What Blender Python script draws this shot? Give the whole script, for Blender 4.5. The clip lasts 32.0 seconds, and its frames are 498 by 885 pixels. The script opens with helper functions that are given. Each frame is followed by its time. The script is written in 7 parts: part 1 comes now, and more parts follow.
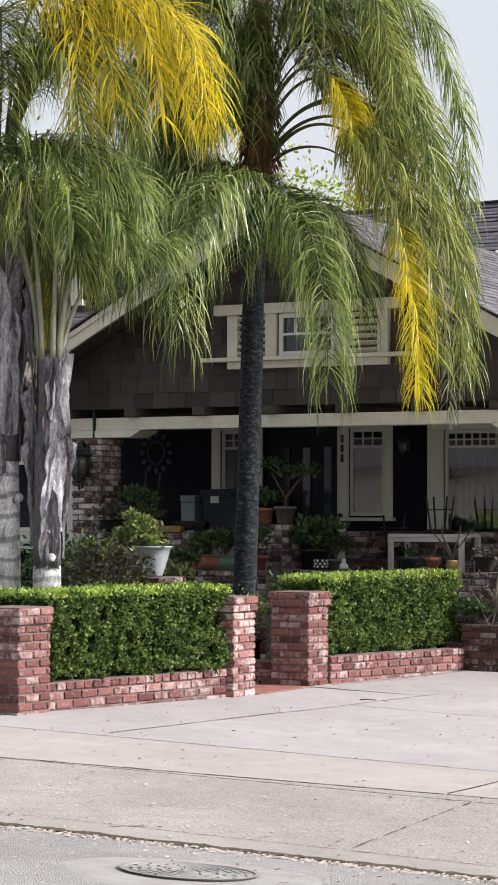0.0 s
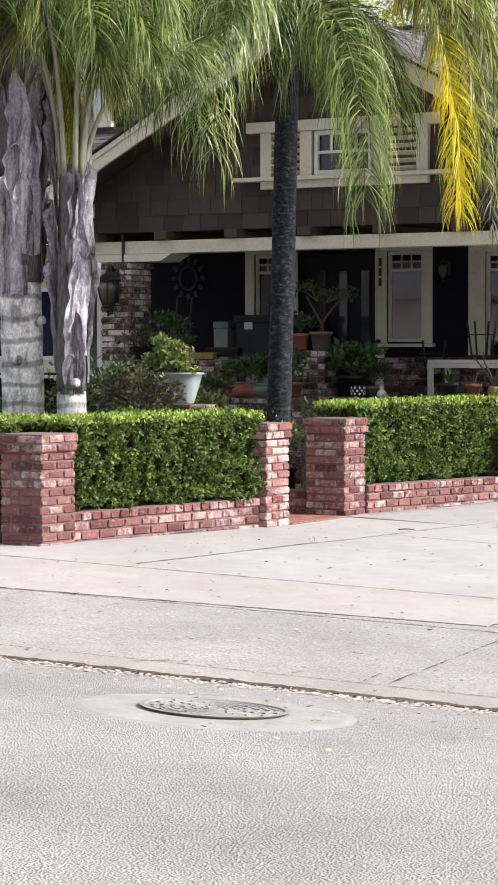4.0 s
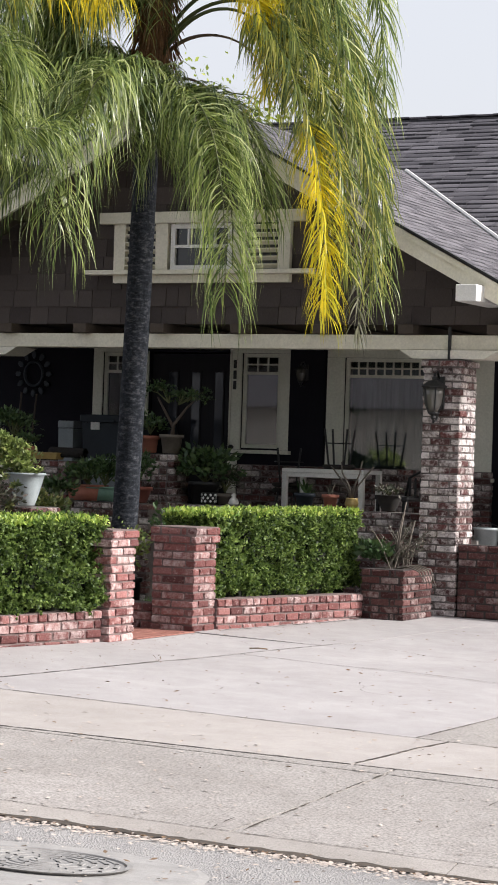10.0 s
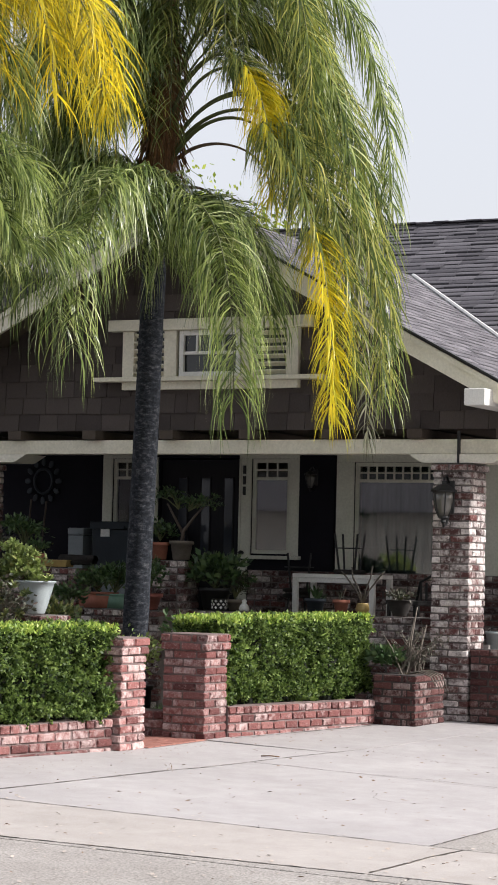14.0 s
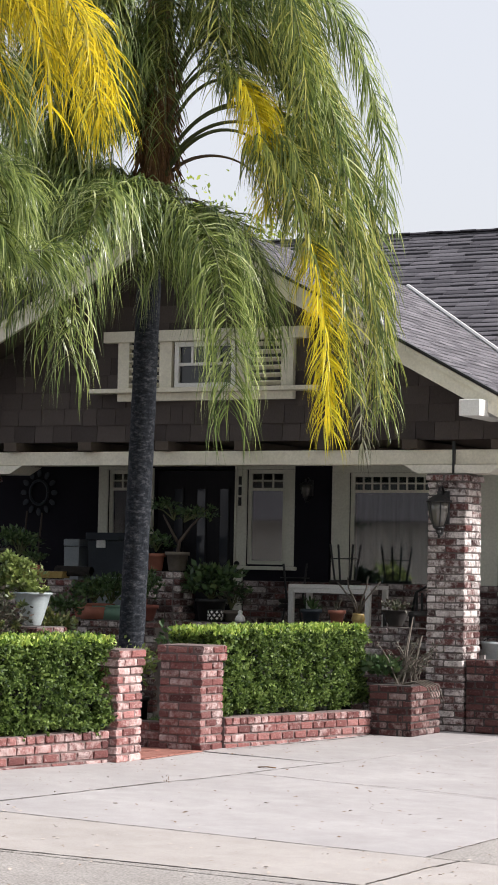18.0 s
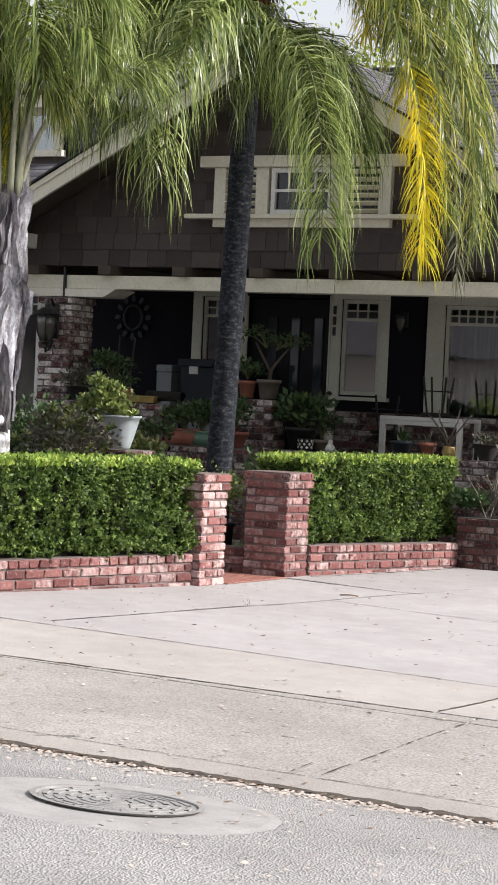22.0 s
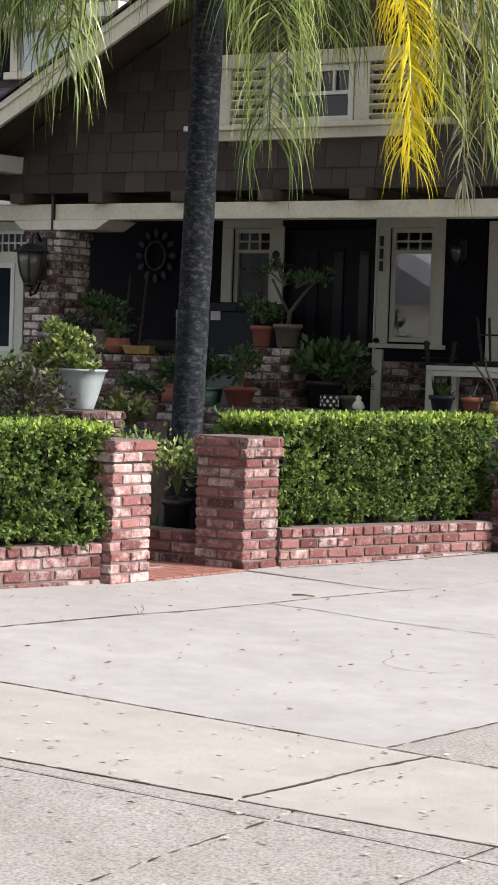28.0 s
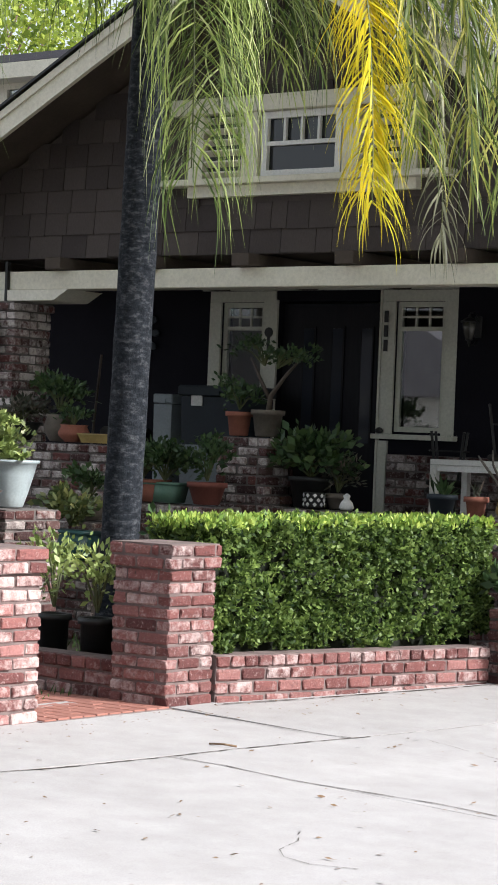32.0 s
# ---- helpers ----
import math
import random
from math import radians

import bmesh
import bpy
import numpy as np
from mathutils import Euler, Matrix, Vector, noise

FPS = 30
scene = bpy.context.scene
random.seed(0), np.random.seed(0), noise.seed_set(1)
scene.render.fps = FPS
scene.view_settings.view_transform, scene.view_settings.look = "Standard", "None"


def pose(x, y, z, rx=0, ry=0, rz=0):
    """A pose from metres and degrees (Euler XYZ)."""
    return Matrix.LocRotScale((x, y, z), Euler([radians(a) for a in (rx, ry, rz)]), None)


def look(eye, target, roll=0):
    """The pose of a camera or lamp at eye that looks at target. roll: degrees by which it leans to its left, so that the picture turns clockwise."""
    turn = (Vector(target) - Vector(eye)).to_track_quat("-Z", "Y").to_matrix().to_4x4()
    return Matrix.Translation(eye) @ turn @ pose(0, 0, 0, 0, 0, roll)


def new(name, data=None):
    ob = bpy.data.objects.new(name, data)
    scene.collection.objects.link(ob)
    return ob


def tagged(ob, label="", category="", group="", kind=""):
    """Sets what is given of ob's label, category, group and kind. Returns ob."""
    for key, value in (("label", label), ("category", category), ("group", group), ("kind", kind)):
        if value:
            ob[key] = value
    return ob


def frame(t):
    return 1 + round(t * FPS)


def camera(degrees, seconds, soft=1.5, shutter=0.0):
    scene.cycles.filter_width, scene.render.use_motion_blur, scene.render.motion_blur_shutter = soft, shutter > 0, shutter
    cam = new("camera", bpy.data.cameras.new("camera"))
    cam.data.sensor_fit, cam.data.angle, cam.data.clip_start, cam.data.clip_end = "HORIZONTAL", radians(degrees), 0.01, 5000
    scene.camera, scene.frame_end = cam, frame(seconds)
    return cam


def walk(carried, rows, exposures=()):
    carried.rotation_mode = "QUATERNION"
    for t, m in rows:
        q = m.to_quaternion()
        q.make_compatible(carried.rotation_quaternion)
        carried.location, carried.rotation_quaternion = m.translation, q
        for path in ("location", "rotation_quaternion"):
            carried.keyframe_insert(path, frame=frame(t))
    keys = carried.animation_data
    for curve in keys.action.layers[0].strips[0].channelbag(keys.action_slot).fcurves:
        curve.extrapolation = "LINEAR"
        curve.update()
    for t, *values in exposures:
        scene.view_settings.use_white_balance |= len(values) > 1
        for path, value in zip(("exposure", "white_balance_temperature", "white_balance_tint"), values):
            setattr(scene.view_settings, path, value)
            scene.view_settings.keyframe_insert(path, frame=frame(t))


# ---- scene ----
cam = camera(12.63, 32.0, soft=1.75)
# seconds, eye, target, roll
PATH = [
    (0, (10.238, -19.497, 1.717), (5.357, -10.774, 2.022), 0.12),
    (0.5, (10.219, -19.501, 1.692), (5.192, -10.863, 2.024), -0.28),
    (1, (10.196, -19.504, 1.679), (5.104, -10.903, 1.989), -0.50),
    (1.5, (10.183, -19.492, 1.668), (5.103, -10.881, 1.899), -0.51),
    (2, (10.146, -19.460, 1.649), (5.124, -10.813, 1.718), -0.32),
    (2.5, (10.075, -19.364, 1.633), (5.071, -10.707, 1.546), -0.20),
    (4.5, (9.731, -18.447, 1.601), (4.709, -9.812, 1.142), -0.05),
    (5, (9.588, -18.213, 1.621), (4.636, -9.535, 1.207), -0.00),
    (5.5, (9.530, -18.008, 1.578), (4.677, -9.272, 1.218), 0.40),
    (6, (9.453, -17.851, 1.581), (4.744, -9.034, 1.307), 0.73),
    (6.5, (9.339, -17.744, 1.577), (4.753, -8.860, 1.377), 0.88),
    (7, (9.246, -17.676, 1.594), (4.751, -8.744, 1.466), 0.95),
    (7.5, (9.253, -17.613, 1.597), (4.818, -8.651, 1.507), 0.98),
    (8, (9.262, -17.585, 1.585), (4.893, -8.591, 1.510), 1.07),
    (8.5, (9.208, -17.579, 1.581), (4.892, -8.558, 1.501), 1.29),
    (9, (9.136, -17.571, 1.587), (4.812, -8.554, 1.521), 1.47),
    (9.5, (9.136, -17.559, 1.580), (4.764, -8.566, 1.551), 1.73),
    (10, (9.156, -17.553, 1.584), (4.731, -8.585, 1.637), 1.80),
    (10.5, (9.157, -17.564, 1.599), (4.707, -8.610, 1.760), 1.76),
    (11, (9.173, -17.556, 1.608), (4.718, -8.608, 1.903), 1.60),
    (11.5, (9.178, -17.556, 1.614), (4.733, -8.607, 2.008), 1.50),
    (12, (9.165, -17.558, 1.613), (4.729, -8.608, 2.085), 1.39),
    (12.5, (9.156, -17.557, 1.619), (4.715, -8.611, 2.122), 1.40),
    (13, (9.158, -17.556, 1.615), (4.707, -8.616, 2.129), 1.34),
    (13.5, (9.162, -17.550, 1.611), (4.702, -8.614, 2.125), 1.26),
    (14, (9.155, -17.543, 1.604), (4.685, -8.612, 2.117), 1.30),
    (14.5, (9.145, -17.538, 1.605), (4.654, -8.618, 2.118), 1.41),
    (16.5, (9.182, -17.590, 1.621), (4.614, -8.713, 2.189), 1.19),
    (17, (9.169, -17.591, 1.630), (4.638, -8.695, 2.201), 1.10),
    (17.5, (9.175, -17.591, 1.629), (4.681, -8.676, 2.194), 1.15),
    (18, (9.168, -17.578, 1.622), (4.718, -8.640, 2.176), 1.12),
    (18.5, (9.140, -17.564, 1.622), (4.703, -8.618, 2.162), 1.11),
    (19, (9.130, -17.578, 1.624), (4.680, -8.638, 2.143), 1.15),
    (19.5, (9.129, -17.597, 1.629), (4.667, -8.661, 2.109), 1.26),
    (20, (9.137, -17.594, 1.626), (4.648, -8.667, 2.026), 1.66),
    (20.5, (9.142, -17.591, 1.627), (4.613, -8.680, 1.918), 2.15),
    (21, (9.154, -17.588, 1.625), (4.549, -8.712, 1.762), 2.67),
    (21.5, (9.165, -17.548, 1.614), (4.450, -8.729, 1.600), 2.91),
    (22, (9.213, -17.398, 1.556), (4.372, -8.650, 1.363), 2.71),
    (22.5, (9.167, -17.137, 1.475), (4.260, -8.431, 1.117), 2.32),
    (23, (9.124, -16.781, 1.466), (4.150, -8.120, 0.965), 2.14),
    (23.5, (9.096, -16.409, 1.468), (4.102, -7.764, 0.907), 2.02),
    (24, (9.054, -16.001, 1.502), (4.053, -7.360, 0.925), 1.88),
    (24.5, (9.059, -15.617, 1.505), (4.010, -7.002, 0.969), 1.84),
    (25, (9.062, -15.204, 1.515), (3.902, -6.652, 1.036), 1.52),
    (25.5, (9.071, -14.791, 1.503), (3.814, -6.295, 1.080), 1.61),
    (27.5, (8.864, -13.186, 1.533), (3.232, -4.928, 1.225), 2.01),
    (28, (8.854, -12.748, 1.528), (3.163, -4.536, 1.119), 1.87),
    (28.5, (8.767, -12.367, 1.503), (3.020, -4.199, 0.995), 1.52),
    (29, (8.638, -11.966, 1.508), (2.816, -3.861, 0.874), 1.21),
    (29.5, (8.554, -11.610, 1.487), (2.657, -3.564, 0.791), 1.02),
    (30, (8.450, -11.223, 1.492), (2.484, -3.230, 0.770), 0.82),
    (30.5, (8.349, -10.872, 1.484), (2.328, -2.916, 0.828), 0.96),
    (31, (8.199, -10.536, 1.502), (2.140, -2.596, 1.012), 1.30),
    (31.5, (8.073, -10.193, 1.504), (2.012, -2.245, 1.217), 1.77),
    (32, (7.976, -9.847, 1.517), (1.936, -1.876, 1.517), 2.32),
]
walk(cam, [(t, look(eye, target, roll)) for t, eye, target, roll in PATH],
     exposures=[(0, 0.42, 6350, 11), (0.8, 0.53, 6350, 11), (4.5, 0.66, 6350, 11), (9, 0.48, 6350, 11), (20, 0.46, 6350, 11), (24, 0.55, 6400, 10), (27, 0.52, 6400, 10), (30, 0.58, 6300, 9), (32, 0.71, 6100, 7)])


# ---------------------------------------------------------------- light
SUN_DIR = Vector((0.80, 0.20, 0.54)).normalized()  # towards the sun
world = bpy.data.worlds.new("hazy_sky")
scene.world = world
world.use_nodes = True
wt = world.node_tree
sky = wt.nodes.new("ShaderNodeTexSky")
sky.sky_type = "NISHITA"
sky.sun_disc = False
sky.sun_elevation = math.asin(SUN_DIR.z)
sky.sun_rotation = math.atan2(SUN_DIR.x, SUN_DIR.y)
sky.dust_density = 6.0
sky.air_density = 1.0
haze = wt.nodes.new("ShaderNodeMix")
haze.data_type = "RGBA"
haze.inputs[0].default_value = 0.55
haze.inputs[7].default_value = (11.2, 11.2, 11.5, 1)
wt.links.new(sky.outputs[0], haze.inputs[6])
wt.links.new(haze.outputs[2], wt.nodes["Background"].inputs["Color"])
wt.nodes["Background"].inputs["Strength"].default_value = 0.083
sun = new("sun", bpy.data.lights.new("sun", "SUN"))
sun.data.energy = 5.0
sun.data.angle = radians(9)
sun.data.color = (1.0, 0.965, 0.93)
sun.matrix_world = look(SUN_DIR * 60, (0, 0, 0))


# ---------------------------------------------------------------- materials
def mat(name, base, rough=0.7, metal=0.0, spec=0.5):
    m = bpy.data.materials.new(name)
    m.use_nodes = True
    b = m.node_tree.nodes["Principled BSDF"]
    b.inputs["Base Color"].default_value = (*base, 1)
    b.inputs["Roughness"].default_value = rough
    b.inputs["Metallic"].default_value = metal
    b.inputs["Specular IOR Level"].default_value = spec
    return m


class Net:
    """Short hand for building node trees."""

    def __init__(self, m):
        self.t = m.node_tree
        self.b = self.t.nodes["Principled BSDF"]

    def node(self, kind, **inputs):
        n = self.t.nodes.new(kind)
        for k, v in inputs.items():
            n.inputs[k.replace("_", " ")].default_value = v
        return n

    def link(self, a, b):
        self.t.links.new(a, b)

    def coords(self):
        return self.t.nodes.new("ShaderNodeTexCoord").outputs["Object"]

    def world(self):
        return self.t.nodes.new("ShaderNodeNewGeometry").outputs["Position"]

    def noise(self, vec, scale, detail=4.0, rough=0.6):
        n = self.node("ShaderNodeTexNoise", Scale=scale, Detail=detail, Roughness=rough)
        self.link(vec, n.inputs["Vector"])
        return n.outputs["Fac"]

    def voronoi(self, vec, scale, feature="F1"):
        n = self.t.nodes.new("ShaderNodeTexVoronoi")
        n.feature = feature
        n.inputs["Scale"].default_value = scale
        self.link(vec, n.inputs["Vector"])
        return n.outputs["Distance"], n.outputs.get("Color")

    def stretch(self, vec, sx, sy, sz):
        n = self.t.nodes.new("ShaderNodeMapping")
        n.inputs["Scale"].default_value = (sx, sy, sz)
        self.link(vec, n.inputs["Vector"])
        return n.outputs["Vector"]

    def ramp(self, fac, stops):
        n = self.t.nodes.new("ShaderNodeValToRGB")
        e = n.color_ramp.elements
        while len(e) < len(stops):
            e.new(0.5)
        for el, (p, c) in zip(e, stops):
            el.position = p
            el.color = (*c, 1) if len(c) == 3 else c
        self.link(fac, n.inputs["Fac"])
        return n.outputs["Color"]

    def grey(self, fac, lo, hi):
        return self.ramp(fac, [(lo, (0, 0, 0)), (hi, (1, 1, 1))])

    def mix(self, fac, a, b, mode="MIX"):
        n = self.t.nodes.new("ShaderNodeMix")
        n.data_type, n.blend_type = "RGBA", mode
        for socket, v in ((n.inputs[0], fac), (n.inputs[6], a), (n.inputs[7], b)):
            if isinstance(v, (int, float)):
                socket.default_value = v
            elif isinstance(v, tuple):
                socket.default_value = (*v, 1)
            else:
                self.link(v, socket)
        return n.outputs[2]

    def base(self, c):
        self.link(c, self.b.inputs["Base Color"])

    def bump(self, h, strength, dist=0.01):
        n = self.t.nodes.new("ShaderNodeBump")
        n.inputs["Strength"].default_value = strength
        n.inputs["Distance"].default_value = dist
        self.link(h, n.inputs["Height"])
        self.link(n.outputs["Normal"], self.b.inputs["Normal"])

    def random(self):
        return self.t.nodes.new("ShaderNodeObjectInfo").outputs["Random"]

    def island(self):
        return self.t.nodes.new("ShaderNodeNewGeometry").outputs["Random Per Island"]


def brick_mat(name, stops, white, chalk):
    """Used brick: each brick its own tone, with remains of old whitewash."""
    m = mat(name, (0.3, 0.1, 0.08), 0.88, spec=0.25)
    n = Net(m)
    w = n.world()
    r = n.random()
    tone = n.ramp(r, stops)
    fine = n.noise(w, 60, 5, 0.65)
    tone = n.mix(0.45, tone, n.ramp(fine, [(0.3, (0.25, 0.2, 0.19)), (0.7, (1.0, 0.95, 0.9))]), "MULTIPLY")
    big = n.noise(w, 9, 3)
    # whitewash: patchy, and stronger on some bricks
    off = n.t.nodes.new("ShaderNodeMath")
    off.operation = "MULTIPLY_ADD"
    frac = n.t.nodes.new("ShaderNodeMath")
    frac.operation = "FRACT"
    mul = n.t.nodes.new("ShaderNodeMath")
    mul.operation = "MULTIPLY"
    mul.inputs[1].default_value = 17.3
    n.link(r, mul.inputs[0])
    n.link(mul.outputs[0], frac.inputs[0])
    n.link(frac.outputs[0], off.inputs[0])
    off.inputs[1].default_value = 0.30
    n.link(n.noise(w, 14, 5, 0.75), off.inputs[2])
    mask = n.grey(off.outputs[0], white, white + 0.26)
    col = n.mix(mask, tone, n.ramp(big, [(0.3, tuple(c * 0.75 for c in chalk)), (0.7, chalk)]))
    fleck = n.grey(n.noise(w, 38, 6, 0.85), 0.56, 0.66)
    col = n.mix(n.mix(1.0, fleck, (0.62, 0.62, 0.62), "MULTIPLY"), col, tuple(c * 0.92 for c in chalk))
    soot = n.grey(n.noise(w, 22, 5, 0.8), 0.57, 0.70)
    col = n.mix(n.mix(1.0, soot, (0.7, 0.7, 0.7), "MULTIPLY"), col, (0.045, 0.030, 0.029))
    n.base(col)
    n.bump(n.noise(w, 70, 5, 0.75), 0.9, 0.014)
    return m


RED = [(0.0, (0.10, 0.040, 0.039)), (0.25, (0.165, 0.064, 0.060)), (0.5, (0.23, 0.094, 0.087)), (0.75, (0.31, 0.148, 0.138)), (1.0, (0.125, 0.050, 0.048))]
CLINKER = [(0.0, (0.05, 0.03, 0.03)), (0.3, (0.10, 0.044, 0.042)), (0.55, (0.16, 0.062, 0.057)), (0.8, (0.08, 0.048, 0.046)), (1.0, (0.20, 0.10, 0.09))]
M_BRICK = brick_mat("garden_brick", [(p, tuple(c * 1.08 for c in q)) for p, q in RED], 0.655, (0.56, 0.44, 0.42))
# whiter bricks, lightened further to carry sunlight on the pillar's visible face
M_BRICK_SUNLIT = brick_mat("pale_sunlit_brick", [(p, tuple(c * 1.35 for c in q)) for p, q in RED], 0.61, (0.70, 0.54, 0.51))
# red brick tones cut to 0.55: darker brick plus the shade at the porch corner
M_BRICK_SHADED = brick_mat("dark_shaded_red_brick", [(p, tuple(c * 0.55 for c in q)) for p, q in RED], 0.66, (0.40, 0.32, 0.30))
# pedestal copy of the old brick, less white to put its shade into colour
M_CLINK_SHADE = brick_mat("old_shaded_brick", CLINKER, 0.63, (0.55, 0.47, 0.44))
# ledge copy: dirtier brick, its white also cut down for the shade
M_CLINK_MID = brick_mat("old_dirty_shaded_brick", CLINKER, 0.60, (0.62, 0.56, 0.53))
# column copy: white bricks, chalk raised further for the sunlit side
M_CLINK = brick_mat("old_brick", CLINKER, 0.545, (0.78, 0.71, 0.68))


def simple(name, c1, c2, scale, rough=0.8, bump=0.3, fine=120, spec=0.4, metal=0.0, dist=0.004, stretch=None):
    """Two-tone surface: large stains and fine grain."""
    m = mat(name, c1, rough, metal, spec)
    n = Net(m)
    w = n.world()
    v = n.stretch(w, *stretch) if stretch else w
    a = n.ramp(n.noise(v, scale, 5, 0.6), [(0.3, c1), (0.7, c2)])
    f = n.noise(v, fine, 4, 0.65)
    a = n.mix(0.35, a, n.ramp(f, [(0.25, (0.55, 0.55, 0.55)), (0.75, (1.25, 1.25, 1.25))]), "MULTIPLY")
    n.base(a)
    n.bump(f, bump, dist)
    return m


M_MORTAR = simple("mortar", (0.115, 0.083, 0.078), (0.21, 0.155, 0.147), 8, 0.95, 0.5, 160)
# mortar darkened along with the shaded planter brick
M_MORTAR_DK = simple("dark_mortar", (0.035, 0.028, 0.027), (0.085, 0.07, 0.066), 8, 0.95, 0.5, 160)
M_MORTAR_OLD = simple("old_mortar", (0.10, 0.085, 0.08), (0.19, 0.165, 0.155), 8, 0.95, 0.5, 160)
M_CREAM = simple("cream_paint", (0.66, 0.62, 0.50), (0.76, 0.72, 0.60), 3, 0.55, 0.15, 40)
M_BRACKET = simple("cream_bracket_paint", (0.70, 0.67, 0.57), (0.80, 0.76, 0.66), 3, 0.55, 0.15, 40)
M_WHITE = simple("white_paint", (0.70, 0.69, 0.66), (0.80, 0.79, 0.76), 5, 0.45, 0.1, 60)
M_SAGE = simple("sage_trim_paint", (0.58, 0.58, 0.49), (0.66, 0.655, 0.56), 3, 0.55, 0.12, 40)
# dark door wood, taken to near black by the porch shade put into its colour
M_DARKWOOD = simple("dark_shaded_door_wood", (0.007, 0.007, 0.010), (0.012, 0.011, 0.014), 4, 0.4, 0.15, 30, spec=0.15, stretch=(8, 8, 0.6))
M_SOFFIT = simple("brown_soffit", (0.06, 0.045, 0.036), (0.09, 0.07, 0.055), 3, 0.8, 0.2, 40)
# brown wall whose blue-black base colour carries the porch shade
M_WALL_SHADED = simple("brown_wall_in_shade", (0.009, 0.0085, 0.0125), (0.014, 0.013, 0.018), 2, 0.85, 0.2, 60, spec=0.12)
M_BLACK = simple("black_iron", (0.012, 0.012, 0.013), (0.03, 0.03, 0.03), 10, 0.5, 0.2, 80)
M_TERRA = simple("terracotta", (0.24, 0.085, 0.055), (0.32, 0.125, 0.085), 7, 0.85, 0.25, 90)
M_TERRA_DK = simple("dark_terracotta", (0.17, 0.055, 0.042), (0.23, 0.08, 0.06), 7, 0.85, 0.25, 90)
M_POTWHITE = simple("white_glazed_pot", (0.36, 0.41, 0.43), (0.50, 0.55, 0.56), 5, 0.3, 0.08, 60)
M_POTGREEN = simple("green_plastic_trough", (0.10, 0.19, 0.14), (0.14, 0.24, 0.18), 5, 0.45, 0.08, 60)
M_POTTEAL = simple("dark_teal_pot", (0.02, 0.06, 0.065), (0.03, 0.09, 0.09), 5, 0.4, 0.08, 60)
M_POTBLACK = simple("black_nursery_pot", (0.012, 0.012, 0.012), (0.022, 0.022, 0.022), 5, 0.5, 0.08, 60)
M_POTSTONE = simple("grey_stone_pot", (0.10, 0.085, 0.07), (0.17, 0.145, 0.12), 9, 0.9, 0.4, 90)
M_OCHRE = simple("ochre_ceramic", (0.22, 0.15, 0.05), (0.36, 0.26, 0.09), 9, 0.35, 0.1, 60)
M_SOIL = simple("potting_soil", (0.03, 0.02, 0.014), (0.06, 0.042, 0.03), 14, 0.95, 0.8, 90, dist=0.02)
M_GREYBIN = simple("grey_plastic_bin", (0.24, 0.27, 0.29), (0.30, 0.33, 0.35), 4, 0.5, 0.08, 60)
M_NAVYBIN = simple("navy_plastic_bin", (0.014, 0.02, 0.028), (0.022, 0.03, 0.04), 4, 0.6, 0.08, 60)
M_CLOTH = simple("dark_cloth", (0.02, 0.018, 0.017), (0.04, 0.034, 0.03), 12, 0.95, 0.4, 90)
M_IRON = simple("manhole_iron", (0.21, 0.20, 0.193), (0.30, 0.29, 0.28), 14, 0.8, 0.4, 90, metal=0.1)
M_COLLAR = simple("manhole_collar_concrete", (0.26, 0.25, 0.24), (0.345, 0.332, 0.32), 5, 0.9, 0.5, 70)
M_LAMPGLASS = mat("seeded_lamp_glass", (0.10, 0.095, 0.085), 0.15, 0.0, 0.7)
M_DEBRIS = simple("dry_leaf_litter", (0.10, 0.055, 0.03), (0.28, 0.19, 0.12), 30, 0.9, 0.3, 90)
M_PETAL = simple("pale_fallen_petals", (0.42, 0.35, 0.30), (0.54, 0.47, 0.42), 30, 0.9, 0.2, 90)
M_CRACK = simple("joint_dirt", (0.035, 0.03, 0.025), (0.09, 0.07, 0.055), 16, 0.95, 0.5, 90)
M_TILE = simple("red_quarry_tile", (0.24, 0.095, 0.072), (0.34, 0.155, 0.12), 6, 0.8, 0.25, 90)


def concrete_mat(name, c1, c2, speck, fine=240):
    """Worn concrete: broad stains, mottling, exposed grit and dark spots."""
    m = mat(name, c1, 0.88, spec=0.3)
    n = Net(m)
    w = n.world()
    a = n.ramp(n.noise(w, 0.7, 6, 0.62), [(0.32, c1), (0.68, c2)])
    a = n.mix(0.5, a, n.ramp(n.noise(w, 5, 5, 0.6), [(0.3, (0.82, 0.8, 0.78)), (0.7, (1.1, 1.1, 1.1))]), "MULTIPLY")
    grit = n.noise(w, fine, 3, 0.7)
    a = n.mix(speck, a, n.ramp(grit, [(0.3, (0.35, 0.33, 0.31)), (0.52, (1, 1, 1)), (0.75, (1.5, 1.48, 1.44))]), "MULTIPLY")
    d, _ = n.voronoi(w, 3.1)
    spot = n.ramp(d, [(0.0, (1, 1, 1)), (0.035, (0, 0, 0))])
    a = n.mix(n.mix(1.0, spot, (0.5, 0.5, 0.5), "MULTIPLY"), a, tuple(c * 0.45 for c in c1))
    n.base(a)
    n.bump(grit, 0.35, 0.004)
    return m


M_DRIVE = concrete_mat("driveway_concrete", (0.335, 0.316, 0.315), (0.40, 0.379, 0.378), 0.25, 160)
M_WALKWAY = concrete_mat("sidewalk_concrete", (0.345, 0.318, 0.30), (0.405, 0.374, 0.355), 0.35, 160)
M_APRON = concrete_mat("apron_concrete", (0.285, 0.265, 0.25), (0.36, 0.337, 0.32), 0.75, 70)
M_CURB = concrete_mat("gutter_concrete", (0.30, 0.277, 0.258), (0.37, 0.343, 0.32), 0.5, 120)


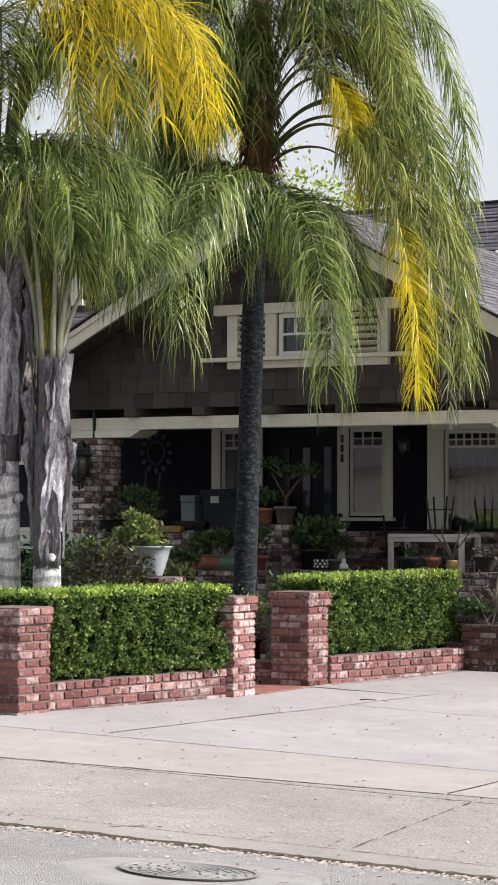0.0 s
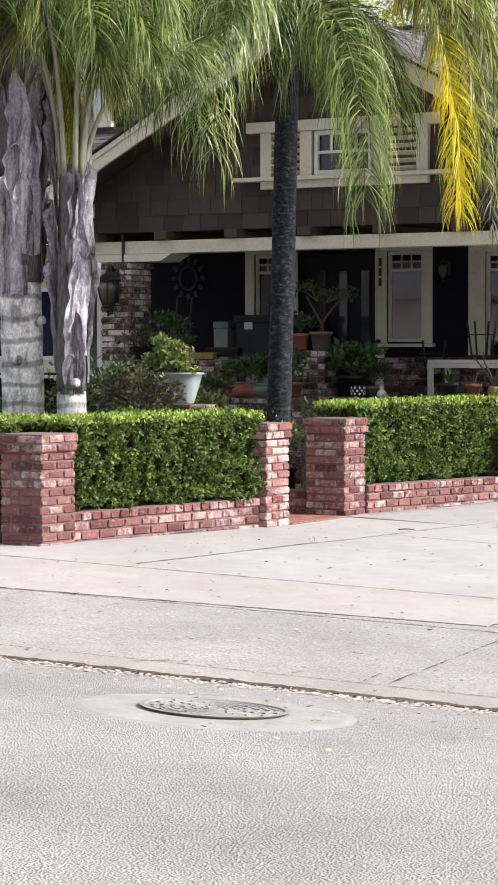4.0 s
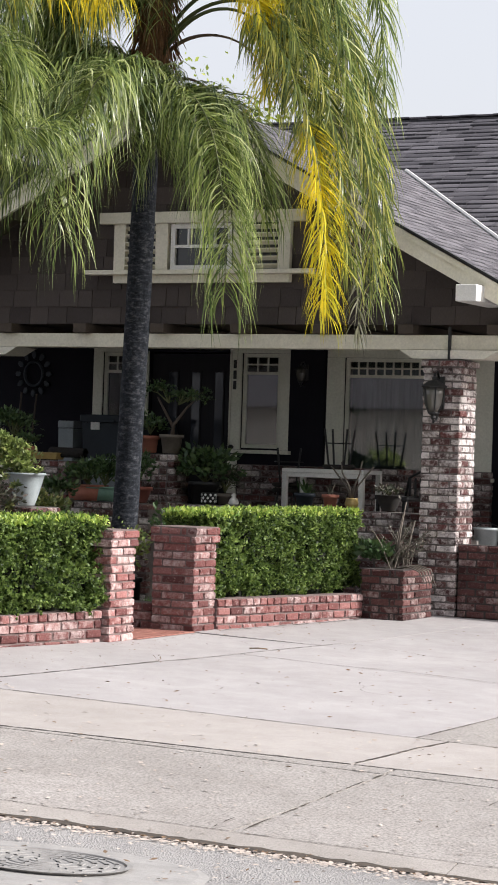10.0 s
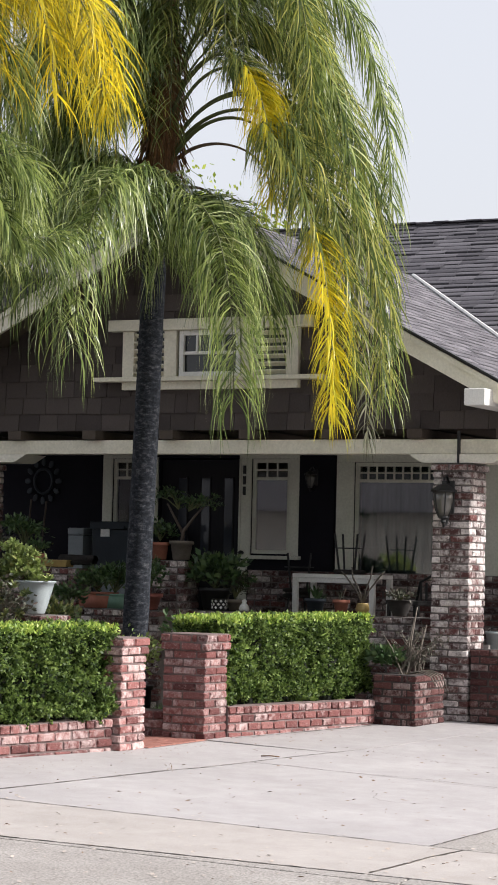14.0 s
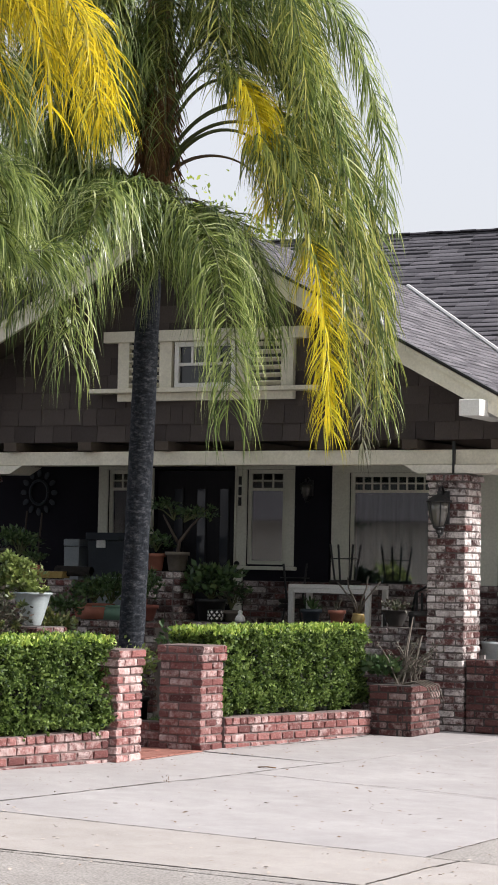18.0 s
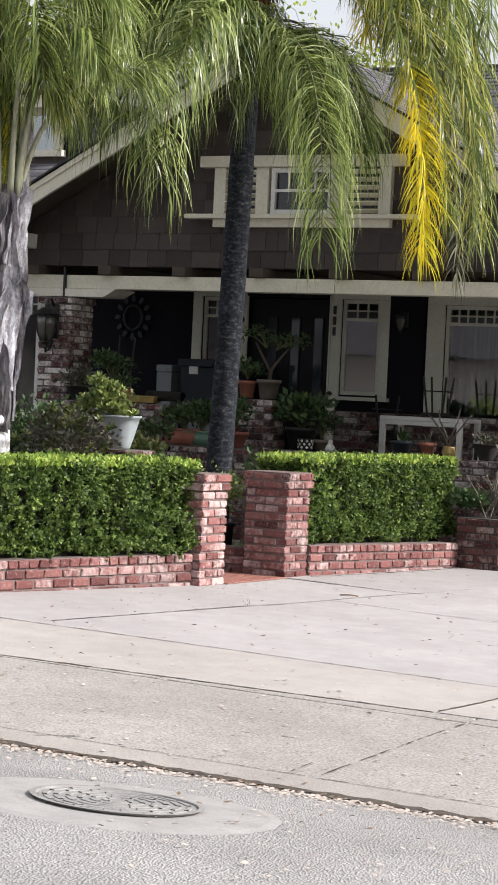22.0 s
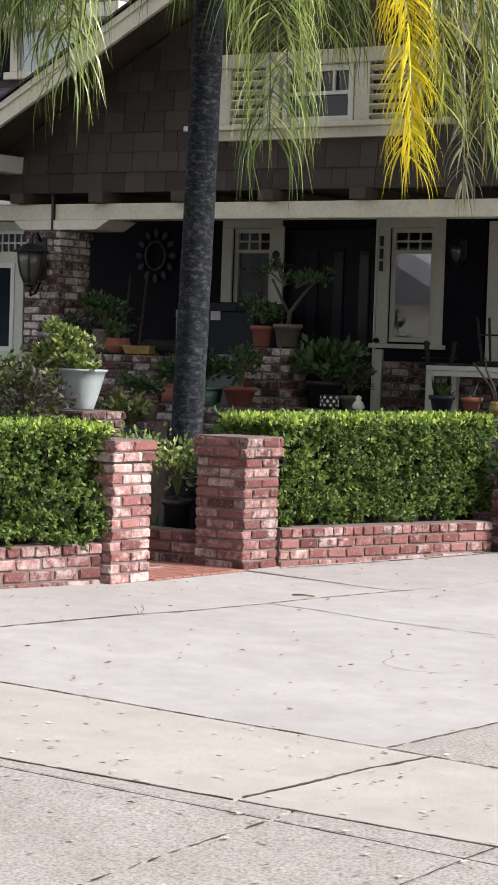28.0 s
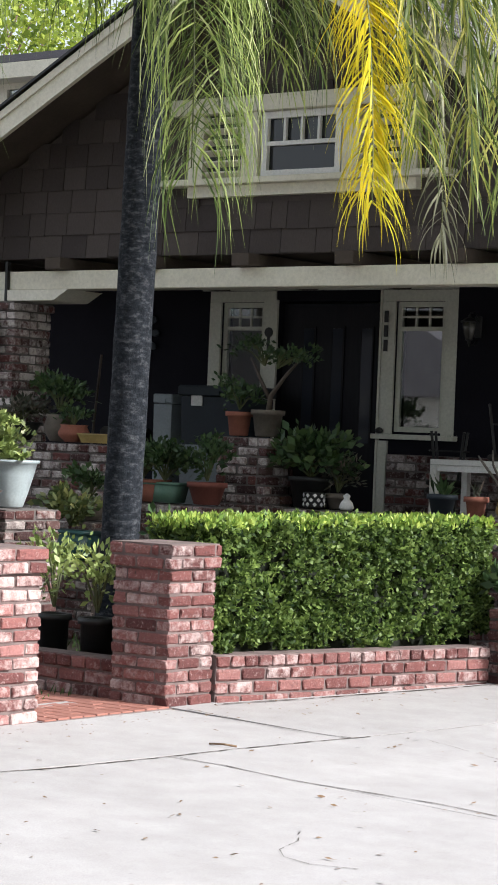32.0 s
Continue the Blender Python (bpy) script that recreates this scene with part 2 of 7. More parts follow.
def asphalt_mat():
    m = mat("worn_asphalt", (0.2, 0.2, 0.2), 0.92, spec=0.3)
    n = Net(m)
    w = n.world()
    a = n.ramp(n.noise(w, 0.8, 5, 0.6), [(0.3, (0.23, 0.22, 0.214)), (0.7, (0.33, 0.318, 0.31))])
    d, c = n.voronoi(w, 85)
    s = n.ramp(n.noise(w, 34, 5, 0.7), [(0.30, (0.25, 0.25, 0.26)), (0.42, (0.95, 0.95, 0.95)), (0.60, (1.25, 1.24, 1.22)), (0.72, (2.0, 1.95, 1.9))])
    a = n.mix(0.50, a, s, "MULTIPLY")
    n.base(a)
    n.bump(d, 0.8, 0.012)
    return m


M_ASPHALT = asphalt_mat()


def shingle_mat(name, stops, rough, bump, grain, stretch=None, source="random"):
    m = mat(name, stops[0][1], rough, spec=0.25)
    n = Net(m)
    w = n.world()
    a = n.ramp(n.random() if source == "random" else n.island(), stops)
    v = n.stretch(w, *stretch) if stretch else w
    f = n.noise(v, grain, 4, 0.7)
    a = n.mix(0.55, a, n.ramp(f, [(0.25, (0.5, 0.5, 0.5)), (0.75, (1.4, 1.4, 1.4))]), "MULTIPLY")
    a = n.mix(0.4, a, n.ramp(n.noise(w, 1.2, 4), [(0.3, (0.7, 0.7, 0.7)), (0.7, (1.2, 1.2, 1.2))]), "MULTIPLY")
    n.base(a)
    n.bump(f, bump, 0.006)
    return m


M_SIDING = shingle_mat("brown_wood_shingle", [(0.0, (0.056, 0.046, 0.044)), (0.5, (0.073, 0.060, 0.056)), (1.0, (0.094, 0.078, 0.072))], 0.85, 0.5, 60, (4, 4, 0.5))
M_ROOF = shingle_mat("grey_asphalt_shingle", [(0.0, (0.085, 0.08, 0.09)), (0.5, (0.125, 0.118, 0.13)), (1.0, (0.17, 0.16, 0.175))], 0.85, 0.5, 110, None, "island")

# near-black tab fronts: shadow lines between shingle rows, put into colour
M_TAB_SHADOW = simple("shingle_shadow_edge", (0.018, 0.017, 0.020), (0.035, 0.033, 0.038), 20, 0.9, 0.3, 90)


def leaf_mat(name, stops, rough=0.45, trans=0.25, by="island", clump=5, deep=0.5):
    """Leaves with a tone of their own each, and light through them."""
    m = mat(name, stops[0][1], rough, spec=0.4)
    n = Net(m)
    a = n.ramp(n.island() if by == "island" else n.random(), stops)
    w = n.world()
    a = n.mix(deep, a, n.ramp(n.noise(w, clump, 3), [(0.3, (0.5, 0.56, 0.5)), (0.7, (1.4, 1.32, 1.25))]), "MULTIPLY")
    n.base(a)
    tr = n.node("ShaderNodeBsdfTranslucent")
    n.link(a, tr.inputs["Color"])
    mx = n.t.nodes.new("ShaderNodeMixShader")
    mx.inputs[0].default_value = trans
    out = n.t.nodes["Material Output"]
    n.link(n.b.outputs[0], mx.inputs[1])
    n.link(tr.outputs[0], mx.inputs[2])
    n.link(mx.outputs[0], out.inputs["Surface"])
    return m


# full deep noise paints shaded gaps and lit clumps into the leaf colour
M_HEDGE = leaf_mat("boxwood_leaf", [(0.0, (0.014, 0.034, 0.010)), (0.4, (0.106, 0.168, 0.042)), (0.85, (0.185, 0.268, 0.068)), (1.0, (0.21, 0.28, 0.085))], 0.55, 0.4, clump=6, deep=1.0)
M_SPRIG = leaf_mat("boxwood_new_growth", [(0.0, (0.13, 0.24, 0.045)), (0.5, (0.30, 0.42, 0.08)), (1.0, (0.50, 0.58, 0.14))], 0.45, 0.4, clump=9, deep=0.6)
# near black, so that the hedge inside reads as shade; also on the stems
M_HEDGE_CORE = simple("hedge_stem_and_shade", (0.006, 0.009, 0.004), (0.012, 0.014, 0.006), 20, 0.95, 0.4, 60)
M_FROND = leaf_mat("palm_leaflet_green", [(0.0, (0.048, 0.08, 0.028)), (0.4, (0.17, 0.23, 0.072)), (0.8, (0.40, 0.47, 0.15)), (1.0, (0.62, 0.66, 0.38))], 0.28, 0.55)
M_FROND_Y = leaf_mat("palm_leaflet_yellow", [(0.0, (0.46, 0.40, 0.03)), (0.5, (0.82, 0.66, 0.03)), (1.0, (0.56, 0.56, 0.07))], 0.4, 0.5)
M_FROND_M = leaf_mat("palm_leaflet_turning", [(0.0, (0.05, 0.08, 0.025)), (0.45, (0.16, 0.205, 0.06)), (0.85, (0.42, 0.42, 0.10)), (1.0, (0.66, 0.62, 0.22))], 0.32, 0.55)
M_GOLD = leaf_mat("palm_leaflet_golden", [(0.0, (0.16, 0.16, 0.03)), (0.3, (0.46, 0.39, 0.03)), (0.75, (0.88, 0.68, 0.03)), (1.0, (0.58, 0.57, 0.10))], 0.4, 0.6)
M_DRYLEAF = leaf_mat("palm_leaflet_dry", [(0.0, (0.11, 0.11, 0.075)), (0.5, (0.22, 0.22, 0.15)), (1.0, (0.38, 0.37, 0.27))], 0.5, 0.4)
M_RACHIS = simple("palm_rachis", (0.06, 0.075, 0.03), (0.11, 0.115, 0.045), 10, 0.6, 0.2, 60)
M_PETIOLE = simple("pale_palm_stalk", (0.17, 0.18, 0.12), (0.33, 0.33, 0.24), 8, 0.7, 0.2, 60, stretch=(6, 6, 1))
M_RACHIS_DRY = simple("dry_palm_stalk", (0.10, 0.065, 0.045), (0.17, 0.115, 0.08), 10, 0.8, 0.3, 60)
M_FIBRE = simple("palm_fibre", (0.055, 0.034, 0.020), (0.26, 0.13, 0.058), 12, 0.95, 0.6, 60, stretch=(6, 6, 1))
M_SUCC = leaf_mat("succulent_leaf", [(0.0, (0.08, 0.12, 0.05)), (0.5, (0.16, 0.20, 0.07)), (1.0, (0.28, 0.28, 0.10))], 0.4, 0.2)
M_ROSETTE = leaf_mat("rosette_leaf", [(0.0, (0.16, 0.22, 0.07)), (0.5, (0.27, 0.34, 0.11)), (1.0, (0.40, 0.46, 0.17))], 0.45, 0.25)
M_SHRUB = leaf_mat("potted_leaf", [(0.0, (0.03, 0.06, 0.025)), (0.6, (0.06, 0.11, 0.04)), (1.0, (0.11, 0.16, 0.06))], 0.4, 0.25)
M_BRONZE = leaf_mat("bronze_leaf", [(0.0, (0.06, 0.07, 0.05)), (0.6, (0.11, 0.11, 0.08)), (1.0, (0.17, 0.13, 0.11))], 0.5, 0.2)
M_GRASS = leaf_mat("lawn_blade", [(0.0, (0.04, 0.09, 0.02)), (1.0, (0.09, 0.16, 0.04))], 0.5, 0.3)
M_TREE = leaf_mat("garden_tree_leaf", [(0.0, (0.12, 0.18, 0.03)), (0.6, (0.28, 0.36, 0.05)), (1.0, (0.50, 0.55, 0.10))], 0.5, 0.5)


def bark_mat(name, c1, c2, c3, band, streak, scale=11, spread=0.17, rings=0.35, each=0.0):
    """Palm bark: ring scars, upright streaks, blotches of lichen, fine cracks."""
    m = mat(name, c1, 0.9, spec=0.2)
    n = Net(m)
    w = n.world()
    a = n.ramp(n.noise(n.stretch(w, 1, 1, streak), scale, 6, 0.7), [(0.51 - spread, c1), (0.52, c2), (0.52 + spread, c3)])
    f = n.noise(n.stretch(w, 1, 1, 0.6), 42, 5, 0.75)
    a = n.mix(0.75, a, n.ramp(f, [(0.3, (0.35, 0.35, 0.36)), (0.7, (1.5, 1.48, 1.45))]), "MULTIPLY")
    if each:
        a = n.mix(each, a, n.ramp(n.random(), [(0.0, (0.42, 0.40, 0.43)), (0.4, (0.80, 0.79, 0.82)), (1.0, (1.05, 1.06, 1.10))]), "MULTIPLY")
    wv = n.t.nodes.new("ShaderNodeTexWave")
    wv.bands_direction = "Z"
    wv.inputs["Scale"].default_value = band
    wv.inputs["Distortion"].default_value = 3.5
    wv.inputs["Detail"].default_value = 4
    n.link(w, wv.inputs["Vector"])
    n.base(n.mix(rings, a, n.ramp(wv.outputs["Fac"], [(0.05, (0.4, 0.4, 0.4)), (0.25, (1.1, 1.1, 1.1))]), "MULTIPLY"))
    n.bump(n.mix(0.75, wv.outputs["Color"], f), 0.7, 0.015)
    return m


M_BARK_DK = bark_mat("dark_palm_bark", (0.008, 0.010, 0.014), (0.022, 0.025, 0.032), (0.085, 0.088, 0.098), 3.0, 2.2, 16, 0.15, 0.12)
M_BARK = bark_mat("grey_palm_bark", (0.26, 0.26, 0.265), (0.62, 0.62, 0.63), (0.80, 0.80, 0.81), 1.7, 0.5, 9, 0.14, 0.75)
# dark streaky colour for the shaded gaps between palm leaf bases
M_GAP_SHADE = simple("palm_gap_shade", (0.04, 0.036, 0.038), (0.17, 0.16, 0.165), 14, 0.95, 0.6, 60, stretch=(6, 6, 1))
M_BOOT = bark_mat("peeling_leaf_base", (0.13, 0.118, 0.125), (0.58, 0.57, 0.59), (0.84, 0.84, 0.86), 0.5, 0.10, 9, 0.11, 0.0, 1.0)


def glass_mat(name, tint, rough=0.02):
    m = mat(name, tint, rough, spec=0.5)
    b = m.node_tree.nodes["Principled BSDF"]
    b.inputs["Transmission Weight"].default_value = 1.0
    b.inputs["IOR"].default_value = 1.5
    return m


M_GLASS = glass_mat("window_glass", (0.9, 0.95, 0.93))
M_COATED = glass_mat("reflecting_glass", (0.85, 0.9, 0.9))
nt = M_COATED.node_tree
gl = nt.nodes.new("ShaderNodeBsdfGlossy")
gl.inputs["Roughness"].default_value = 0.01
mxs = nt.nodes.new("ShaderNodeMixShader")
mxs.inputs[0].default_value = 0.17
nt.links.new(nt.nodes["Principled BSDF"].outputs[0], mxs.inputs[1])
nt.links.new(gl.outputs[0], mxs.inputs[2])
nt.links.new(mxs.outputs[0], nt.nodes["Material Output"].inputs["Surface"])
# curtain darkened towards teal: the dim look through glass is in its colour
M_CURTAIN = simple("dimmed_curtain", (0.055, 0.075, 0.075), (0.13, 0.155, 0.15), 3, 0.9, 0.2, 60, stretch=(9, 9, 0.4))
# bluish white that paints the dormer pane's bright reflection onto a curtain
M_CURTAIN_GLARE = simple("reflection_white_curtain", (0.62, 0.66, 0.72), (0.72, 0.76, 0.80), 3, 0.9, 0.2, 60, stretch=(9, 9, 0.4))
M_ROOM = simple("dim_room_plaster", (0.18, 0.17, 0.15), (0.24, 0.23, 0.20), 3, 0.9, 0.1, 60)
M_FARWALL = simple("pale_stucco", (0.52, 0.50, 0.47), (0.60, 0.58, 0.54), 2, 0.9, 0.3, 90)


# ---------------------------------------------------------------- small tools
rng = random.Random(7)


def mesh_of(bm, name, material, smooth=False):
    me = bpy.data.meshes.new(name)
    bm.to_mesh(me)
    bm.free()
    if material:
        me.materials.append(material)
    if smooth:
        for p in me.polygons:
            p.use_smooth = True
    return me


def part(name, bm, material, parent, label="", smooth=False):
    ob = new(name, mesh_of(bm, name, material, smooth))
    ob.parent = parent
    if label:
        ob["label"] = label
    return ob


def thing(name, label, category, group="", kind="", at=(0, 0, 0), turn=0.0):
    ob = new(name)
    ob.empty_display_size = 0.1
    ob.matrix_basis = pose(*at, 0, 0, turn)
    return tagged(ob, label, category, group, kind)


def solid(name, bm, material, label, category, group="", kind="", smooth=False):
    return tagged(new(name, mesh_of(bm, name, material, smooth)), label, category, group, kind)


def box(bm, x0, x1, y0, y1, z0, z1, m=None, bevel=0.0):
    r = bmesh.ops.create_cube(bm, size=1)
    vs = r["verts"]
    for v in vs:
        v.co = Vector(((x0 + x1) / 2 + v.co.x * (x1 - x0), (y0 + y1) / 2 + v.co.y * (y1 - y0), (z0 + z1) / 2 + v.co.z * (z1 - z0)))
    if bevel:
        es = list({e for v in vs for e in v.link_edges})
        vs = [v for v in bmesh.ops.bevel(bm, geom=es, offset=bevel, segments=1, affect="EDGES", profile=0.5)["verts"]]
    if m is not None:
        bmesh.ops.transform(bm, matrix=m, verts=vs)
    return bm


def B(x0, x1, y0, y1, z0, z1, bevel=0.0):
    return box(bmesh.new(), x0, x1, y0, y1, z0, z1, None, bevel)


def lathe(bm, profile, n=24, at=(0, 0, 0), squash=1.0):
    """Turned shape from (radius, height) pairs."""
    rings = []
    for r, z in profile:
        rings.append([bm.verts.new((at[0] + r * math.cos(2 * math.pi * k / n), at[1] + r * squash * math.sin(2 * math.pi * k / n), at[2] + z)) for k in range(n)])
    for a, b in zip(rings, rings[1:]):
        for k in range(n):
            bm.faces.new((a[k], a[(k + 1) % n], b[(k + 1) % n], b[k]))
    if profile[0][0] > 1e-4:
        bm.faces.new(rings[0][::-1])
    if profile[-1][0] > 1e-4:
        bm.faces.new(rings[-1])
    return bm


def tube(bm, pts, radii, n=8):
    """A bent tube through pts."""
    pts = [Vector(p) for p in pts]
    if isinstance(radii, (int, float)):
        radii = [radii] * len(pts)
    rings = []
    for i, p in enumerate(pts):
        d = (pts[min(i + 1, len(pts) - 1)] - pts[max(i - 1, 0)]).normalized()
        u = d.cross(Vector((0.31, 0.87, 0.38))).normalized()
        w = d.cross(u)
        rings.append([bm.verts.new(p + radii[i] * (math.cos(2 * math.pi * k / n) * u + math.sin(2 * math.pi * k / n) * w)) for k in range(n)])
    for a, b in zip(rings, rings[1:]):
        for k in range(n):
            bm.faces.new((a[k], a[(k + 1) % n], b[(k + 1) % n], b[k]))
    bm.faces.new(rings[0][::-1])
    bm.faces.new(rings[-1])
    return bm


def prism(bm, poly, y0, y1):
    """A polygon in x, z, extruded from y0 to y1."""
    a = [bm.verts.new((x, y0, z)) for x, z in poly]
    b = [bm.verts.new((x, y1, z)) for x, z in poly]
    n = len(poly)
    bm.faces.new(a)
    bm.faces.new(b[::-1])
    for k in range(n):
        bm.faces.new((a[k], b[k], b[(k + 1) % n], a[(k + 1) % n]))
    bmesh.ops.recalc_face_normals(bm, faces=bm.faces)
    return bm


def sheet(xs, ys, zf):
    """A ground sheet over a grid."""
    bm = bmesh.new()
    g = [[bm.verts.new((x, y, zf(x, y))) for x in xs] for y in ys]
    for j in range(len(ys) - 1):
        for i in range(len(xs) - 1):
            bm.faces.new((g[j][i], g[j][i + 1], g[j + 1][i + 1], g[j + 1][i]))
    return bm


# ---------------------------------------------------------------- ground
# lines across the site: place at x = 4, skew, height at x = 4, fall along x, where the fall ends
KNOTS = ((-60, 0.12, 0.02, -0.03, -1.5), (-14, 0.12, 0.0, -0.035, -1.5), (-12, 0.12, -0.03, -0.038, -1.5), (-10.2, 0.12, -0.085, -0.04, -1.5), (-9.4, 0.125, -0.135, -0.042, -1.5),
         (-8.4, 0.125, -0.225, -0.044, -1.5), (-7.93, 0.125, -0.285, -0.044, -1.5), (-7.74, 0.125, -0.25, -0.044, -1.5), (-5.977, 0.065, -0.128, -0.022, -1.5),
         (-4.674, 0.07, -0.128, -0.036, -0.5), (-1.0, 0.0, -0.137, -0.037, 0.0), (1.0, 0.0, -0.13, -0.034, 0.0), (3.0, 0.0, -0.04, -0.012, 0.0), (60, 0.0, -0.04, -0.012, 0.0))


def skew(x):
    return min(max(x, -12), 12) - 4


def ground_z(x, y):
    """The street falls gently along x, with a dipped gutter and a crown; the driveway falls away from the garden wall."""
    rows = [(y0 + a * skew(x), z0 + f * (min(max(x, lo), 9) - 4)) for y0, a, z0, f, lo in KNOTS]
    for (a, za), (b, zb) in zip(rows, rows[1:]):
        if y <= b:
            return za + (zb - za) * max(y - a, 0) / (b - a)
    return rows[-1][1]


def slab(name, x0, x1, y0, y1, material, label, parent, lift=0.0):
    """A paving slab; a side given as a pair slants: (y at x = 4, slope) or (x at y = 0, slope)."""
    def across(y_edge, x):
        return y_edge[0] + y_edge[1] * skew(x) if isinstance(y_edge, tuple) else y_edge

    def along(x_edge, y):
        return x_edge[0] + x_edge[1] * y if isinstance(x_edge, tuple) else x_edge

    def place(u, v):
        y = across(y0, 4) * (1 - v) + across(y1, 4) * v
        for _ in range(4):
            x = along(x0, y) * (1 - u) + along(x1, y) * u + J * (1 - 2 * u)
            y = across(y0, x) * (1 - v) + across(y1, x) * v
        return x, y

    nu = max(1, int(abs(along(x1, -3) - along(x0, -3)) / 0.8))
    nv = max(2, int((across(y1, 4) - across(y0, 4)) / 0.35))
    bm = bmesh.new()
    top, low = [], []
    for k in range(nv + 1):
        pts = [place(i / nu, k / nv) for i in range(nu + 1)]
        top.append([bm.verts.new((x, y, ground_z(x, y) + lift)) for x, y in pts])
        low.append([bm.verts.new((x, y, ground_z(x, y) + lift - 0.1)) for x, y in pts])
    for k in range(nv):
        for i in range(nu):
            bm.faces.new((top[k][i], top[k][i + 1], top[k + 1][i + 1], top[k + 1][i]))
        for i in (0, nu):
            bm.faces.new((top[k][i], top[k + 1][i], low[k + 1][i], low[k][i]))
    for i in range(nu):
        for k in (0, nv):
            bm.faces.new((top[k][i], top[k][i + 1], low[k][i + 1], low[k][i]))
    bmesh.ops.recalc_face_normals(bm, faces=bm.faces)
    return part(name, bm, material, parent, label)


near_x = [-120, -40, -12, *range(-10, 11), 12, 40, 120]
ys = [-400, -100, -40, -20, *[-14 + 0.25 * k for k in range(72)], 10, 40, 150, 500]
ground = solid("ground", sheet([-500, *near_x, 500], ys, lambda x, y: ground_z(x, y) - 0.06), M_CRACK, "bare earth under paving and gardens", "ground", kind="structure")
bm = bmesh.new()
rows = []
for v in (-60, -30, -20, -14, -12, -11.2, -10.2, -9.8, -9.4, -8.9, -8.4, -8.15, -7.945):
    rows.append([bm.verts.new((x, v + 0.125 * skew(x), ground_z(x, v + 0.125 * skew(x)) - 0.006)) for x in near_x])
for a, b in zip(rows, rows[1:]):
    for k in range(len(near_x) - 1):
        bm.faces.new((a[k], a[k + 1], b[k + 1], b[k]))
road = solid("road", bm, M_ASPHALT, "worn grey asphalt street with pale gravel", "road", kind="structure")

pavement = thing("pavement", "pale worn concrete driveway, sidewalk and apron slabs", "pavement", kind="structure")
J = 0.004
X_L, X_R = -14.0, 14.0
GUT, LIP, WALK_S, WALK_N = (-7.925, 0.125), (-7.74, 0.123), (-5.99, 0.065), (-4.674, 0.07)
# gutter lip, apron, sidewalk, driveway: slabs divided by dark joints
for a, b in ((X_L, -1.0), (-1.0, 2.2), (2.2, 5.4), (5.4, 8.6), (8.6, X_R)):
    slab("gutter_slab", a, b, GUT, (-7.748, 0.123), M_CURB, "narrow concrete gutter lip", pavement, 0.004)
for a, b in ((X_L, -3.2), (-3.2, 0.7), (0.7, (5.02, 0.10)), ((5.03, 0.10), 8.2), (8.2, X_R)):
    slab("apron_slab", a, b, (-7.733, 0.123), (-6.125, 0.03), M_APRON, "coarse grey exposed-grit apron slab", pavement)
for a, b in ((X_L, 0.6), (0.6, 4.40), (4.41, X_R)):
    slab("edge_strip", a, b, (-6.118, 0.03), (-5.995, 0.065), M_APRON, "narrow strip beside the sidewalk", pavement, 0.001)
for a, b in ((X_L, -3.4), (-3.4, 0.55), (0.55, (4.445, 0.05)), ((4.455, 0.05), 8.0), (8.0, X_R)):
    slab("sidewalk_slab", a, b, (-5.985, 0.065), (-4.68, 0.07), M_WALKWAY, "warm pale sidewalk slab", pavement, 0.003)
EDGE = (1.213, 0.105)
for a, b, c, d, m in ((X_L, -0.52, (-4.668, 0.07), -3.95, M_DRIVE), (-0.5, EDGE, (-4.668, 0.07), 0.03, M_DRIVE), (-0.1, EDGE, 0.035, 3.9, M_DRIVE), ((1.222, 0.105), 4.0, (-4.668, 0.07), -1.28, M_DRIVE),
                      ((1.222, 0.105), 4.0, -1.274, 6.0, M_DRIVE), (4.008, 9.0, (-4.668, 0.07), -1.28, M_APRON), (4.008, 9.0, -1.274, 12.0, M_DRIVE)):
    slab("driveway_slab", a, b, c, d, m, "smooth pale driveway slab", pavement, 0.002)

# ---------------------------------------------------------------- house
BX0, BX1, BY = -5.89, 1.60, 3.96
AX, AZ, PITCH = -2.26, 5.16, 0.535
WY = 6.33
FLOOR = 0.76

house = thing("house", "brown shingled craftsman bungalow with cream trim and brick porch", "house")


def hpart(name, bm, m, label="", parent=house, smooth=False):
    return part(name, bm, m, parent, label, smooth)


beam = hpart("porch_beam", B(BX0, BX1, BY, BY + 0.22, 2.715, 2.868, 0.006), M_CREAM, "long cream painted porch beam")
part("beam_end_block", B(BX1 + 0.002, BX1 + 0.12, BY - 0.012, BY + 0.21, 2.69, 2.885, 0.005), M_WHITE, beam)
for jx in (-5.08, 0.80):
    part("beam_strap", B(jx - 0.012, jx + 0.012, BY - 0.038, BY - 0.002, 2.62, 2.95), M_BLACK, beam, "dark metal strap")
for x0, x1, x2, x3 in ((-5.57, -5.45, -4.55, -4.39), (0.25, 0.40, 1.18, 1.34)):
    hpart("column_bracket", prism(bmesh.new(), [(x0, 2.712), (x3, 2.712), (x2, 2.623), (x1, 2.623)], BY - 0.03, BY + 0.40), M_BRACKET, "cream painted splayed bracket")
for k in range(-3, 5):
    x = -2.57 + 0.97 * k
    if BX0 < x < BX1:
        hpart("joist_tail", B(x - 0.085, x + 0.085, BY - 0.10, BY + 2.2, 2.872, 2.972, 0.006), M_SOFFIT, "brown joist tail")
hpart("porch_ceiling", B(BX0, BX1 + 0.3, BY + 0.1, WY + 0.1, 2.995, 3.04), M_SOFFIT, "dark boarded porch ceiling")

# gable wall behind the siding
def gz(x):
    return AZ - PITCH * abs(x - AX)


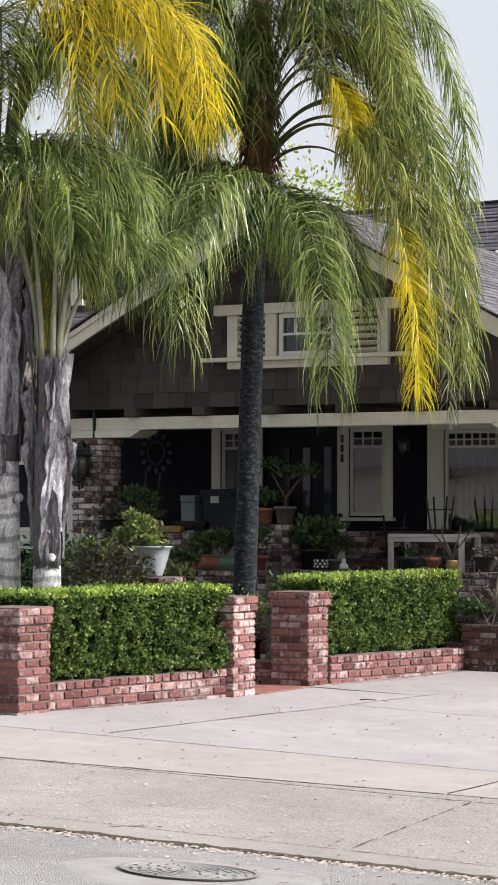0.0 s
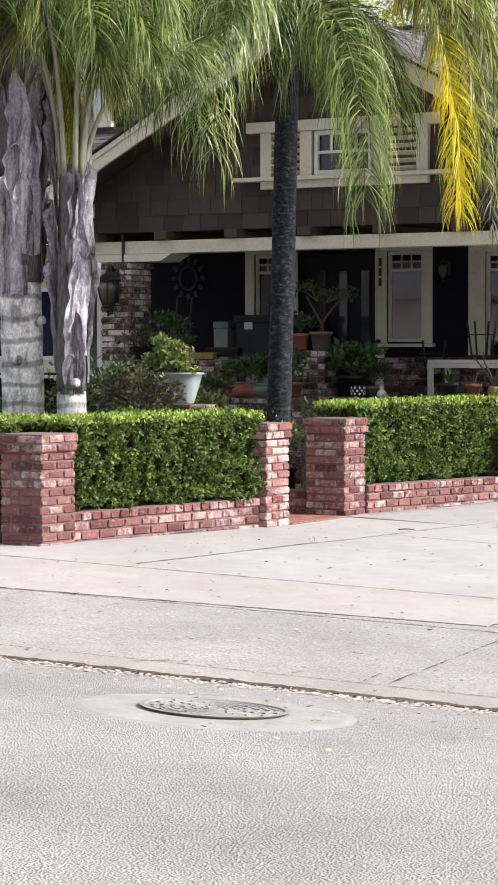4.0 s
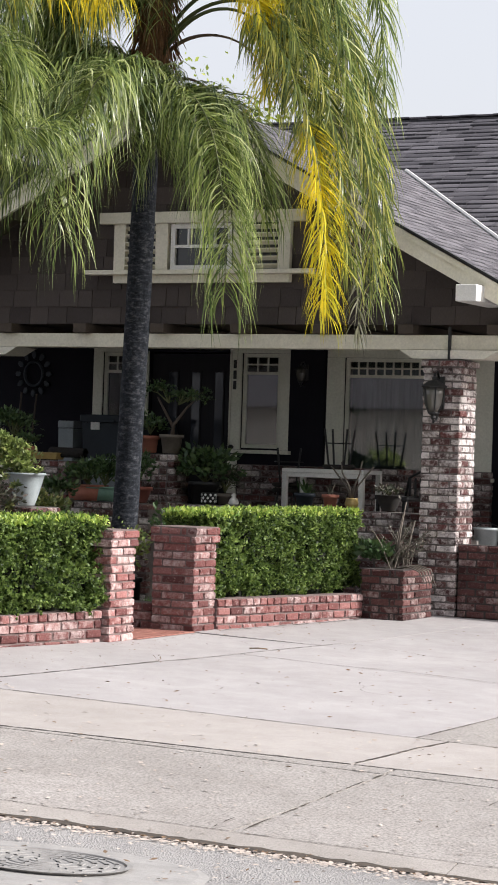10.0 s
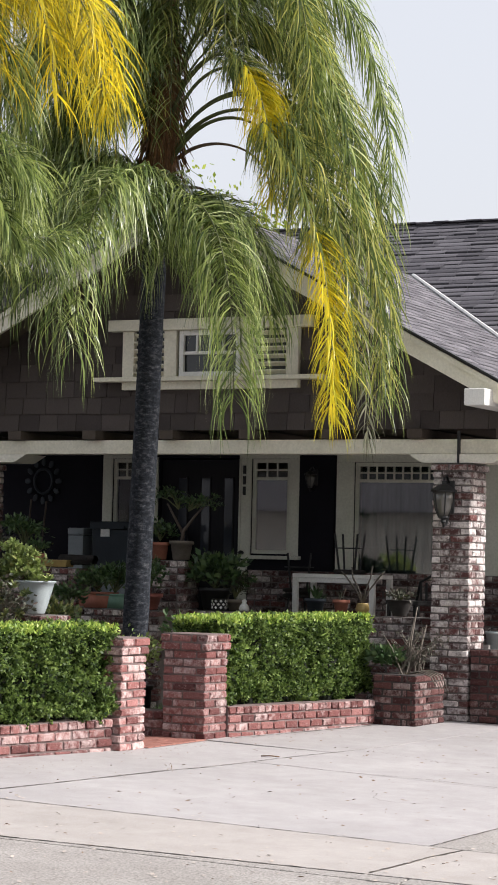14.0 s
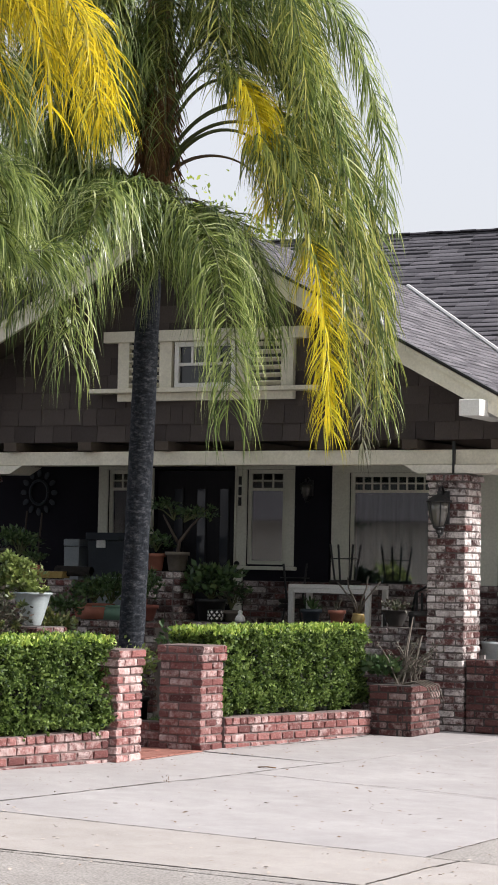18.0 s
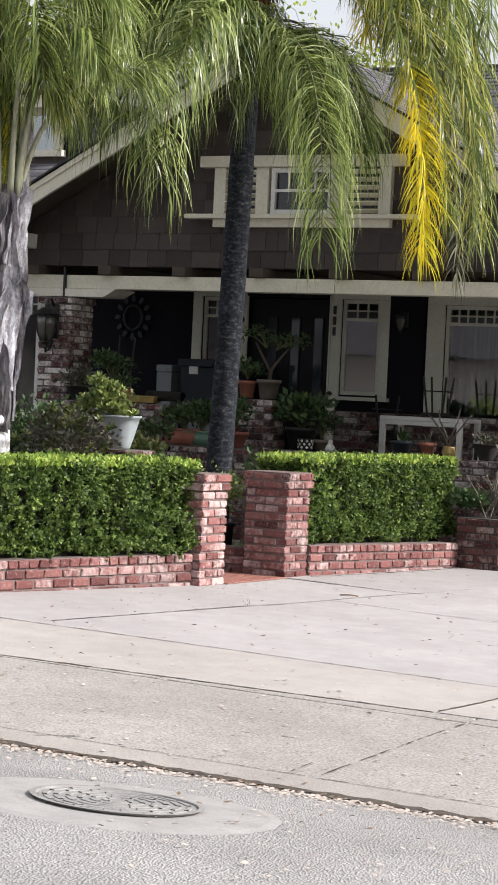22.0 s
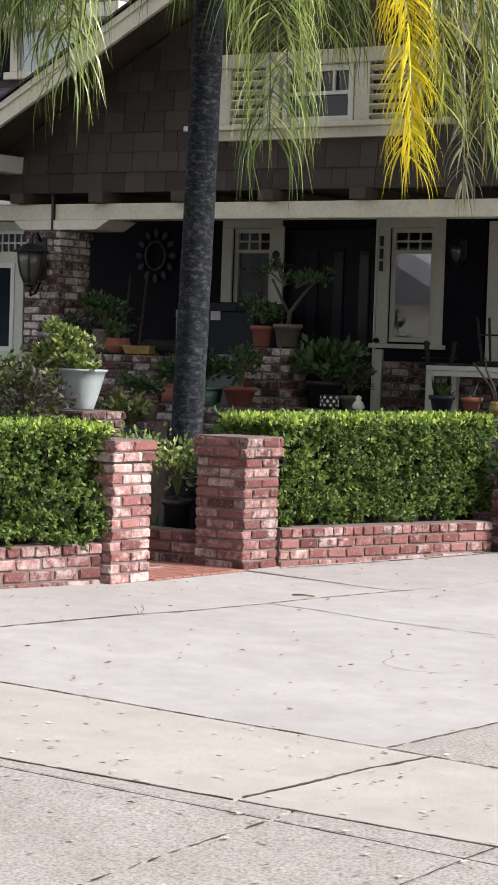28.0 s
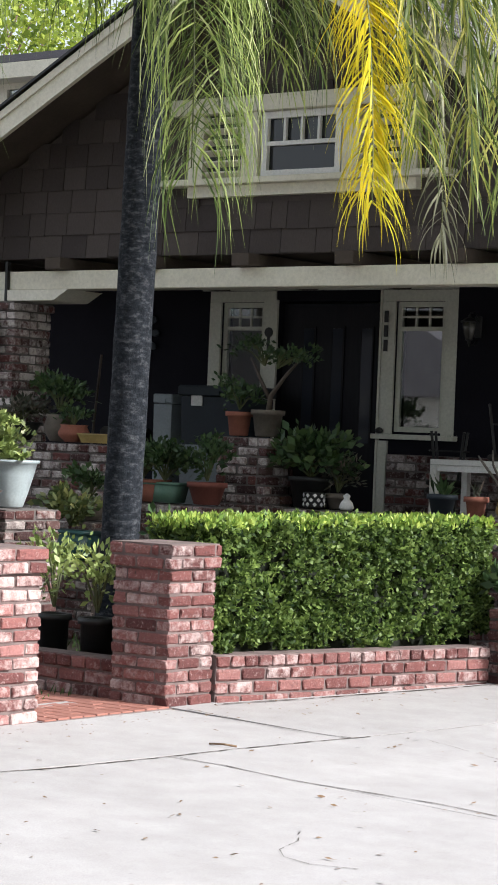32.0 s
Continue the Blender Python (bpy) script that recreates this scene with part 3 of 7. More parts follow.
hpart("gable_wall", prism(bmesh.new(), [(BX0 - 0.05, 2.975), (BX1 + 0.05, 2.975), (BX1 + 0.05, gz(BX1) + 0.08), (AX, AZ + 0.08), (BX0 - 0.05, gz(BX0) + 0.08)], BY + 0.06, BY + 0.16), M_SIDING, "dark brown gable wall")

# roofs: slabs with bargeboards
EAVE = 4.30
RY0, RY1 = 3.35, 11.75


def slope_slab(side, y0, y1, lo, hi, material, name, label):
    x1 = AX + side * EAVE
    z1 = AZ - PITCH * EAVE
    return hpart(name, prism(bmesh.new(), [(AX, AZ + lo), (x1, z1 + lo), (x1, z1 + hi), (AX, AZ + hi)], y0, y1), material, label)


for side in (-1, 1):
    slope_slab(side, RY0 + 0.02, RY1, 0.13, 0.22, M_SOFFIT, "roof_deck", "dark boarded roof underside")
    slope_slab(side, RY0 + 0.021, RY1, 0.2205, 0.2235, M_ROOF, "roof_underlay", "grey roofing felt under the shingles")
    slope_slab(side, RY0 - 0.03, RY0 + 0.015, -0.005, 0.20, M_CREAM, "bargeboard", "cream painted bargeboard")
    slope_slab(side, RY0 - 0.05, RY0 - 0.032, 0.14, 0.205, M_CREAM, "barge_moulding", "cream moulding strip")
    slope_slab(side, RY0 - 0.075, RY0 + 0.02, 0.222, 0.245, M_BLACK, "drip_edge", "black metal drip edge")
for bx, bz in ((-5.64, 3.165), (1.28, 3.15)):
    hpart("lookout", B(bx - 0.11, bx + 0.11, 3.10, BY + 0.1, bz, bz + 0.165, 0.006), M_WHITE, "white painted lookout block")

# main roof behind: a plane with its ridge along x
MR_Y0, MR_Z0, MR_P, MR_TOP = 5.6, 3.2, 0.50, 12.02


def main_z(y):
    return MR_Z0 + MR_P * (y - MR_Y0)


def roof_slab(x0, x1, y0, y1, th, name, label, material):
    bm = bmesh.new()
    v = [bm.verts.new(p) for p in ((x0, y0, main_z(y0)), (x1, y0, main_z(y0)), (x1, y1, main_z(y1)), (x0, y1, main_z(y1)))]
    w = [bm.verts.new(p.co - Vector((0, 0, th))) for p in v]
    bm.faces.new(v)
    bm.faces.new(w[::-1])
    for k in range(4):
        bm.faces.new((v[k], w[k], w[(k + 1) % 4], v[(k + 1) % 4]))
    bmesh.ops.recalc_face_normals(bm, faces=bm.faces)
    return hpart(name, bm, material, label)


roof_slab(-13.0, 8.0, MR_Y0, MR_TOP, 0.1, "main_roof", "grey asphalt shingle main roof", M_ROOF)
bm = bmesh.new()
v = [bm.verts.new(p) for p in ((-13, MR_TOP, main_z(MR_TOP)), (8, MR_TOP, main_z(MR_TOP)), (8, MR_TOP + 8, 3.0), (-13, MR_TOP + 8, 3.0))]
bm.faces.new(v)
hpart("rear_roof", bm, M_ROOF, "grey rear roof slope")
valley = []
for k in range(2):
    x = AX + 0.02 + 3.6 * k
    z = AZ + 0.235 - PITCH * (x - AX)
    valley.append(Vector((x + 0.02, MR_Y0 + (z - MR_Z0) / MR_P - 0.03, z + 0.01)))
hpart("valley_flashing", tube(bmesh.new(), valley, 0.028, 6), M_WHITE, "pale metal valley flashing")
hpart("eave_fascia", B(-13, AX - EAVE - 0.01, MR_Y0 - 0.04, MR_Y0 - 0.002, 3.0, 3.17), M_WHITE, "white painted eave fascia")
hpart("eave_soffit", B(-13, AX - EAVE - 0.01, MR_Y0, WY, 2.995, 3.03), M_SOFFIT)
hpart("eave_fascia", B(BX1 + 0.5, 8, MR_Y0 - 0.04, MR_Y0 - 0.002, 3.0, 3.15), M_CREAM, "cream painted eave fascia")


# wall of the house with openings
def wall_with_holes(x0, x1, z0, z1, y0, y1, holes, material, name, label):
    cuts_x = sorted({x0, x1, *[h[0] for h in holes], *[h[1] for h in holes]})
    cuts_z = sorted({z0, z1, *[h[2] for h in holes], *[h[3] for h in holes]})
    for a, b in zip(cuts_x, cuts_x[1:]):
        run = None
        for c, d in list(zip(cuts_z, cuts_z[1:])) + [(None, None)]:
            inside = c is None or any(h[0] <= (a + b) / 2 <= h[1] and h[2] <= (c + d) / 2 <= h[3] for h in holes)
            if not inside:
                run = (run[0], d) if run else (c, d)
            elif run:
                hpart(name, B(a, b, y0, y1, run[0], run[1]), material, label)
                run = None


DOOR = (-4.00, -2.90, FLOOR, 2.79)
SL_R = (-2.74, -2.24, 1.66, 2.78)
SL_L = (-4.64, -4.16, 1.66, 2.78)
PIC = (-1.41, 0.20, 1.42, 2.74)
LEFTW = [(-9.75, -8.45, 1.25, 2.78), (-8.05, -7.05, 1.25, 2.78)]
wall_with_holes(-13.0, 8.0, 0.0, 2.99, WY, WY + 0.16, [DOOR, SL_R, SL_L, PIC, *LEFTW], M_WALL_SHADED, "wall_section", "brown shingled front wall with porch shade in its colour")
hpart("side_wall", B(7.84, 8.0, WY + 0.165, 20, 0, 3.0), M_WALL_SHADED)
hpart("side_wall", B(-13.0, -12.84, WY + 0.165, 20, 0, 3.0), M_WALL_SHADED)
hpart("rear_wall", B(-13.0, 8.0, 20.005, 20.15, 0, 3.0), M_WALL_SHADED)
hpart("interior_partition", B(-12.8, 7.8, WY + 2.6, WY + 2.7, 0.1, 2.98), M_ROOM, "pale interior wall")
hpart("interior_floor", B(-12.8, 7.8, WY + 0.17, WY + 2.6, 0.66, 0.74), M_DARKWOOD, "dark interior floor")
hpart("interior_ceiling", B(-12.8, 7.8, WY + 0.17, WY + 2.6, 2.92, 2.98), M_ROOM, "pale interior ceiling")
hpart("porch_floor", B(BX0 + 0.95, BX1 - 0.66, 4.53, WY, 0.0, FLOOR), M_WALKWAY, "concrete porch floor")


def trim_frame(name, x0, x1, z0, z1, w, y0, y1, material, parent, bottom=True, label=""):
    bm = bmesh.new()
    box(bm, x0 - w, x0, y0, y1, z0 - (w if bottom else 0), z1 + w)
    box(bm, x1, x1 + w, y0, y1, z0 - (w if bottom else 0), z1 + w)
    box(bm, x0, x1, y0, y1, z1, z1 + w)
    if bottom:
        box(bm, x0, x1, y0, y1, z0 - w, z0)
    return part(name, bm, material, parent, label)


def lite_window(x0, x1, z0, z1, cols, rows, lite_h, material, label, side=0.12, curtain=True, sill=True, top_room=0.0, glass=None):
    """A window with a band of small panes over one large pane."""
    win = hpart("window", B(x0 - side, x1 + side, WY - 0.022, WY - 0.002, z1 + 0.002, z1 + 0.10 + top_room), material, label)
    for a, b in ((x0 - side, x0 - 0.002), (x1 + 0.002, x1 + side)):
        part("casing", B(a, b, WY - 0.024, WY - 0.002, z0 - 0.02, z1), material, win)
    if sill:
        part("window_sill", B(x0 - side - 0.04, x1 + side + 0.04, WY - 0.09, WY - 0.002, z0 - 0.065, z0 - 0.022, 0.004), material, win)
    f = 0.045
    trim_frame("sash", x0 + f, x1 - f, z0 + f, z1 - f, f, WY + 0.02, WY + 0.06, material, win)
    zt = z1 - f - lite_h * rows
    part("muntin", B(x0 + f, x1 - f, WY + 0.022, WY + 0.055, zt - 0.035, zt), material, win)
    for r in range(1, rows):
        part("muntin", B(x0 + f, x1 - f, WY + 0.025, WY + 0.05, zt + lite_h * r - 0.009, zt + lite_h * r + 0.009), material, win)
    step = (x1 - x0 - 2 * f) / cols
    for c in range(1, cols):
        part("muntin", B(x0 + f + step * c - 0.009, x0 + f + step * c + 0.009, WY + 0.026, WY + 0.049, zt, z1 - f), material, win)
    pane = part("pane", B(x0 + f, x1 - f, WY + 0.034, WY + 0.040, z0 + f, zt - 0.035), glass or M_GLASS, win, "clear reflecting pane")
    pane.visible_shadow = False
    for r in range(rows):
        for c in range(cols):
            p = part("pane", B(x0 + f + step * c + 0.009, x0 + f + step * (c + 1) - 0.009, WY + 0.035, WY + 0.039, zt + lite_h * r + 0.009, zt + lite_h * (r + 1) - 0.009), M_GLASS, win)
            p.visible_shadow = False
    if curtain:
        bm = bmesh.new()
        n = 40
        prev = None
        for k in range(n + 1):
            x = x0 + (x1 - x0) * k / n
            y = WY + 0.22 + 0.02 * math.sin(k * 1.7)
            cur = (bm.verts.new((x, y, z0 - 0.05)), bm.verts.new((x, y, z1)))
            if prev:
                bm.faces.new((prev[0], cur[0], cur[1], prev[1]))
            prev = cur
        part("curtain", bm, M_CURTAIN, win, "drawn curtain darkened for the dim window", True)
    return win


lite_window(*SL_R, 3, 2, 0.085, M_SAGE, "narrow sidelight window with six small panes", side=0.13, curtain=False, glass=M_COATED)
lite_window(*SL_L, 3, 2, 0.085, M_SAGE, "narrow sidelight window with six small panes", side=0.13, curtain=False)
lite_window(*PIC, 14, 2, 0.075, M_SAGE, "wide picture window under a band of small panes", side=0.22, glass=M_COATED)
for w in LEFTW:
    lite_window(*w, 10, 2, 0.10, M_WHITE, "white framed window under a band of small panes", side=0.14, curtain=False)

# the lower sash of the garden window, in its sage surround
gs = hpart("garden_window", B(-9.30, -7.30, WY - 0.10, WY - 0.032, 1.26, 1.305, 0.004), M_SAGE, "white sash in a sage painted surround")
trim_frame("surround", -9.11, -7.55, 1.43, 2.41, 0.125, WY - 0.062, WY - 0.040, M_SAGE, gs)
trim_frame("sash", -9.055, -7.605, 1.485, 2.355, 0.054, WY - 0.072, WY - 0.045, M_WHITE, gs)
part("pane", B(-9.055, -7.605, WY - 0.056, WY - 0.050, 1.485, 2.355), mat("dark_garden_glass", (0.006, 0.012, 0.020), 0.06, spec=0.2), gs, "dark window pane")
hpart("window_header_board", B(-10.6, -7.25, WY - 0.050, WY - 0.032, 2.80, 2.97), M_SAGE, "sage header board over the small panes")

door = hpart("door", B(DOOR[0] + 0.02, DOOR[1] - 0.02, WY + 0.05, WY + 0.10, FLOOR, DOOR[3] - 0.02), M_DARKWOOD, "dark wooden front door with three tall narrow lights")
for k in range(3):
    x = DOOR[0] + 0.24 + 0.31 * k
    trim_frame("light_frame", x + 0.015, x + 0.125, 1.55, 2.55, 0.018, WY + 0.036, WY + 0.052, M_DARKWOOD, door)
    part("door_light", B(x + 0.015, x + 0.125, WY + 0.040, WY + 0.0485, 1.55, 2.55), mat("dark_door_glass", (0.03, 0.035, 0.045), 0.08), door, "dark narrow glass light")
part("door_handle", lathe(bmesh.new(), [(0.001, -0.02), (0.032, -0.01), (0.036, 0.01), (0.02, 0.03), (0.001, 0.035)], 14, (DOOR[1] + 0.055, WY - 0.05, 1.66)), M_BLACK, door, "round black door bell")
hpart("door_casing", B(DOOR[0] - 0.12, DOOR[0] - 0.003, WY - 0.03, WY - 0.002, FLOOR, 2.80), M_SAGE, "sage painted door casing")
hpart("door_casing", B(DOOR[1] + 0.003, SL_R[0] - 0.135, WY - 0.03, WY - 0.002, FLOOR, 2.88), M_SAGE)
hpart("door_casing", B(SL_R[0] - 0.13, SL_R[0] - 0.04, WY - 0.028, WY - 0.002, FLOOR, 1.58), M_SAGE)
hpart("door_header", B(-4.86, -2.12, WY - 0.034, WY - 0.002, 2.885, 2.985), M_SAGE, "sage painted header board")
hpart("wall_panel", B(-2.11, -1.66, WY - 0.02, WY - 0.002, 1.45, 2.98), M_WALL_SHADED, "brown wall panel with porch shade in its colour")

# gable window group: louvre, window, louvre
SZ, HEAD = 3.556, 4.065
gw = hpart("gable_window", B(-3.50, -0.72, BY - 0.10, BY + 0.055, SZ - 0.048, SZ, 0.004), M_CREAM, "cream framed gable window between louvres")
part("apron_board", B(-3.18, -1.04, BY - 0.02, BY + 0.055, SZ - 0.135, SZ - 0.05), M_CREAM, gw)
part("window_header", B(-3.35, -0.87, BY - 0.06, BY + 0.055, HEAD + 0.002, HEAD + 0.125, 0.004), M_CREAM, gw)
for a, b in ((-3.18, -3.04), (-2.66, -2.51), (-1.71, -1.56), (-1.18, -1.04)):
    part("casing", B(a, b, BY - 0.02, BY + 0.055, SZ + 0.002, HEAD), M_CREAM, gw)
for a, b in ((-3.038, -2.662), (-1.558, -1.182)):
    part("louvre_back", B(a, b, BY + 0.045, BY + 0.055, SZ, HEAD), M_BLACK, gw)
    for k in range(6):
        z = SZ + 0.04 + 0.084 * k
        bm = box(bmesh.new(), a + 0.002, b - 0.002, -0.035, 0.035, -0.007, 0.007, Matrix.Translation((0, BY + 0.006, z)) @ pose(0, 0, 0, -28))
        part("louvre_slat", bm, M_CREAM, gw)
trim_frame("sash", -2.43, -1.79, SZ + 0.055, HEAD - 0.055, 0.052, BY, BY + 0.04, M_WHITE, gw)
part("meeting_rail", B(-2.43, -1.79, BY + 0.002, BY + 0.038, 3.80, 3.832), M_WHITE, gw)
for k in (1, 2, 3):
    x = -2.43 + 0.16 * k
    part("muntin", B(x - 0.010, x + 0.010, BY + 0.004, BY + 0.036, 3.833, HEAD - 0.055), M_WHITE, gw)
part("pane", B(-2.51, -1.71, BY + 0.042, BY + 0.048, SZ + 0.002, HEAD), mat("dark_window_glass", (0.02, 0.022, 0.025), 0.05), gw, "dark window pane")


# ---------------------------------------------------------------- leaves
def leaf_mesh(name, pos, axis, side, length, width, material, fold=0.25):
    """Many small folded leaves as one mesh; arrays of N."""
    n = len(pos)
    nrm = np.cross(axis, side)
    L, Wd = length[:, None], width[:, None]
    base = pos
    tip = pos + axis * L
    mid = pos + axis * L * 0.5 - nrm * Wd * fold
    a = pos + axis * L * 0.5 + side * Wd * 0.5
    b = pos + axis * L * 0.5 - side * Wd * 0.5
    v = np.stack([base, a, tip, b], 1).reshape(-1, 3)
    f = np.arange(4 * n).reshape(-1, 4)
    me = bpy.data.meshes.new(name)
    me.vertices.add(4 * n)
    me.vertices.foreach_set("co", v.ravel().astype(np.float32))
    me.loops.add(4 * n)
    me.loops.foreach_set("vertex_index", f.ravel().astype(np.int32))
    me.polygons.add(n)
    me.polygons.foreach_set("loop_start", (4 * np.arange(n)).astype(np.int32))
    me.update(calc_edges=True)
    me.materials.append(material)
    return me


def unit(v):
    return v / np.maximum(np.linalg.norm(v, axis=1, keepdims=True), 1e-9)


def leaf_cloud(name, pos, out, size, material, parent, rs, spread=0.9, label="", slim=0.55):
    """Leaves at pos that point along out, loosely."""
    n = len(pos)
    axis = unit(out + rs.normal(0, spread, (n, 3)))
    side = unit(np.cross(axis, rs.normal(0, 1, (n, 3))))
    ln = size * rs.uniform(0.7, 1.35, n)
    ob = new(name, leaf_mesh(name, pos, axis, side, ln, ln * slim, material))
    ob.parent = parent
    if label:
        ob["label"] = label
    return ob


def hedge(label, x0, x1, y0, y1, z0, z1, skew, count, seed):
    """A clipped hedge whose long side runs along y; skew shifts x along y."""
    rs = np.random.RandomState(seed)
    h = thing("hedge", label, "hedge", "clipped boxwood hedges", at=((x0 + x1) / 2, (y0 + y1) / 2, 0))
    c = np.array(h.location)
    lx, ly, lz = x1 - x0, y1 - y0, z1 - z0
    areas = np.array([ly * lz, lx * ly, lx * lz, lx * lz, ly * lz * 0.4])
    tuft = 20
    m = count // tuft
    which = rs.choice(5, m, p=areas / areas.sum())
    u, v = rs.uniform(0, 1, m), rs.uniform(0, 1, m)
    p = np.zeros((m, 3))
    o = np.zeros((m, 3))
    lo, hi = np.array([x0, y0, z0]), np.array([x1, y1, z1])
    for k, (fix, val, nrm) in enumerate(((0, x1, (1, 0, 0)), (2, z1, (0, 0, 1)), (1, y0, (0, -1, 0)), (1, y1, (0, 1, 0)), (0, x0, (-1, 0, 0)))):
        s = which == k
        a, b = [i for i in range(3) if i != fix]
        p[s, a] = lo[a] + u[s] * (hi - lo)[a]
        p[s, b] = lo[b] + v[s] * (hi - lo)[b]
        p[s, fix] = val
        o[s] = nrm
    # round the edges and make the clipped face uneven
    mid = (lo + hi) / 2
    q = (p - mid) / ((hi - lo) / 2)
    r = np.maximum((np.abs(q) ** 14).sum(1) ** (1 / 14), 1)
    p = mid + (p - mid) / r[:, None]
    bumpv = np.array([noise.noise(Vector(e) * 2.6) * 0.06 + noise.noise(Vector(e) * 8.0) * 0.105 for e in p])
    p[:, 2] += np.where(p[:, 2] < z0 + 0.12, 0.05 + 0.05 * np.sin(p[:, 1] * 9 + p[:, 0] * 9), 0)
    p += o * (bumpv + rs.uniform(-0.05, 0.0, m) - 0.045)[:, None]
    p[:, 0] += skew * (p[:, 1] - y0)
    o[:, 2] += 0.7
    # each sprig: pairs of leaves along a short twig
    twig = unit(unit(o) + rs.normal(0, 0.35, (m, 3)))
    along = np.tile(np.linspace(0.0, 0.085, tuft), (m, 1)) * rs.uniform(0.7, 1.2, (m, 1))
    pos = (p[:, None, :] + twig[:, None, :] * along[..., None]).reshape(-1, 3)
    out = np.repeat(twig, tuft, axis=0) * 0.7 + rs.normal(0, 0.8, (m * tuft, 3))
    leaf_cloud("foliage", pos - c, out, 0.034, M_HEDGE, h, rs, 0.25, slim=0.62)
    # sprigs that stick out of the top
    k = int(count * 0.09)
    s = np.stack([rs.uniform(x0, x1, k), rs.uniform(y0, y1, k), z1 + rs.uniform(-0.02, 0.045, k)], 1)
    s[:, 0] += skew * (s[:, 1] - y0)
    leaf_cloud("top_growth", s - c, np.tile((0, 0, 1.0), (k, 1)), 0.042, M_SPRIG, h, rs, 0.6, slim=0.5)
    # plain dark box added to fill the gaps between leaves with shade
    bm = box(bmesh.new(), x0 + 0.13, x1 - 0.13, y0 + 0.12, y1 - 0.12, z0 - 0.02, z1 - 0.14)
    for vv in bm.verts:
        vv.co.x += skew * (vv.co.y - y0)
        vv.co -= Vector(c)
    part("inner_growth", bm, M_HEDGE_CORE, h, "near-black box for the shaded hedge inside")
    for yy in np.arange(y0 + 0.2, y1, 0.45):
        xx = (x0 + x1) / 2 + skew * (yy - y0)
        part("stem", tube(bmesh.new(), [Vector((xx, yy, 0.0)) - Vector(c), Vector((xx, yy, z0 + 0.1)) - Vector(c)], 0.018, 6), M_HEDGE_CORE, h)
    return h


hedge("clipped boxwood hedge behind a low brick wall", -0.62, -0.08, 0.46, 3.30, 0.20, 1.01, 0.09, 70000, 3)
hedge("clipped boxwood hedge behind a low brick wall", -1.15, -0.54, -3.70, -1.35, 0.20, 0.975, 0.20, 76000, 4)
hedge("clipped boxwood hedge along the sidewalk", -4.6, -1.0, -3.95, -3.45, 0.20, 0.985, 0.0, 56000, 5)


# ---------------------------------------------------------------- palms
def frond_path(base, az, reach, rise, tip, n=30):
    """The arching midrib: out from base by reach, up by rise and over to the height tip."""
    h = Vector((math.cos(az), math.sin(az), 0))
    a = Vector(base)
    b = a + h * reach * 0.22 + Vector((0, 0, rise * 1.25))
    d = a + h * reach
    d.z = tip
    c = a + h * reach * 0.97 + Vector((0, 0, rise * 1.05))
    pts = []
    for k in range(n + 1):
        t = k / n
        u = 1 - t
        pts.append(a * u ** 3 + b * 3 * u * u * t + c * 3 * u * t * t + d * t ** 3)
    return pts


def leaflets(pts, start, count, leaf_len, rs, sag=1.0, width=0.0160, end=1.0):
    """Narrow leaflets along the midrib, each bending down under its weight."""
    pts = np.array([tuple(p) for p in pts])
    n = len(pts) - 1
    s = np.sort(rs.uniform(start, end, count))
    i = np.minimum((s * n).astype(int), n - 1)
    f = s * n - i
    pos = pts[i] * (1 - f[:, None]) + pts[i + 1] * f[:, None]
    d = unit(pts[i + 1] - pts[i])
    lat = unit(np.cross(d, np.array([0, 0, 1.0])) + 1e-6)
    up = unit(np.cross(lat, d))
    sgn = np.where(np.arange(count) % 2, -1.0, 1.0)
    a = rs.choice([-0.45, 0.05, 0.55], count) + rs.normal(0, 0.12, count)
    first = unit(d * rs.uniform(0.6, 0.85, count)[:, None] + lat * (sgn * np.cos(a))[:, None] + up * np.sin(a)[:, None])
    ln = leaf_len * (0.62 + 0.38 * np.sin(np.pi * np.clip(s * 0.9 + 0.05, 0, 1))) * rs.uniform(0.80, 1.12, count)
    segs = 6
    w0 = width * rs.uniform(0.7, 1.2, count)
    down = np.tile((0, 0, -1.0), (count, 1)) + d * 0.18 + rs.normal(0, 0.15, (count, 3)) + rs.normal(0, 0.06, 3)
    loose = sag * rs.uniform(0.8, 1.2, count)
    side = unit(np.cross(first, down + 1e-4))
    tw = rs.uniform(-0.5, 0.5, count)
    nrm = unit(np.cross(side, first))
    side = unit(side * np.cos(tw)[:, None] + nrm * np.sin(tw)[:, None])
    verts = []
    q = pos.copy()
    for k in range(segs + 1):
        t = k / segs
        wk = w0 * (0.6 + 0.9 * t if t < 0.35 else 0.915 * (1 - t) / 0.65 + 0.03)
        verts.append(q + side * wk[:, None] / 2)
        verts.append(q - side * wk[:, None] / 2)
        bend = np.clip(loose * (0.04 + 1.2 * t ** 1.15), 0, 1)[:, None]
        q = q + unit(first * (1 - bend) + down * bend) * (ln / segs)[:, None]
    v = np.stack(verts, 1)
    m = 2 * (segs + 1)
    faces = np.array([[2 * k, 2 * k + 2, 2 * k + 3, 2 * k + 1] for k in range(segs)])
    allf = (np.arange(count)[:, None, None] * m + faces[None]).reshape(-1, 4)
    return v.reshape(-1, 3), allf


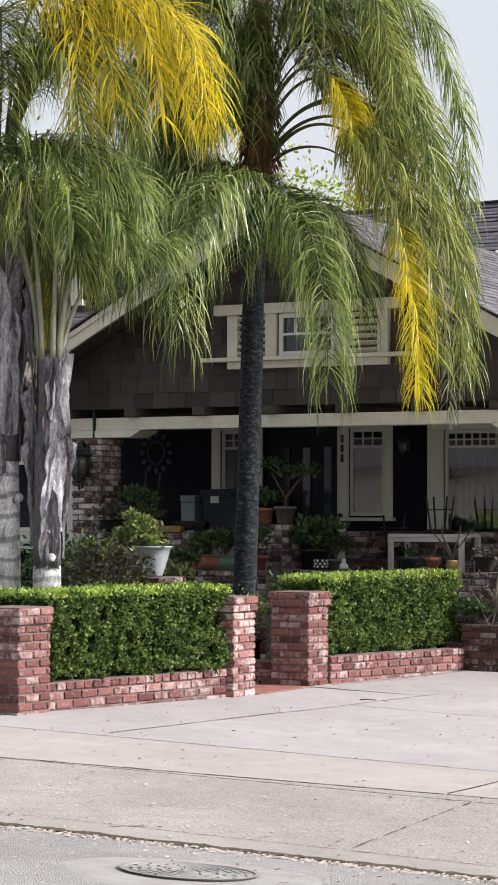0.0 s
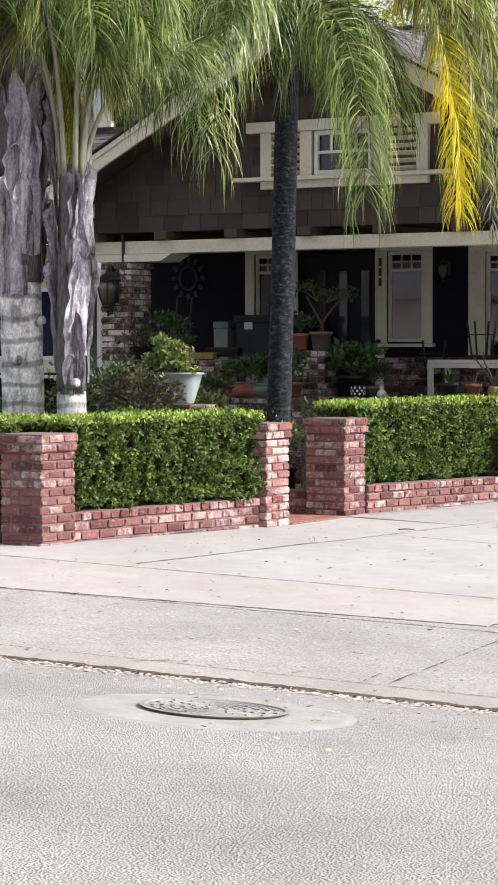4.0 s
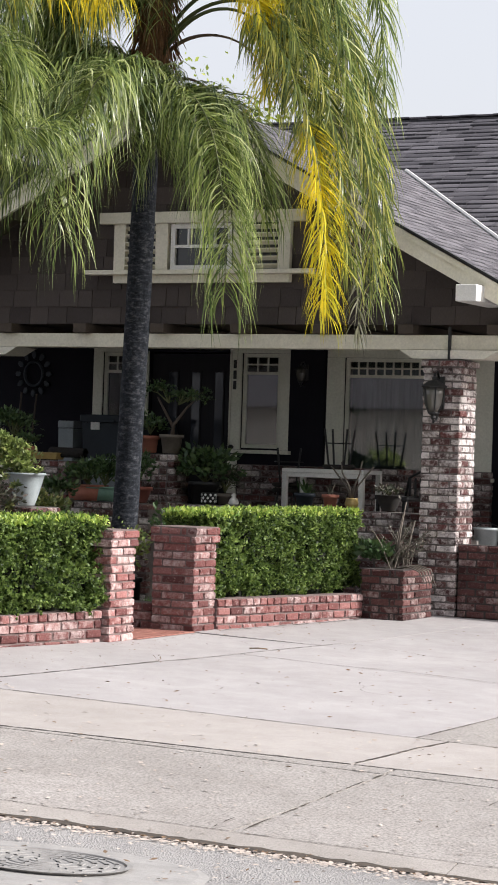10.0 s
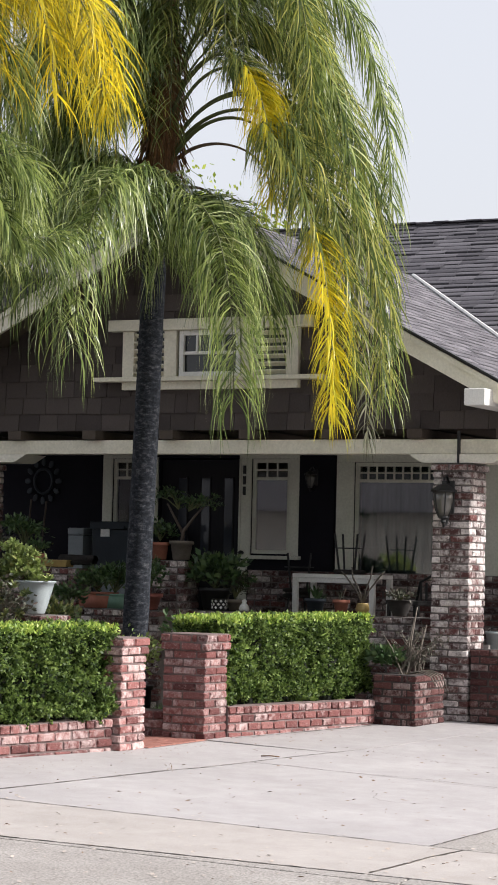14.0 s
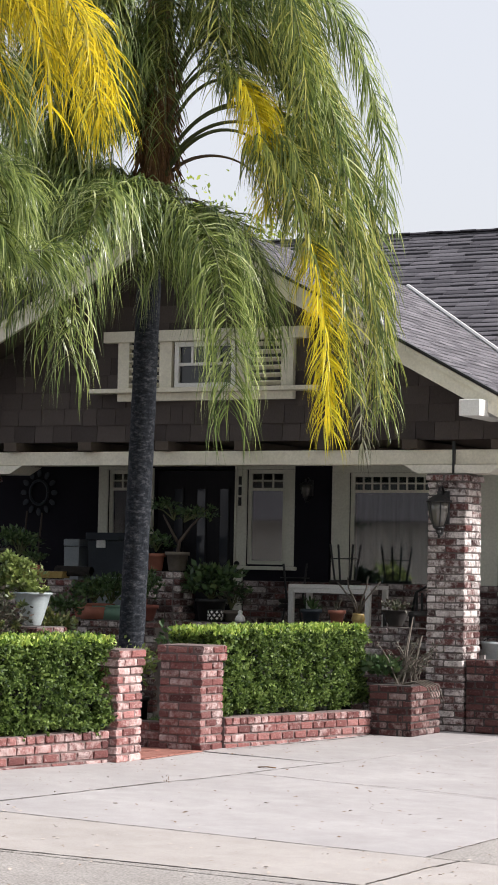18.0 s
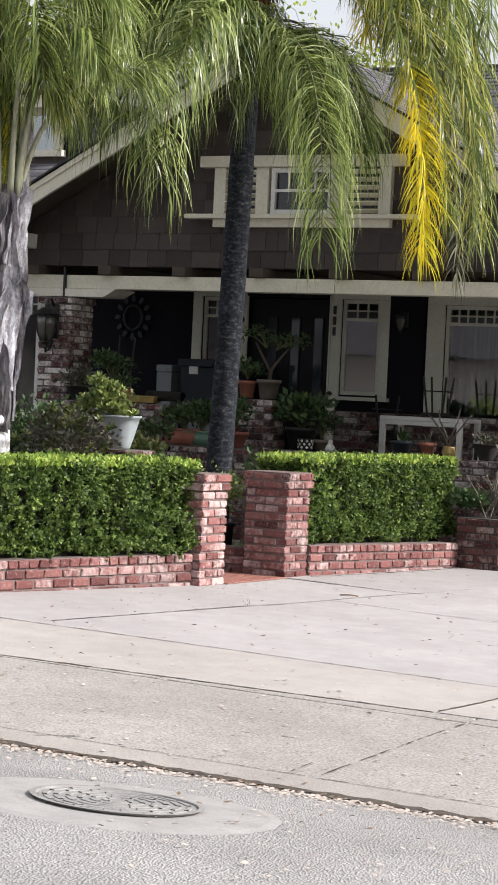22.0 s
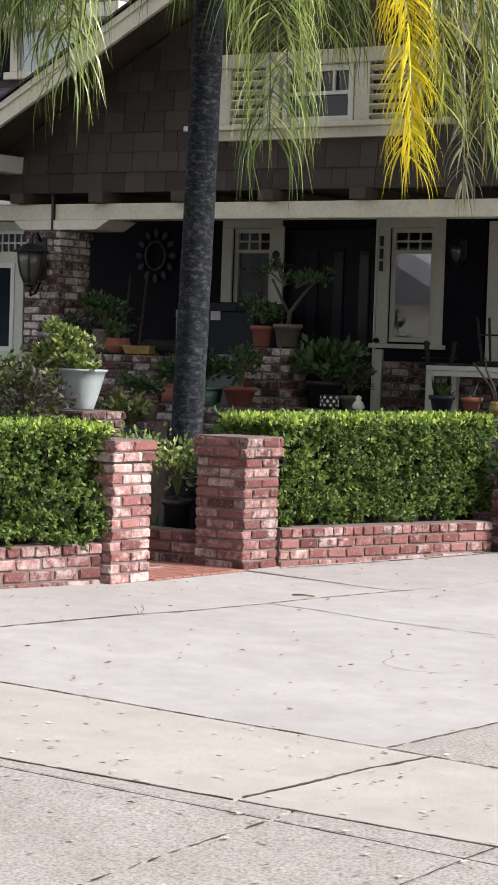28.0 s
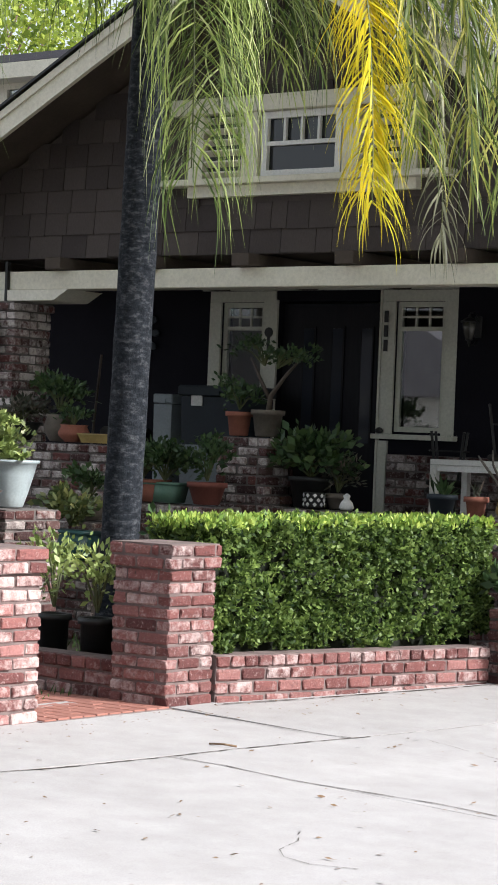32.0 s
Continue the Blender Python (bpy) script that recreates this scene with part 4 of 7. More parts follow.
def np_mesh(name, v, f, material):
    me = bpy.data.meshes.new(name)
    me.vertices.add(len(v))
    me.vertices.foreach_set("co", np.asarray(v, np.float32).ravel())
    k = f.shape[1]
    me.loops.add(f.size)
    me.loops.foreach_set("vertex_index", f.ravel().astype(np.int32))
    me.polygons.add(len(f))
    me.polygons.foreach_set("loop_start", (k * np.arange(len(f))).astype(np.int32))
    me.update(calc_edges=True)
    me.materials.append(material)
    return me


def palm(label, foot, top, r0, r1, bark, fronds, seed, boots=False, low=0.4, fibre=True, stalk=0.013, stubs=()):
    """fronds: azimuth, reach, rise, height of the tip, leaflet length, leaflet count, material, start of leaflets, height of the base."""
    rs = np.random.RandomState(seed)
    tree = thing("palm_tree", label, "palm tree", at=foot)
    o = Vector(foot)
    t = Vector(top) - o
    pts, rad = [], []
    n = 30
    for k in range(n + 1):
        s = k / n
        pts.append(Vector((t.x * s + 0.005 * math.sin(7 * s + seed), t.y * s + 0.005 * math.cos(5 * s), t.z * s - 0.05 * (k == 0))))
        ring = 0.003 * r0 / 0.14 * math.sin(k * 2.4)
        rad.append((r0 * (1 - s) + r1 * s) * (1 + 0.35 * math.exp(-s * 22)) + ring)
    part("trunk", tube(bmesh.new(), pts, rad, 18), bark, tree, "ringed palm trunk", True)
    if boots:
        k0 = int(low * n)
        # added sleeve round the trunk, so gaps between leaf bases look shaded
        part("bark_sleeve", tube(bmesh.new(), pts[k0:] + [pts[-1] + Vector((0, 0, 0.10))], [r * 1.03 for r in rad[k0:]] + [r1 * 0.55], 18), M_GAP_SHADE, tree, "dark sleeve for the shaded gaps between leaf bases", True)
        # old leaf bases that clasp the trunk, peel at their edges and end ragged
        for k in range(boots):
            s = low + (0.97 - low) * k / boots
            base = t * s
            a = radians(297) + k * 2.15 + rs.uniform(-0.35, 0.35)
            rr = (r0 * (1 - s) + r1 * s) * 1.03
            h = rs.uniform(0.6, 1.25)
            rows = []
            bm = bmesh.new()
            lean = rs.uniform(-0.25, 0.25)
            for j in range(9):
                u = j / 8
                half = 0.58 * (1 - u) ** 0.6 + 0.10 + rs.uniform(-0.13, 0.13)
                row = []
                for i in range(7):
                    w = i / 3 - 1
                    lift = 0.012 + 0.06 * u ** 3 + (0.015 + 0.05 * u) * abs(w) ** 3 + rs.uniform(-0.009, 0.012)
                    ang = a + half * w + lean * u
                    row.append(bm.verts.new(base + Vector(((rr + lift) * math.cos(ang), (rr + lift) * math.sin(ang), h * u - 0.12 + rs.uniform(-0.02, 0.02) - 0.10 * abs(w) * u))))
                rows.append(row)
            for p, q in zip(rows, rows[1:]):
                for i in range(6):
                    bm.faces.new((p[i], p[i + 1], q[i + 1], q[i]))
            bmesh.ops.solidify(bm, geom=bm.faces[:], thickness=0.018)
            part("leaf_base", bm, M_BOOT, tree)
        # cut stubs on the smooth lower trunk
        for z, da in stubs:
            base = t * (z / t.z)
            d = Vector((math.cos(radians(297) + da), math.sin(radians(297) + da), 0.25))
            q = [base + d * (r0 * 0.85), base + d * (r0 + 0.02), base + d * (r0 + 0.05), base + d * (r0 + 0.052)]
            part("leaf_stub", tube(bmesh.new(), q, [0.058, 0.042, 0.036, 0.012], 9), M_BOOT, tree, "", True)
    if fibre:
        part("crown_fibre", tube(bmesh.new(), [t + Vector((0, 0, z)) for z in (-0.8, -0.5, -0.1, 0.35, 0.9, 1.6)], [r1 * 1.05, r1 * 1.3, r1 * 1.4, r1 * 1.45, r1 * 1.3, r1 * 0.8], 14), M_FIBRE, tree, "brown fibrous crown sheath", True)
        k = 900
        a = rs.uniform(0, 2 * math.pi, k)
        q = np.stack([t.x + r1 * 1.5 * np.cos(a), t.y + r1 * 1.5 * np.sin(a), t.z + rs.uniform(-0.75, 1.0, k)], 1)
        ax = unit(np.stack([np.cos(a) * 0.5, np.sin(a) * 0.5, rs.uniform(-2.2, -0.7, k)], 1))
        fb = new("loose_fibre", leaf_mesh("loose_fibre", q, ax, unit(np.cross(ax, rs.normal(0, 1, (k, 3)))), rs.uniform(0.1, 0.32, k), np.full(k, 0.02), M_FIBRE))
        fb.parent = tree
        tagged(fb, kind="stuff")
    for az, reach, rise, tip, ll, cnt, m, start, z0 in fronds:
        base = Vector((t.x + math.cos(radians(az)) * r1 * 0.8, t.y + math.sin(radians(az)) * r1 * 0.8, z0 - o.z))
        path = frond_path(base, radians(az), reach, rise, tip - o.z)
        k = len(path)
        bare = cnt and not isinstance(start, tuple) and start > 0.4
        fr = part("frond", tube(bmesh.new(), path, [(stalk if cnt and not bare else 0.026) * (1 - 0.9 * (i / k) ** 0.6) + 0.002 for i in range(k)], 6), (M_RACHIS if stalk < 0.02 else M_PETIOLE) if cnt else M_RACHIS_DRY, tree, "arching midrib" if cnt else "bare dry stalk", True)
        if cnt:
            a, b = start if isinstance(start, tuple) else (start, 1.0)
            arc = sum((q - p).length for p, q in zip(path, path[1:]))
            cut = 0.30 if m in (Y, O) else 0.62
            runs = ((a, b, m),) if m in (G, T, D) else ((a, a + (b - a) * cut, T), (a + (b - a) * (cut - 0.06), b, O if m is O else Y))
            for a, b, mm in runs:
                k = int(arc * (b - a) * cnt * (0.95 if rise < 0.35 else 1.1))
                v, f = leaflets(path, a, k, ll, rs, 1.5 if rise < 0.35 else 0.9, end=b)
                lf = new("leaf_blade", np_mesh("leaf_blade", v, f, mm))
                lf.parent = fr
                tagged(lf, kind="stuff")
    return tree


G, Y, T, TY, O, D = M_FROND, M_FROND_Y, M_FROND_M, None, M_GOLD, M_DRYLEAF
# azimuth 27 runs along the street side to the right, 297 towards the street; the count is leaflets to the metre
palm("tall queen palm with dark bare trunk and drooping yellowing fronds", (-1.41, 1.18, 0), (-1.16, 1.07, 5.75), 0.125, 0.112, M_BARK_DK, [
    # long curtain over the door side
    (-18, 2.20, 0.62, 2.85, 0.62, 300, TY, 0.46, 5.27),
    (-9, 2.15, 0.62, 3.20, 0.70, 190, T, 0.46, 5.36),
    (6, 2.15, 0.80, 3.10, 0.75, 150, T, 0.44, 5.45),
    (0, 2.10, 0.78, 2.75, 0.50, 110, D, (0.72, 1.0), 5.42),
    (20, 2.15, 0.95, 3.40, 0.75, 100, T, 0.14, 5.85),
    (35, 2.15, 1.10, 3.20, 0.75, 85, G, 0.14, 5.90),
    (12, 1.60, 1.05, 3.90, 0.75, 140, T, 0.14, 5.95),
    (28, 1.80, 1.25, 4.30, 0.75, 90, T, 0.18, 6.00),
    (2, 1.95, 1.20, 4.10, 0.70, 90, G, 0.18, 6.00),
    (-6, 1.35, 0.75, 4.95, 0.55, 260, Y, 0.44, 5.60),
    (-20, 1.45, 0.80, 4.85, 0.55, 260, Y, 0.48, 5.65),
    (24, 2.10, 1.60, 5.00, 0.75, 130, G, 0.12, 6.00),
    (-12, 1.70, 1.70, 5.60, 0.75, 130, T, 0.12, 6.00),
    (10, 1.50, 1.50, 5.50, 0.75, 130, G, 0.12, 6.05),
    (38, 1.60, 1.70, 5.80, 0.75, 130, T, 0.12, 6.05),
    # skirt of old fronds below the crown
    (281, 2.20, 0.20, 3.35, 0.88, 150, G, 0.08, 5.00),
    (272, 1.85, 0.20, 3.65, 0.92, 150, G, 0.08, 5.00),
    (291, 1.30, 0.18, 4.10, 0.85, 150, G, 0.08, 4.98),
    (302, 1.15, 0.18, 4.20, 0.85, 150, G, 0.08, 4.98),
    (315, 2.30, 0.12, 2.95, 0.92, 180, G, 0.08, 4.84),
    (320, 1.95, 0.13, 3.20, 0.92, 170, G, 0.08, 4.84),
    (331, 1.70, 0.13, 3.75, 0.92, 150, G, 0.08, 4.84),
    (342, 1.50, 0.13, 3.80, 0.88, 140, G, 0.10, 4.84),
    (260, 1.65, 0.22, 3.90, 0.92, 150, G, 0.08, 5.02),
    (247, 1.55, 0.24, 4.00, 0.92, 140, G, 0.08, 5.05),
    (233, 1.55, 0.26, 4.05, 0.92, 140, G, 0.08, 5.10),
    (219, 1.60, 0.28, 4.10, 0.92, 130, G, 0.10, 5.15),
    (205, 1.50, 0.30, 4.15, 0.75, 90, G, 0.10, 5.20),
    # shorter fronds that fill the crown on the garden side
    (240, 0.90, 0.50, 4.90, 0.75, 150, G, 0.10, 5.50),
    (220, 1.10, 0.55, 4.85, 0.75, 140, G, 0.10, 5.55),
    (203, 1.25, 0.60, 4.80, 0.75, 90, G, 0.12, 5.55),
    (230, 1.40, 0.85, 5.05, 0.75, 130, G, 0.12, 5.80),
    (212, 1.60, 0.90, 5.10, 0.75, 80, G, 0.12, 5.80),
    (255, 0.85, 0.85, 5.45, 0.75, 130, G, 0.12, 5.80),
    (192, 1.80, 1.00, 5.00, 0.75, 70, T, 0.14, 5.85),
    (150, 1.60, 1.10, 5.60, 0.75, 70, G, 0.18, 5.90),
    (235, 1.30, 1.40, 5.80, 0.75, 120, T, 0.14, 6.00),
    (214, 1.60, 1.50, 5.75, 0.75, 110, TY, 0.14, 6.00),
    (198, 1.90, 1.60, 5.80, 0.75, 100, TY, 0.16, 6.05),
    (268, 0.95, 1.45, 6.00, 0.75, 110, G, 0.16, 6.05),
    # dense hanging fronds close to the fibrous crown
    (182, 1.05, 0.75, 4.95, 0.70, 120, T, 0.06, 5.85),
    (196, 0.95, 0.95, 5.15, 0.70, 120, G, 0.06, 5.95),
    (209, 0.80, 0.70, 4.85, 0.70, 130, G, 0.06, 5.75),
    (226, 0.70, 0.85, 5.05, 0.70, 130, T, 0.06, 5.90),
    (247, 0.60, 0.75, 4.95, 0.65, 130, G, 0.06, 5.80),
    (218, 1.25, 1.25, 5.45, 0.70, 120, G, 0.06, 6.05),
    (244, 1.05, 1.30, 5.60, 0.70, 120, T, 0.06, 6.05),
    (170, 1.30, 0.60, 4.70, 0.70, 110, G, 0.10, 5.60),
    # thin veil before the fibrous crown
    (262, 0.62, 0.75, 5.05, 0.65, 110, G, 0.08, 5.85),
    (284, 0.45, 0.95, 5.45, 0.60, 95, T, 0.08, 6.00),
    (306, 0.50, 1.10, 5.55, 0.60, 95, G, 0.08, 6.05),
    (330, 1.00, 1.70, 6.05, 0.70, 80, T, 0.24, 6.05),
    (345, 0.95, 1.45, 5.95, 0.65, 80, G, 0.20, 6.10),
    # bare stalks
    (28, 0.95, 0.30, 5.10, 0, 0, G, 0, 5.30),
    (10, 0.60, 0.15, 4.55, 0, 0, G, 0, 5.0),
], 11)
NEAR = 0.86  # the twin grey palms are the smaller ones
palm("thick grey palm with peeling leaf bases", (-1.65, -2.825, 0), (-1.74, -2.805, 4.62), 0.188, 0.170, M_BARK, [
    (a, r * NEAR * (0.88 if m is O else 1), up * NEAR, 1.65 + (tip - 1.65) * NEAR, 0.78 * NEAR, 74 if m is O else 130, m, st, 1.65 + (z0 - 1.65) * NEAR) for a, r, up, tip, m, st, z0 in (
        (205, 1.4, 0.50, 3.75, G, 0.12, 5.2), (222, 1.1, 0.45, 3.85, G, 0.12, 5.1), (243, 0.95, 0.45, 4.45, G, 0.12, 5.1), (270, 0.85, 0.45, 4.80, G, 0.12, 5.1), (298, 0.85, 0.45, 4.80, G, 0.12, 5.1),
        (322, 1.0, 0.45, 4.55, G, 0.12, 5.15), (344, 1.15, 0.50, 4.30, G, 0.12, 5.2), (5, 1.25, 0.50, 4.55, G, 0.12, 5.2), (28, 1.4, 0.55, 4.70, G, 0.12, 5.2), (52, 1.4, 0.55, 4.6, G, 0.12, 5.2),
        (58, 0.45, 0.30, 3.45, T, 0.3, 5.1), (40, 0.42, 0.25, 2.75, TY, 0.3, 5.0), (207, 0.40, 0.25, 3.75, TY, 0.35, 5.0), (188, 0.38, 0.25, 3.2, T, 0.35, 5.0), (224, 0.42, 0.25, 3.85, T, 0.35, 5.0), (20, 0.48, 0.25, 3.0, G, 0.3, 5.0), (75, 0.50, 0.25, 2.9, T, 0.3, 5.0), (196, 0.80, 0.30, 3.75, T, 0.3, 5.1), (216, 0.55, 0.30, 3.70, T, 0.3, 5.1), (203, 0.65, 0.30, 3.60, TY, 0.3, 5.1), (238, 0.75, 0.35, 4.10, G, 0.2, 5.1), (150, 1.8, 0.7, 4.5, T, 0.15, 5.2),
        (212, 1.4, 1.0, 5.4, G, 0.14, 5.5), (240, 1.0, 1.1, 5.6, G, 0.14, 5.5), (275, 0.9, 1.1, 5.6, G, 0.14, 5.5), (312, 1.0, 1.1, 5.5, G, 0.14, 5.5), (345, 1.2, 1.2, 5.5, G, 0.14, 5.5), (20, 1.4, 1.2, 5.6, G, 0.14, 5.5),
        (308, 0.95, 1.5, 5.75, T, 0.2, 5.6), (342, 1.4, 1.7, 5.85, O, 0.15, 5.6), (2, 2.1, 1.7, 5.75, O, 0.12, 5.6), (9, 2.5, 1.75, 5.8, O, 0.12, 5.6), (16, 2.6, 1.7, 5.75, O, 0.12, 5.6), (24, 2.4, 1.5, 5.7, O, 0.12, 5.6), (352, 1.7, 1.5, 5.7, O, 0.12, 5.6), (31, 2.1, 1.6, 5.90, O, 0.15, 5.6), (46, 2.4, 1.7, 5.95, O, 0.15, 5.6),
        (228, 1.3, 1.7, 6.1, G, 0.2, 5.6), (262, 1.0, 1.7, 6.2, T, 0.2, 5.6))
], 12, boots=20, low=0.47, fibre=False, stalk=0.018, stubs=((1.45, -0.1), (1.78, 1.1)))
palm("slim grey palm with peeling leaf bases", (-1.22, -2.745, 0), (-1.17, -2.775, 3.06), 0.133, 0.114, M_BARK, [
    (a, r * NEAR, up * NEAR, 1.65 + (tip - 1.65) * NEAR, 0.72 * NEAR, 140, m, st, 3.06) for a, r, up, tip, m, st in (
        (24, 1.15, 1.15, 4.5, G, 0.42), (355, 0.85, 1.5, 4.55, G, 0.42), (320, 0.65, 1.7, 4.55, G, 0.44),
        (262, 0.6, 1.8, 4.55, T, 0.44), (225, 0.75, 1.7, 4.45, G, 0.42), (190, 0.95, 1.6, 4.35, G, 0.42), (90, 1.2, 1.7, 4.5, G, 0.40), (12, 0.9, 2.0, 4.9, G, 0.42), (24, 0.34, 1.2, 4.2, T, 0.45), (2, 0.26, 1.3, 4.25, T, 0.45))
], 13, boots=15, low=0.43, fibre=False, stalk=0.034, stubs=((1.26, 0.35),))


# ---------------------------------------------------------------- trees behind and lawn
def garden_tree(label, at, height, spread, count, seed):
    rs = np.random.RandomState(seed)
    tree = thing("garden_tree", label, "tree", at=at)
    pts = [Vector((0.05 * math.sin(k), 0.06 * math.cos(k * 1.3), height * 0.6 * k / 6)) for k in range(7)]
    part("trunk", tube(bmesh.new(), pts, [0.2 - 0.018 * k for k in range(7)], 10), M_RACHIS_DRY, tree, "", True)
    centres = []
    for k in range(22):
        a = k * 2.4
        r = spread * math.sqrt((k + 0.5) / 22)
        tip = Vector((r * math.cos(a), r * math.sin(a), height * (0.62 + 0.36 * rs.uniform()) - 0.25 * r))
        s = pts[3 + k % 3]
        part("limb", tube(bmesh.new(), [s, s.lerp(tip, 0.5) + Vector((0, 0, 0.25)), tip], [0.06, 0.04, 0.012], 6), M_RACHIS_DRY, tree, "", True)
        centres.append(tip)
    c = np.array([tuple(v) for v in centres])
    i = rs.randint(0, len(c), count)
    p = c[i] + rs.normal(0, 1, (count, 3)) * np.array([0.5, 0.5, 0.34]) * spread * 0.36
    leaf_cloud("crown", p, np.tile((0, 0, 0.3), (count, 1)), 0.13, M_TREE, tree, rs, 1.0, slim=0.5)
    return tree


garden_tree("light green garden tree behind the house", (-13.2, 20.5, 0), 9.6, 3.4, 13000, 21)
garden_tree("light green garden tree behind the roof", (-16.4, 14.0, 0), 9.0, 3.4, 15000, 22)
garden_tree("light green garden tree beyond the house", (-20.5, 21.0, 0), 10.5, 3.8, 12000, 23)

rs = np.random.RandomState(31)
k = 9000
p = np.stack([rs.uniform(-6.0, -0.6, k), rs.uniform(-3.2, 3.9, k), np.full(k, -0.01)], 1)
axis = unit(rs.normal(0, 0.35, (k, 3)) + np.array([0, 0, 1.0]))
side = unit(np.cross(axis, rs.normal(0, 1, (k, 3))))
tagged(new("lawn", leaf_mesh("lawn", p, axis, side, rs.uniform(0.04, 0.10, k), np.full(k, 0.008), M_GRASS)), "short green lawn behind the hedges", "grass", kind="stuff")
solid("garden_soil", sheet([-7, -4, -2, -0.55], [-3.4, 0, 2, 4.2], lambda x, y: -0.012), M_SOIL, "dark garden soil under the lawn", "ground", kind="structure")


# ---------------------------------------------------------------- brickwork
CH = 0.0715  # a course with its joint


def brick_meshes(length, depth, height, material, tag, n=4):
    out = []
    for k in range(n):
        r = random.Random(hash((round(length, 3), k)) % 1000 + k)
        bm = B(-length / 2, length / 2, -depth / 2, depth / 2, -height / 2, height / 2, 0.008)
        for v in bm.verts:
            v.co += Vector((r.uniform(-0.005, 0.005), r.uniform(-0.005, 0.005), r.uniform(-0.0035, 0.0035)))
        out.append(mesh_of(bm, tag, material))
    return out


SETS = {}


def brick_set(length, depth, height, material):
    key = (round(length, 2), round(depth, 3), round(height, 3), material.name)
    if key not in SETS:
        SETS[key] = brick_meshes(key[0] - 0.013, depth, height, material, "brick")
    return SETS[key]


def put_brick(parent, m, length, depth, height, material):
    ob = bpy.data.objects.new("brick", rng.choice(brick_set(length, depth, height, material)))
    scene.collection.objects.link(ob)
    ob.parent = parent
    ob.matrix_basis = m
    return ob


def course(parent, p0, p1, z, depth, height, material, first=0.205, unit_len=0.205, jit=0.004):
    """One row of bricks from p0 to p1, outer face on that line, body to its left."""
    a, b = Vector(p0), Vector(p1)
    d = b - a
    total = d.length
    d.normalize()
    nrm = Vector((-d.y, d.x, 0))
    ang = math.atan2(d.y, d.x)
    s, ln = 0.0, first
    while s < total - 0.02:
        ln = min(ln, total - s)
        if total - s - ln < 0.05:
            ln = total - s
        c = a + d * (s + ln / 2) + nrm * (depth / 2 + rng.uniform(-jit, jit))
        put_brick(parent, Matrix.Translation((c.x, c.y, z + height / 2)) @ Matrix.Rotation(ang + rng.uniform(-0.012, 0.012), 4, "Z"), ln, depth, height, material)
        s += ln
        ln = unit_len


def brick_pier(parent, x0, x1, y0, y1, z0, courses, material, mortar, cap=0, over=0.02, faces="sewn", h=CH):
    """A square pier: bricks all round, corners bonded; the top courses may project."""
    bm = B(x0 + 0.013, x1 - 0.013, y0 + 0.013, y1 - 0.013, z0 - 0.02, z0 + courses * h - 0.006)
    if cap:
        box(bm, x0 - over + 0.013, x1 + over - 0.013, y0 - over + 0.013, y1 + over - 0.013, z0 + (courses - cap) * h, z0 + courses * h - 0.004)
    part("mortar_core", bm, mortar, parent)
    bh = h - 0.0135
    for k in range(courses):
        g = over if k >= courses - cap else 0.0
        a0, a1, b0, b1 = x0 - g, x1 + g, y0 - g, y1 + g
        z = z0 + k * h
        t = 0.098
        odd = k % 2
        e = 0 if odd else t
        f = t - e
        if "s" in faces:
            course(parent, (a0 + e * 0, b0, 0), (a1 - e, b0, 0), z, t, bh, material, 0.205 if odd else 0.105)
        if "e" in faces:
            course(parent, (a1, b0 + f, 0), (a1, b1, 0), z, t, bh, material, 0.205 if odd else 0.205)
        if "n" in faces:
            course(parent, (a1 - t, b1, 0), (a0, b1, 0), z, t, bh, material, 0.205)
        if "w" in faces:
            course(parent, (a0, b1 - t, 0), (a0, b0 + t, 0), z, t, bh, material, 0.205)


def brick_wall(parent, p0, p1, z0, courses, material, mortar, rowlock=True, depth=0.2, h=CH, seed=0):
    """A straight wall with its face to the right of p0 > p1 walked backwards; capped by bricks on edge."""
    a, b = Vector((*p0, 0)), Vector((*p1, 0))
    d = (b - a)
    total = d.length
    d.normalize()
    nrm = Vector((-d.y, d.x, 0))
    ang = math.atan2(d.y, d.x)
    top = z0 + courses * h + (0.10 if rowlock else 0)
    if rowlock:
        h = (top - z0) / (courses + 1)
    m = Matrix.Translation(a) @ Matrix.Rotation(ang, 4, "Z")
    part("mortar_core", box(bmesh.new(), 0.006, total - 0.006, 0.014, depth - 0.014, z0 - 0.04, top - 0.008, m), mortar, parent)
    bh = h - 0.0135
    for k in range(courses):
        course(parent, a, b, z0 + k * h, 0.098, bh, material, 0.205 if (k + seed) % 2 else 0.105)
    if rowlock:
        n = int(total / 0.108)
        for k in range(n):
            c = a + d * (total * (k + 0.5) / n) + nrm * (depth / 2 + rng.uniform(-0.004, 0.004))
            put_brick(parent, Matrix.Translation((c.x, c.y, z0 + courses * h + bh / 2)) @ Matrix.Rotation(ang, 4, "Z"), total / n, depth + 0.012, bh, material)


def gate_pillar(label, x0, x1, y0, y1, faces, z0=0.0, n=13, material=None):
    p = thing("gate_pillar", label, "brick pillar", "brick garden pillars")
    brick_pier(p, x0, x1, y0, y1, z0, n, material or M_BRICK, M_MORTAR, cap=2, faces=faces)
    return p


gate_pillar("red brick gate pillar with a two-course cap", -0.43, 0.0, 0.0, 0.425, "sewn")
gate_pillar("pale whitewashed brick gate pillar with sunlight in its colour, beside the clipped hedge", -0.385, -0.01, -1.46, -1.05, "sewn", material=M_BRICK_SUNLIT)
gate_pillar("red brick corner pillar by the sidewalk", -0.89, -0.475, -4.22, -3.755, "sewn", -0.083, 14)

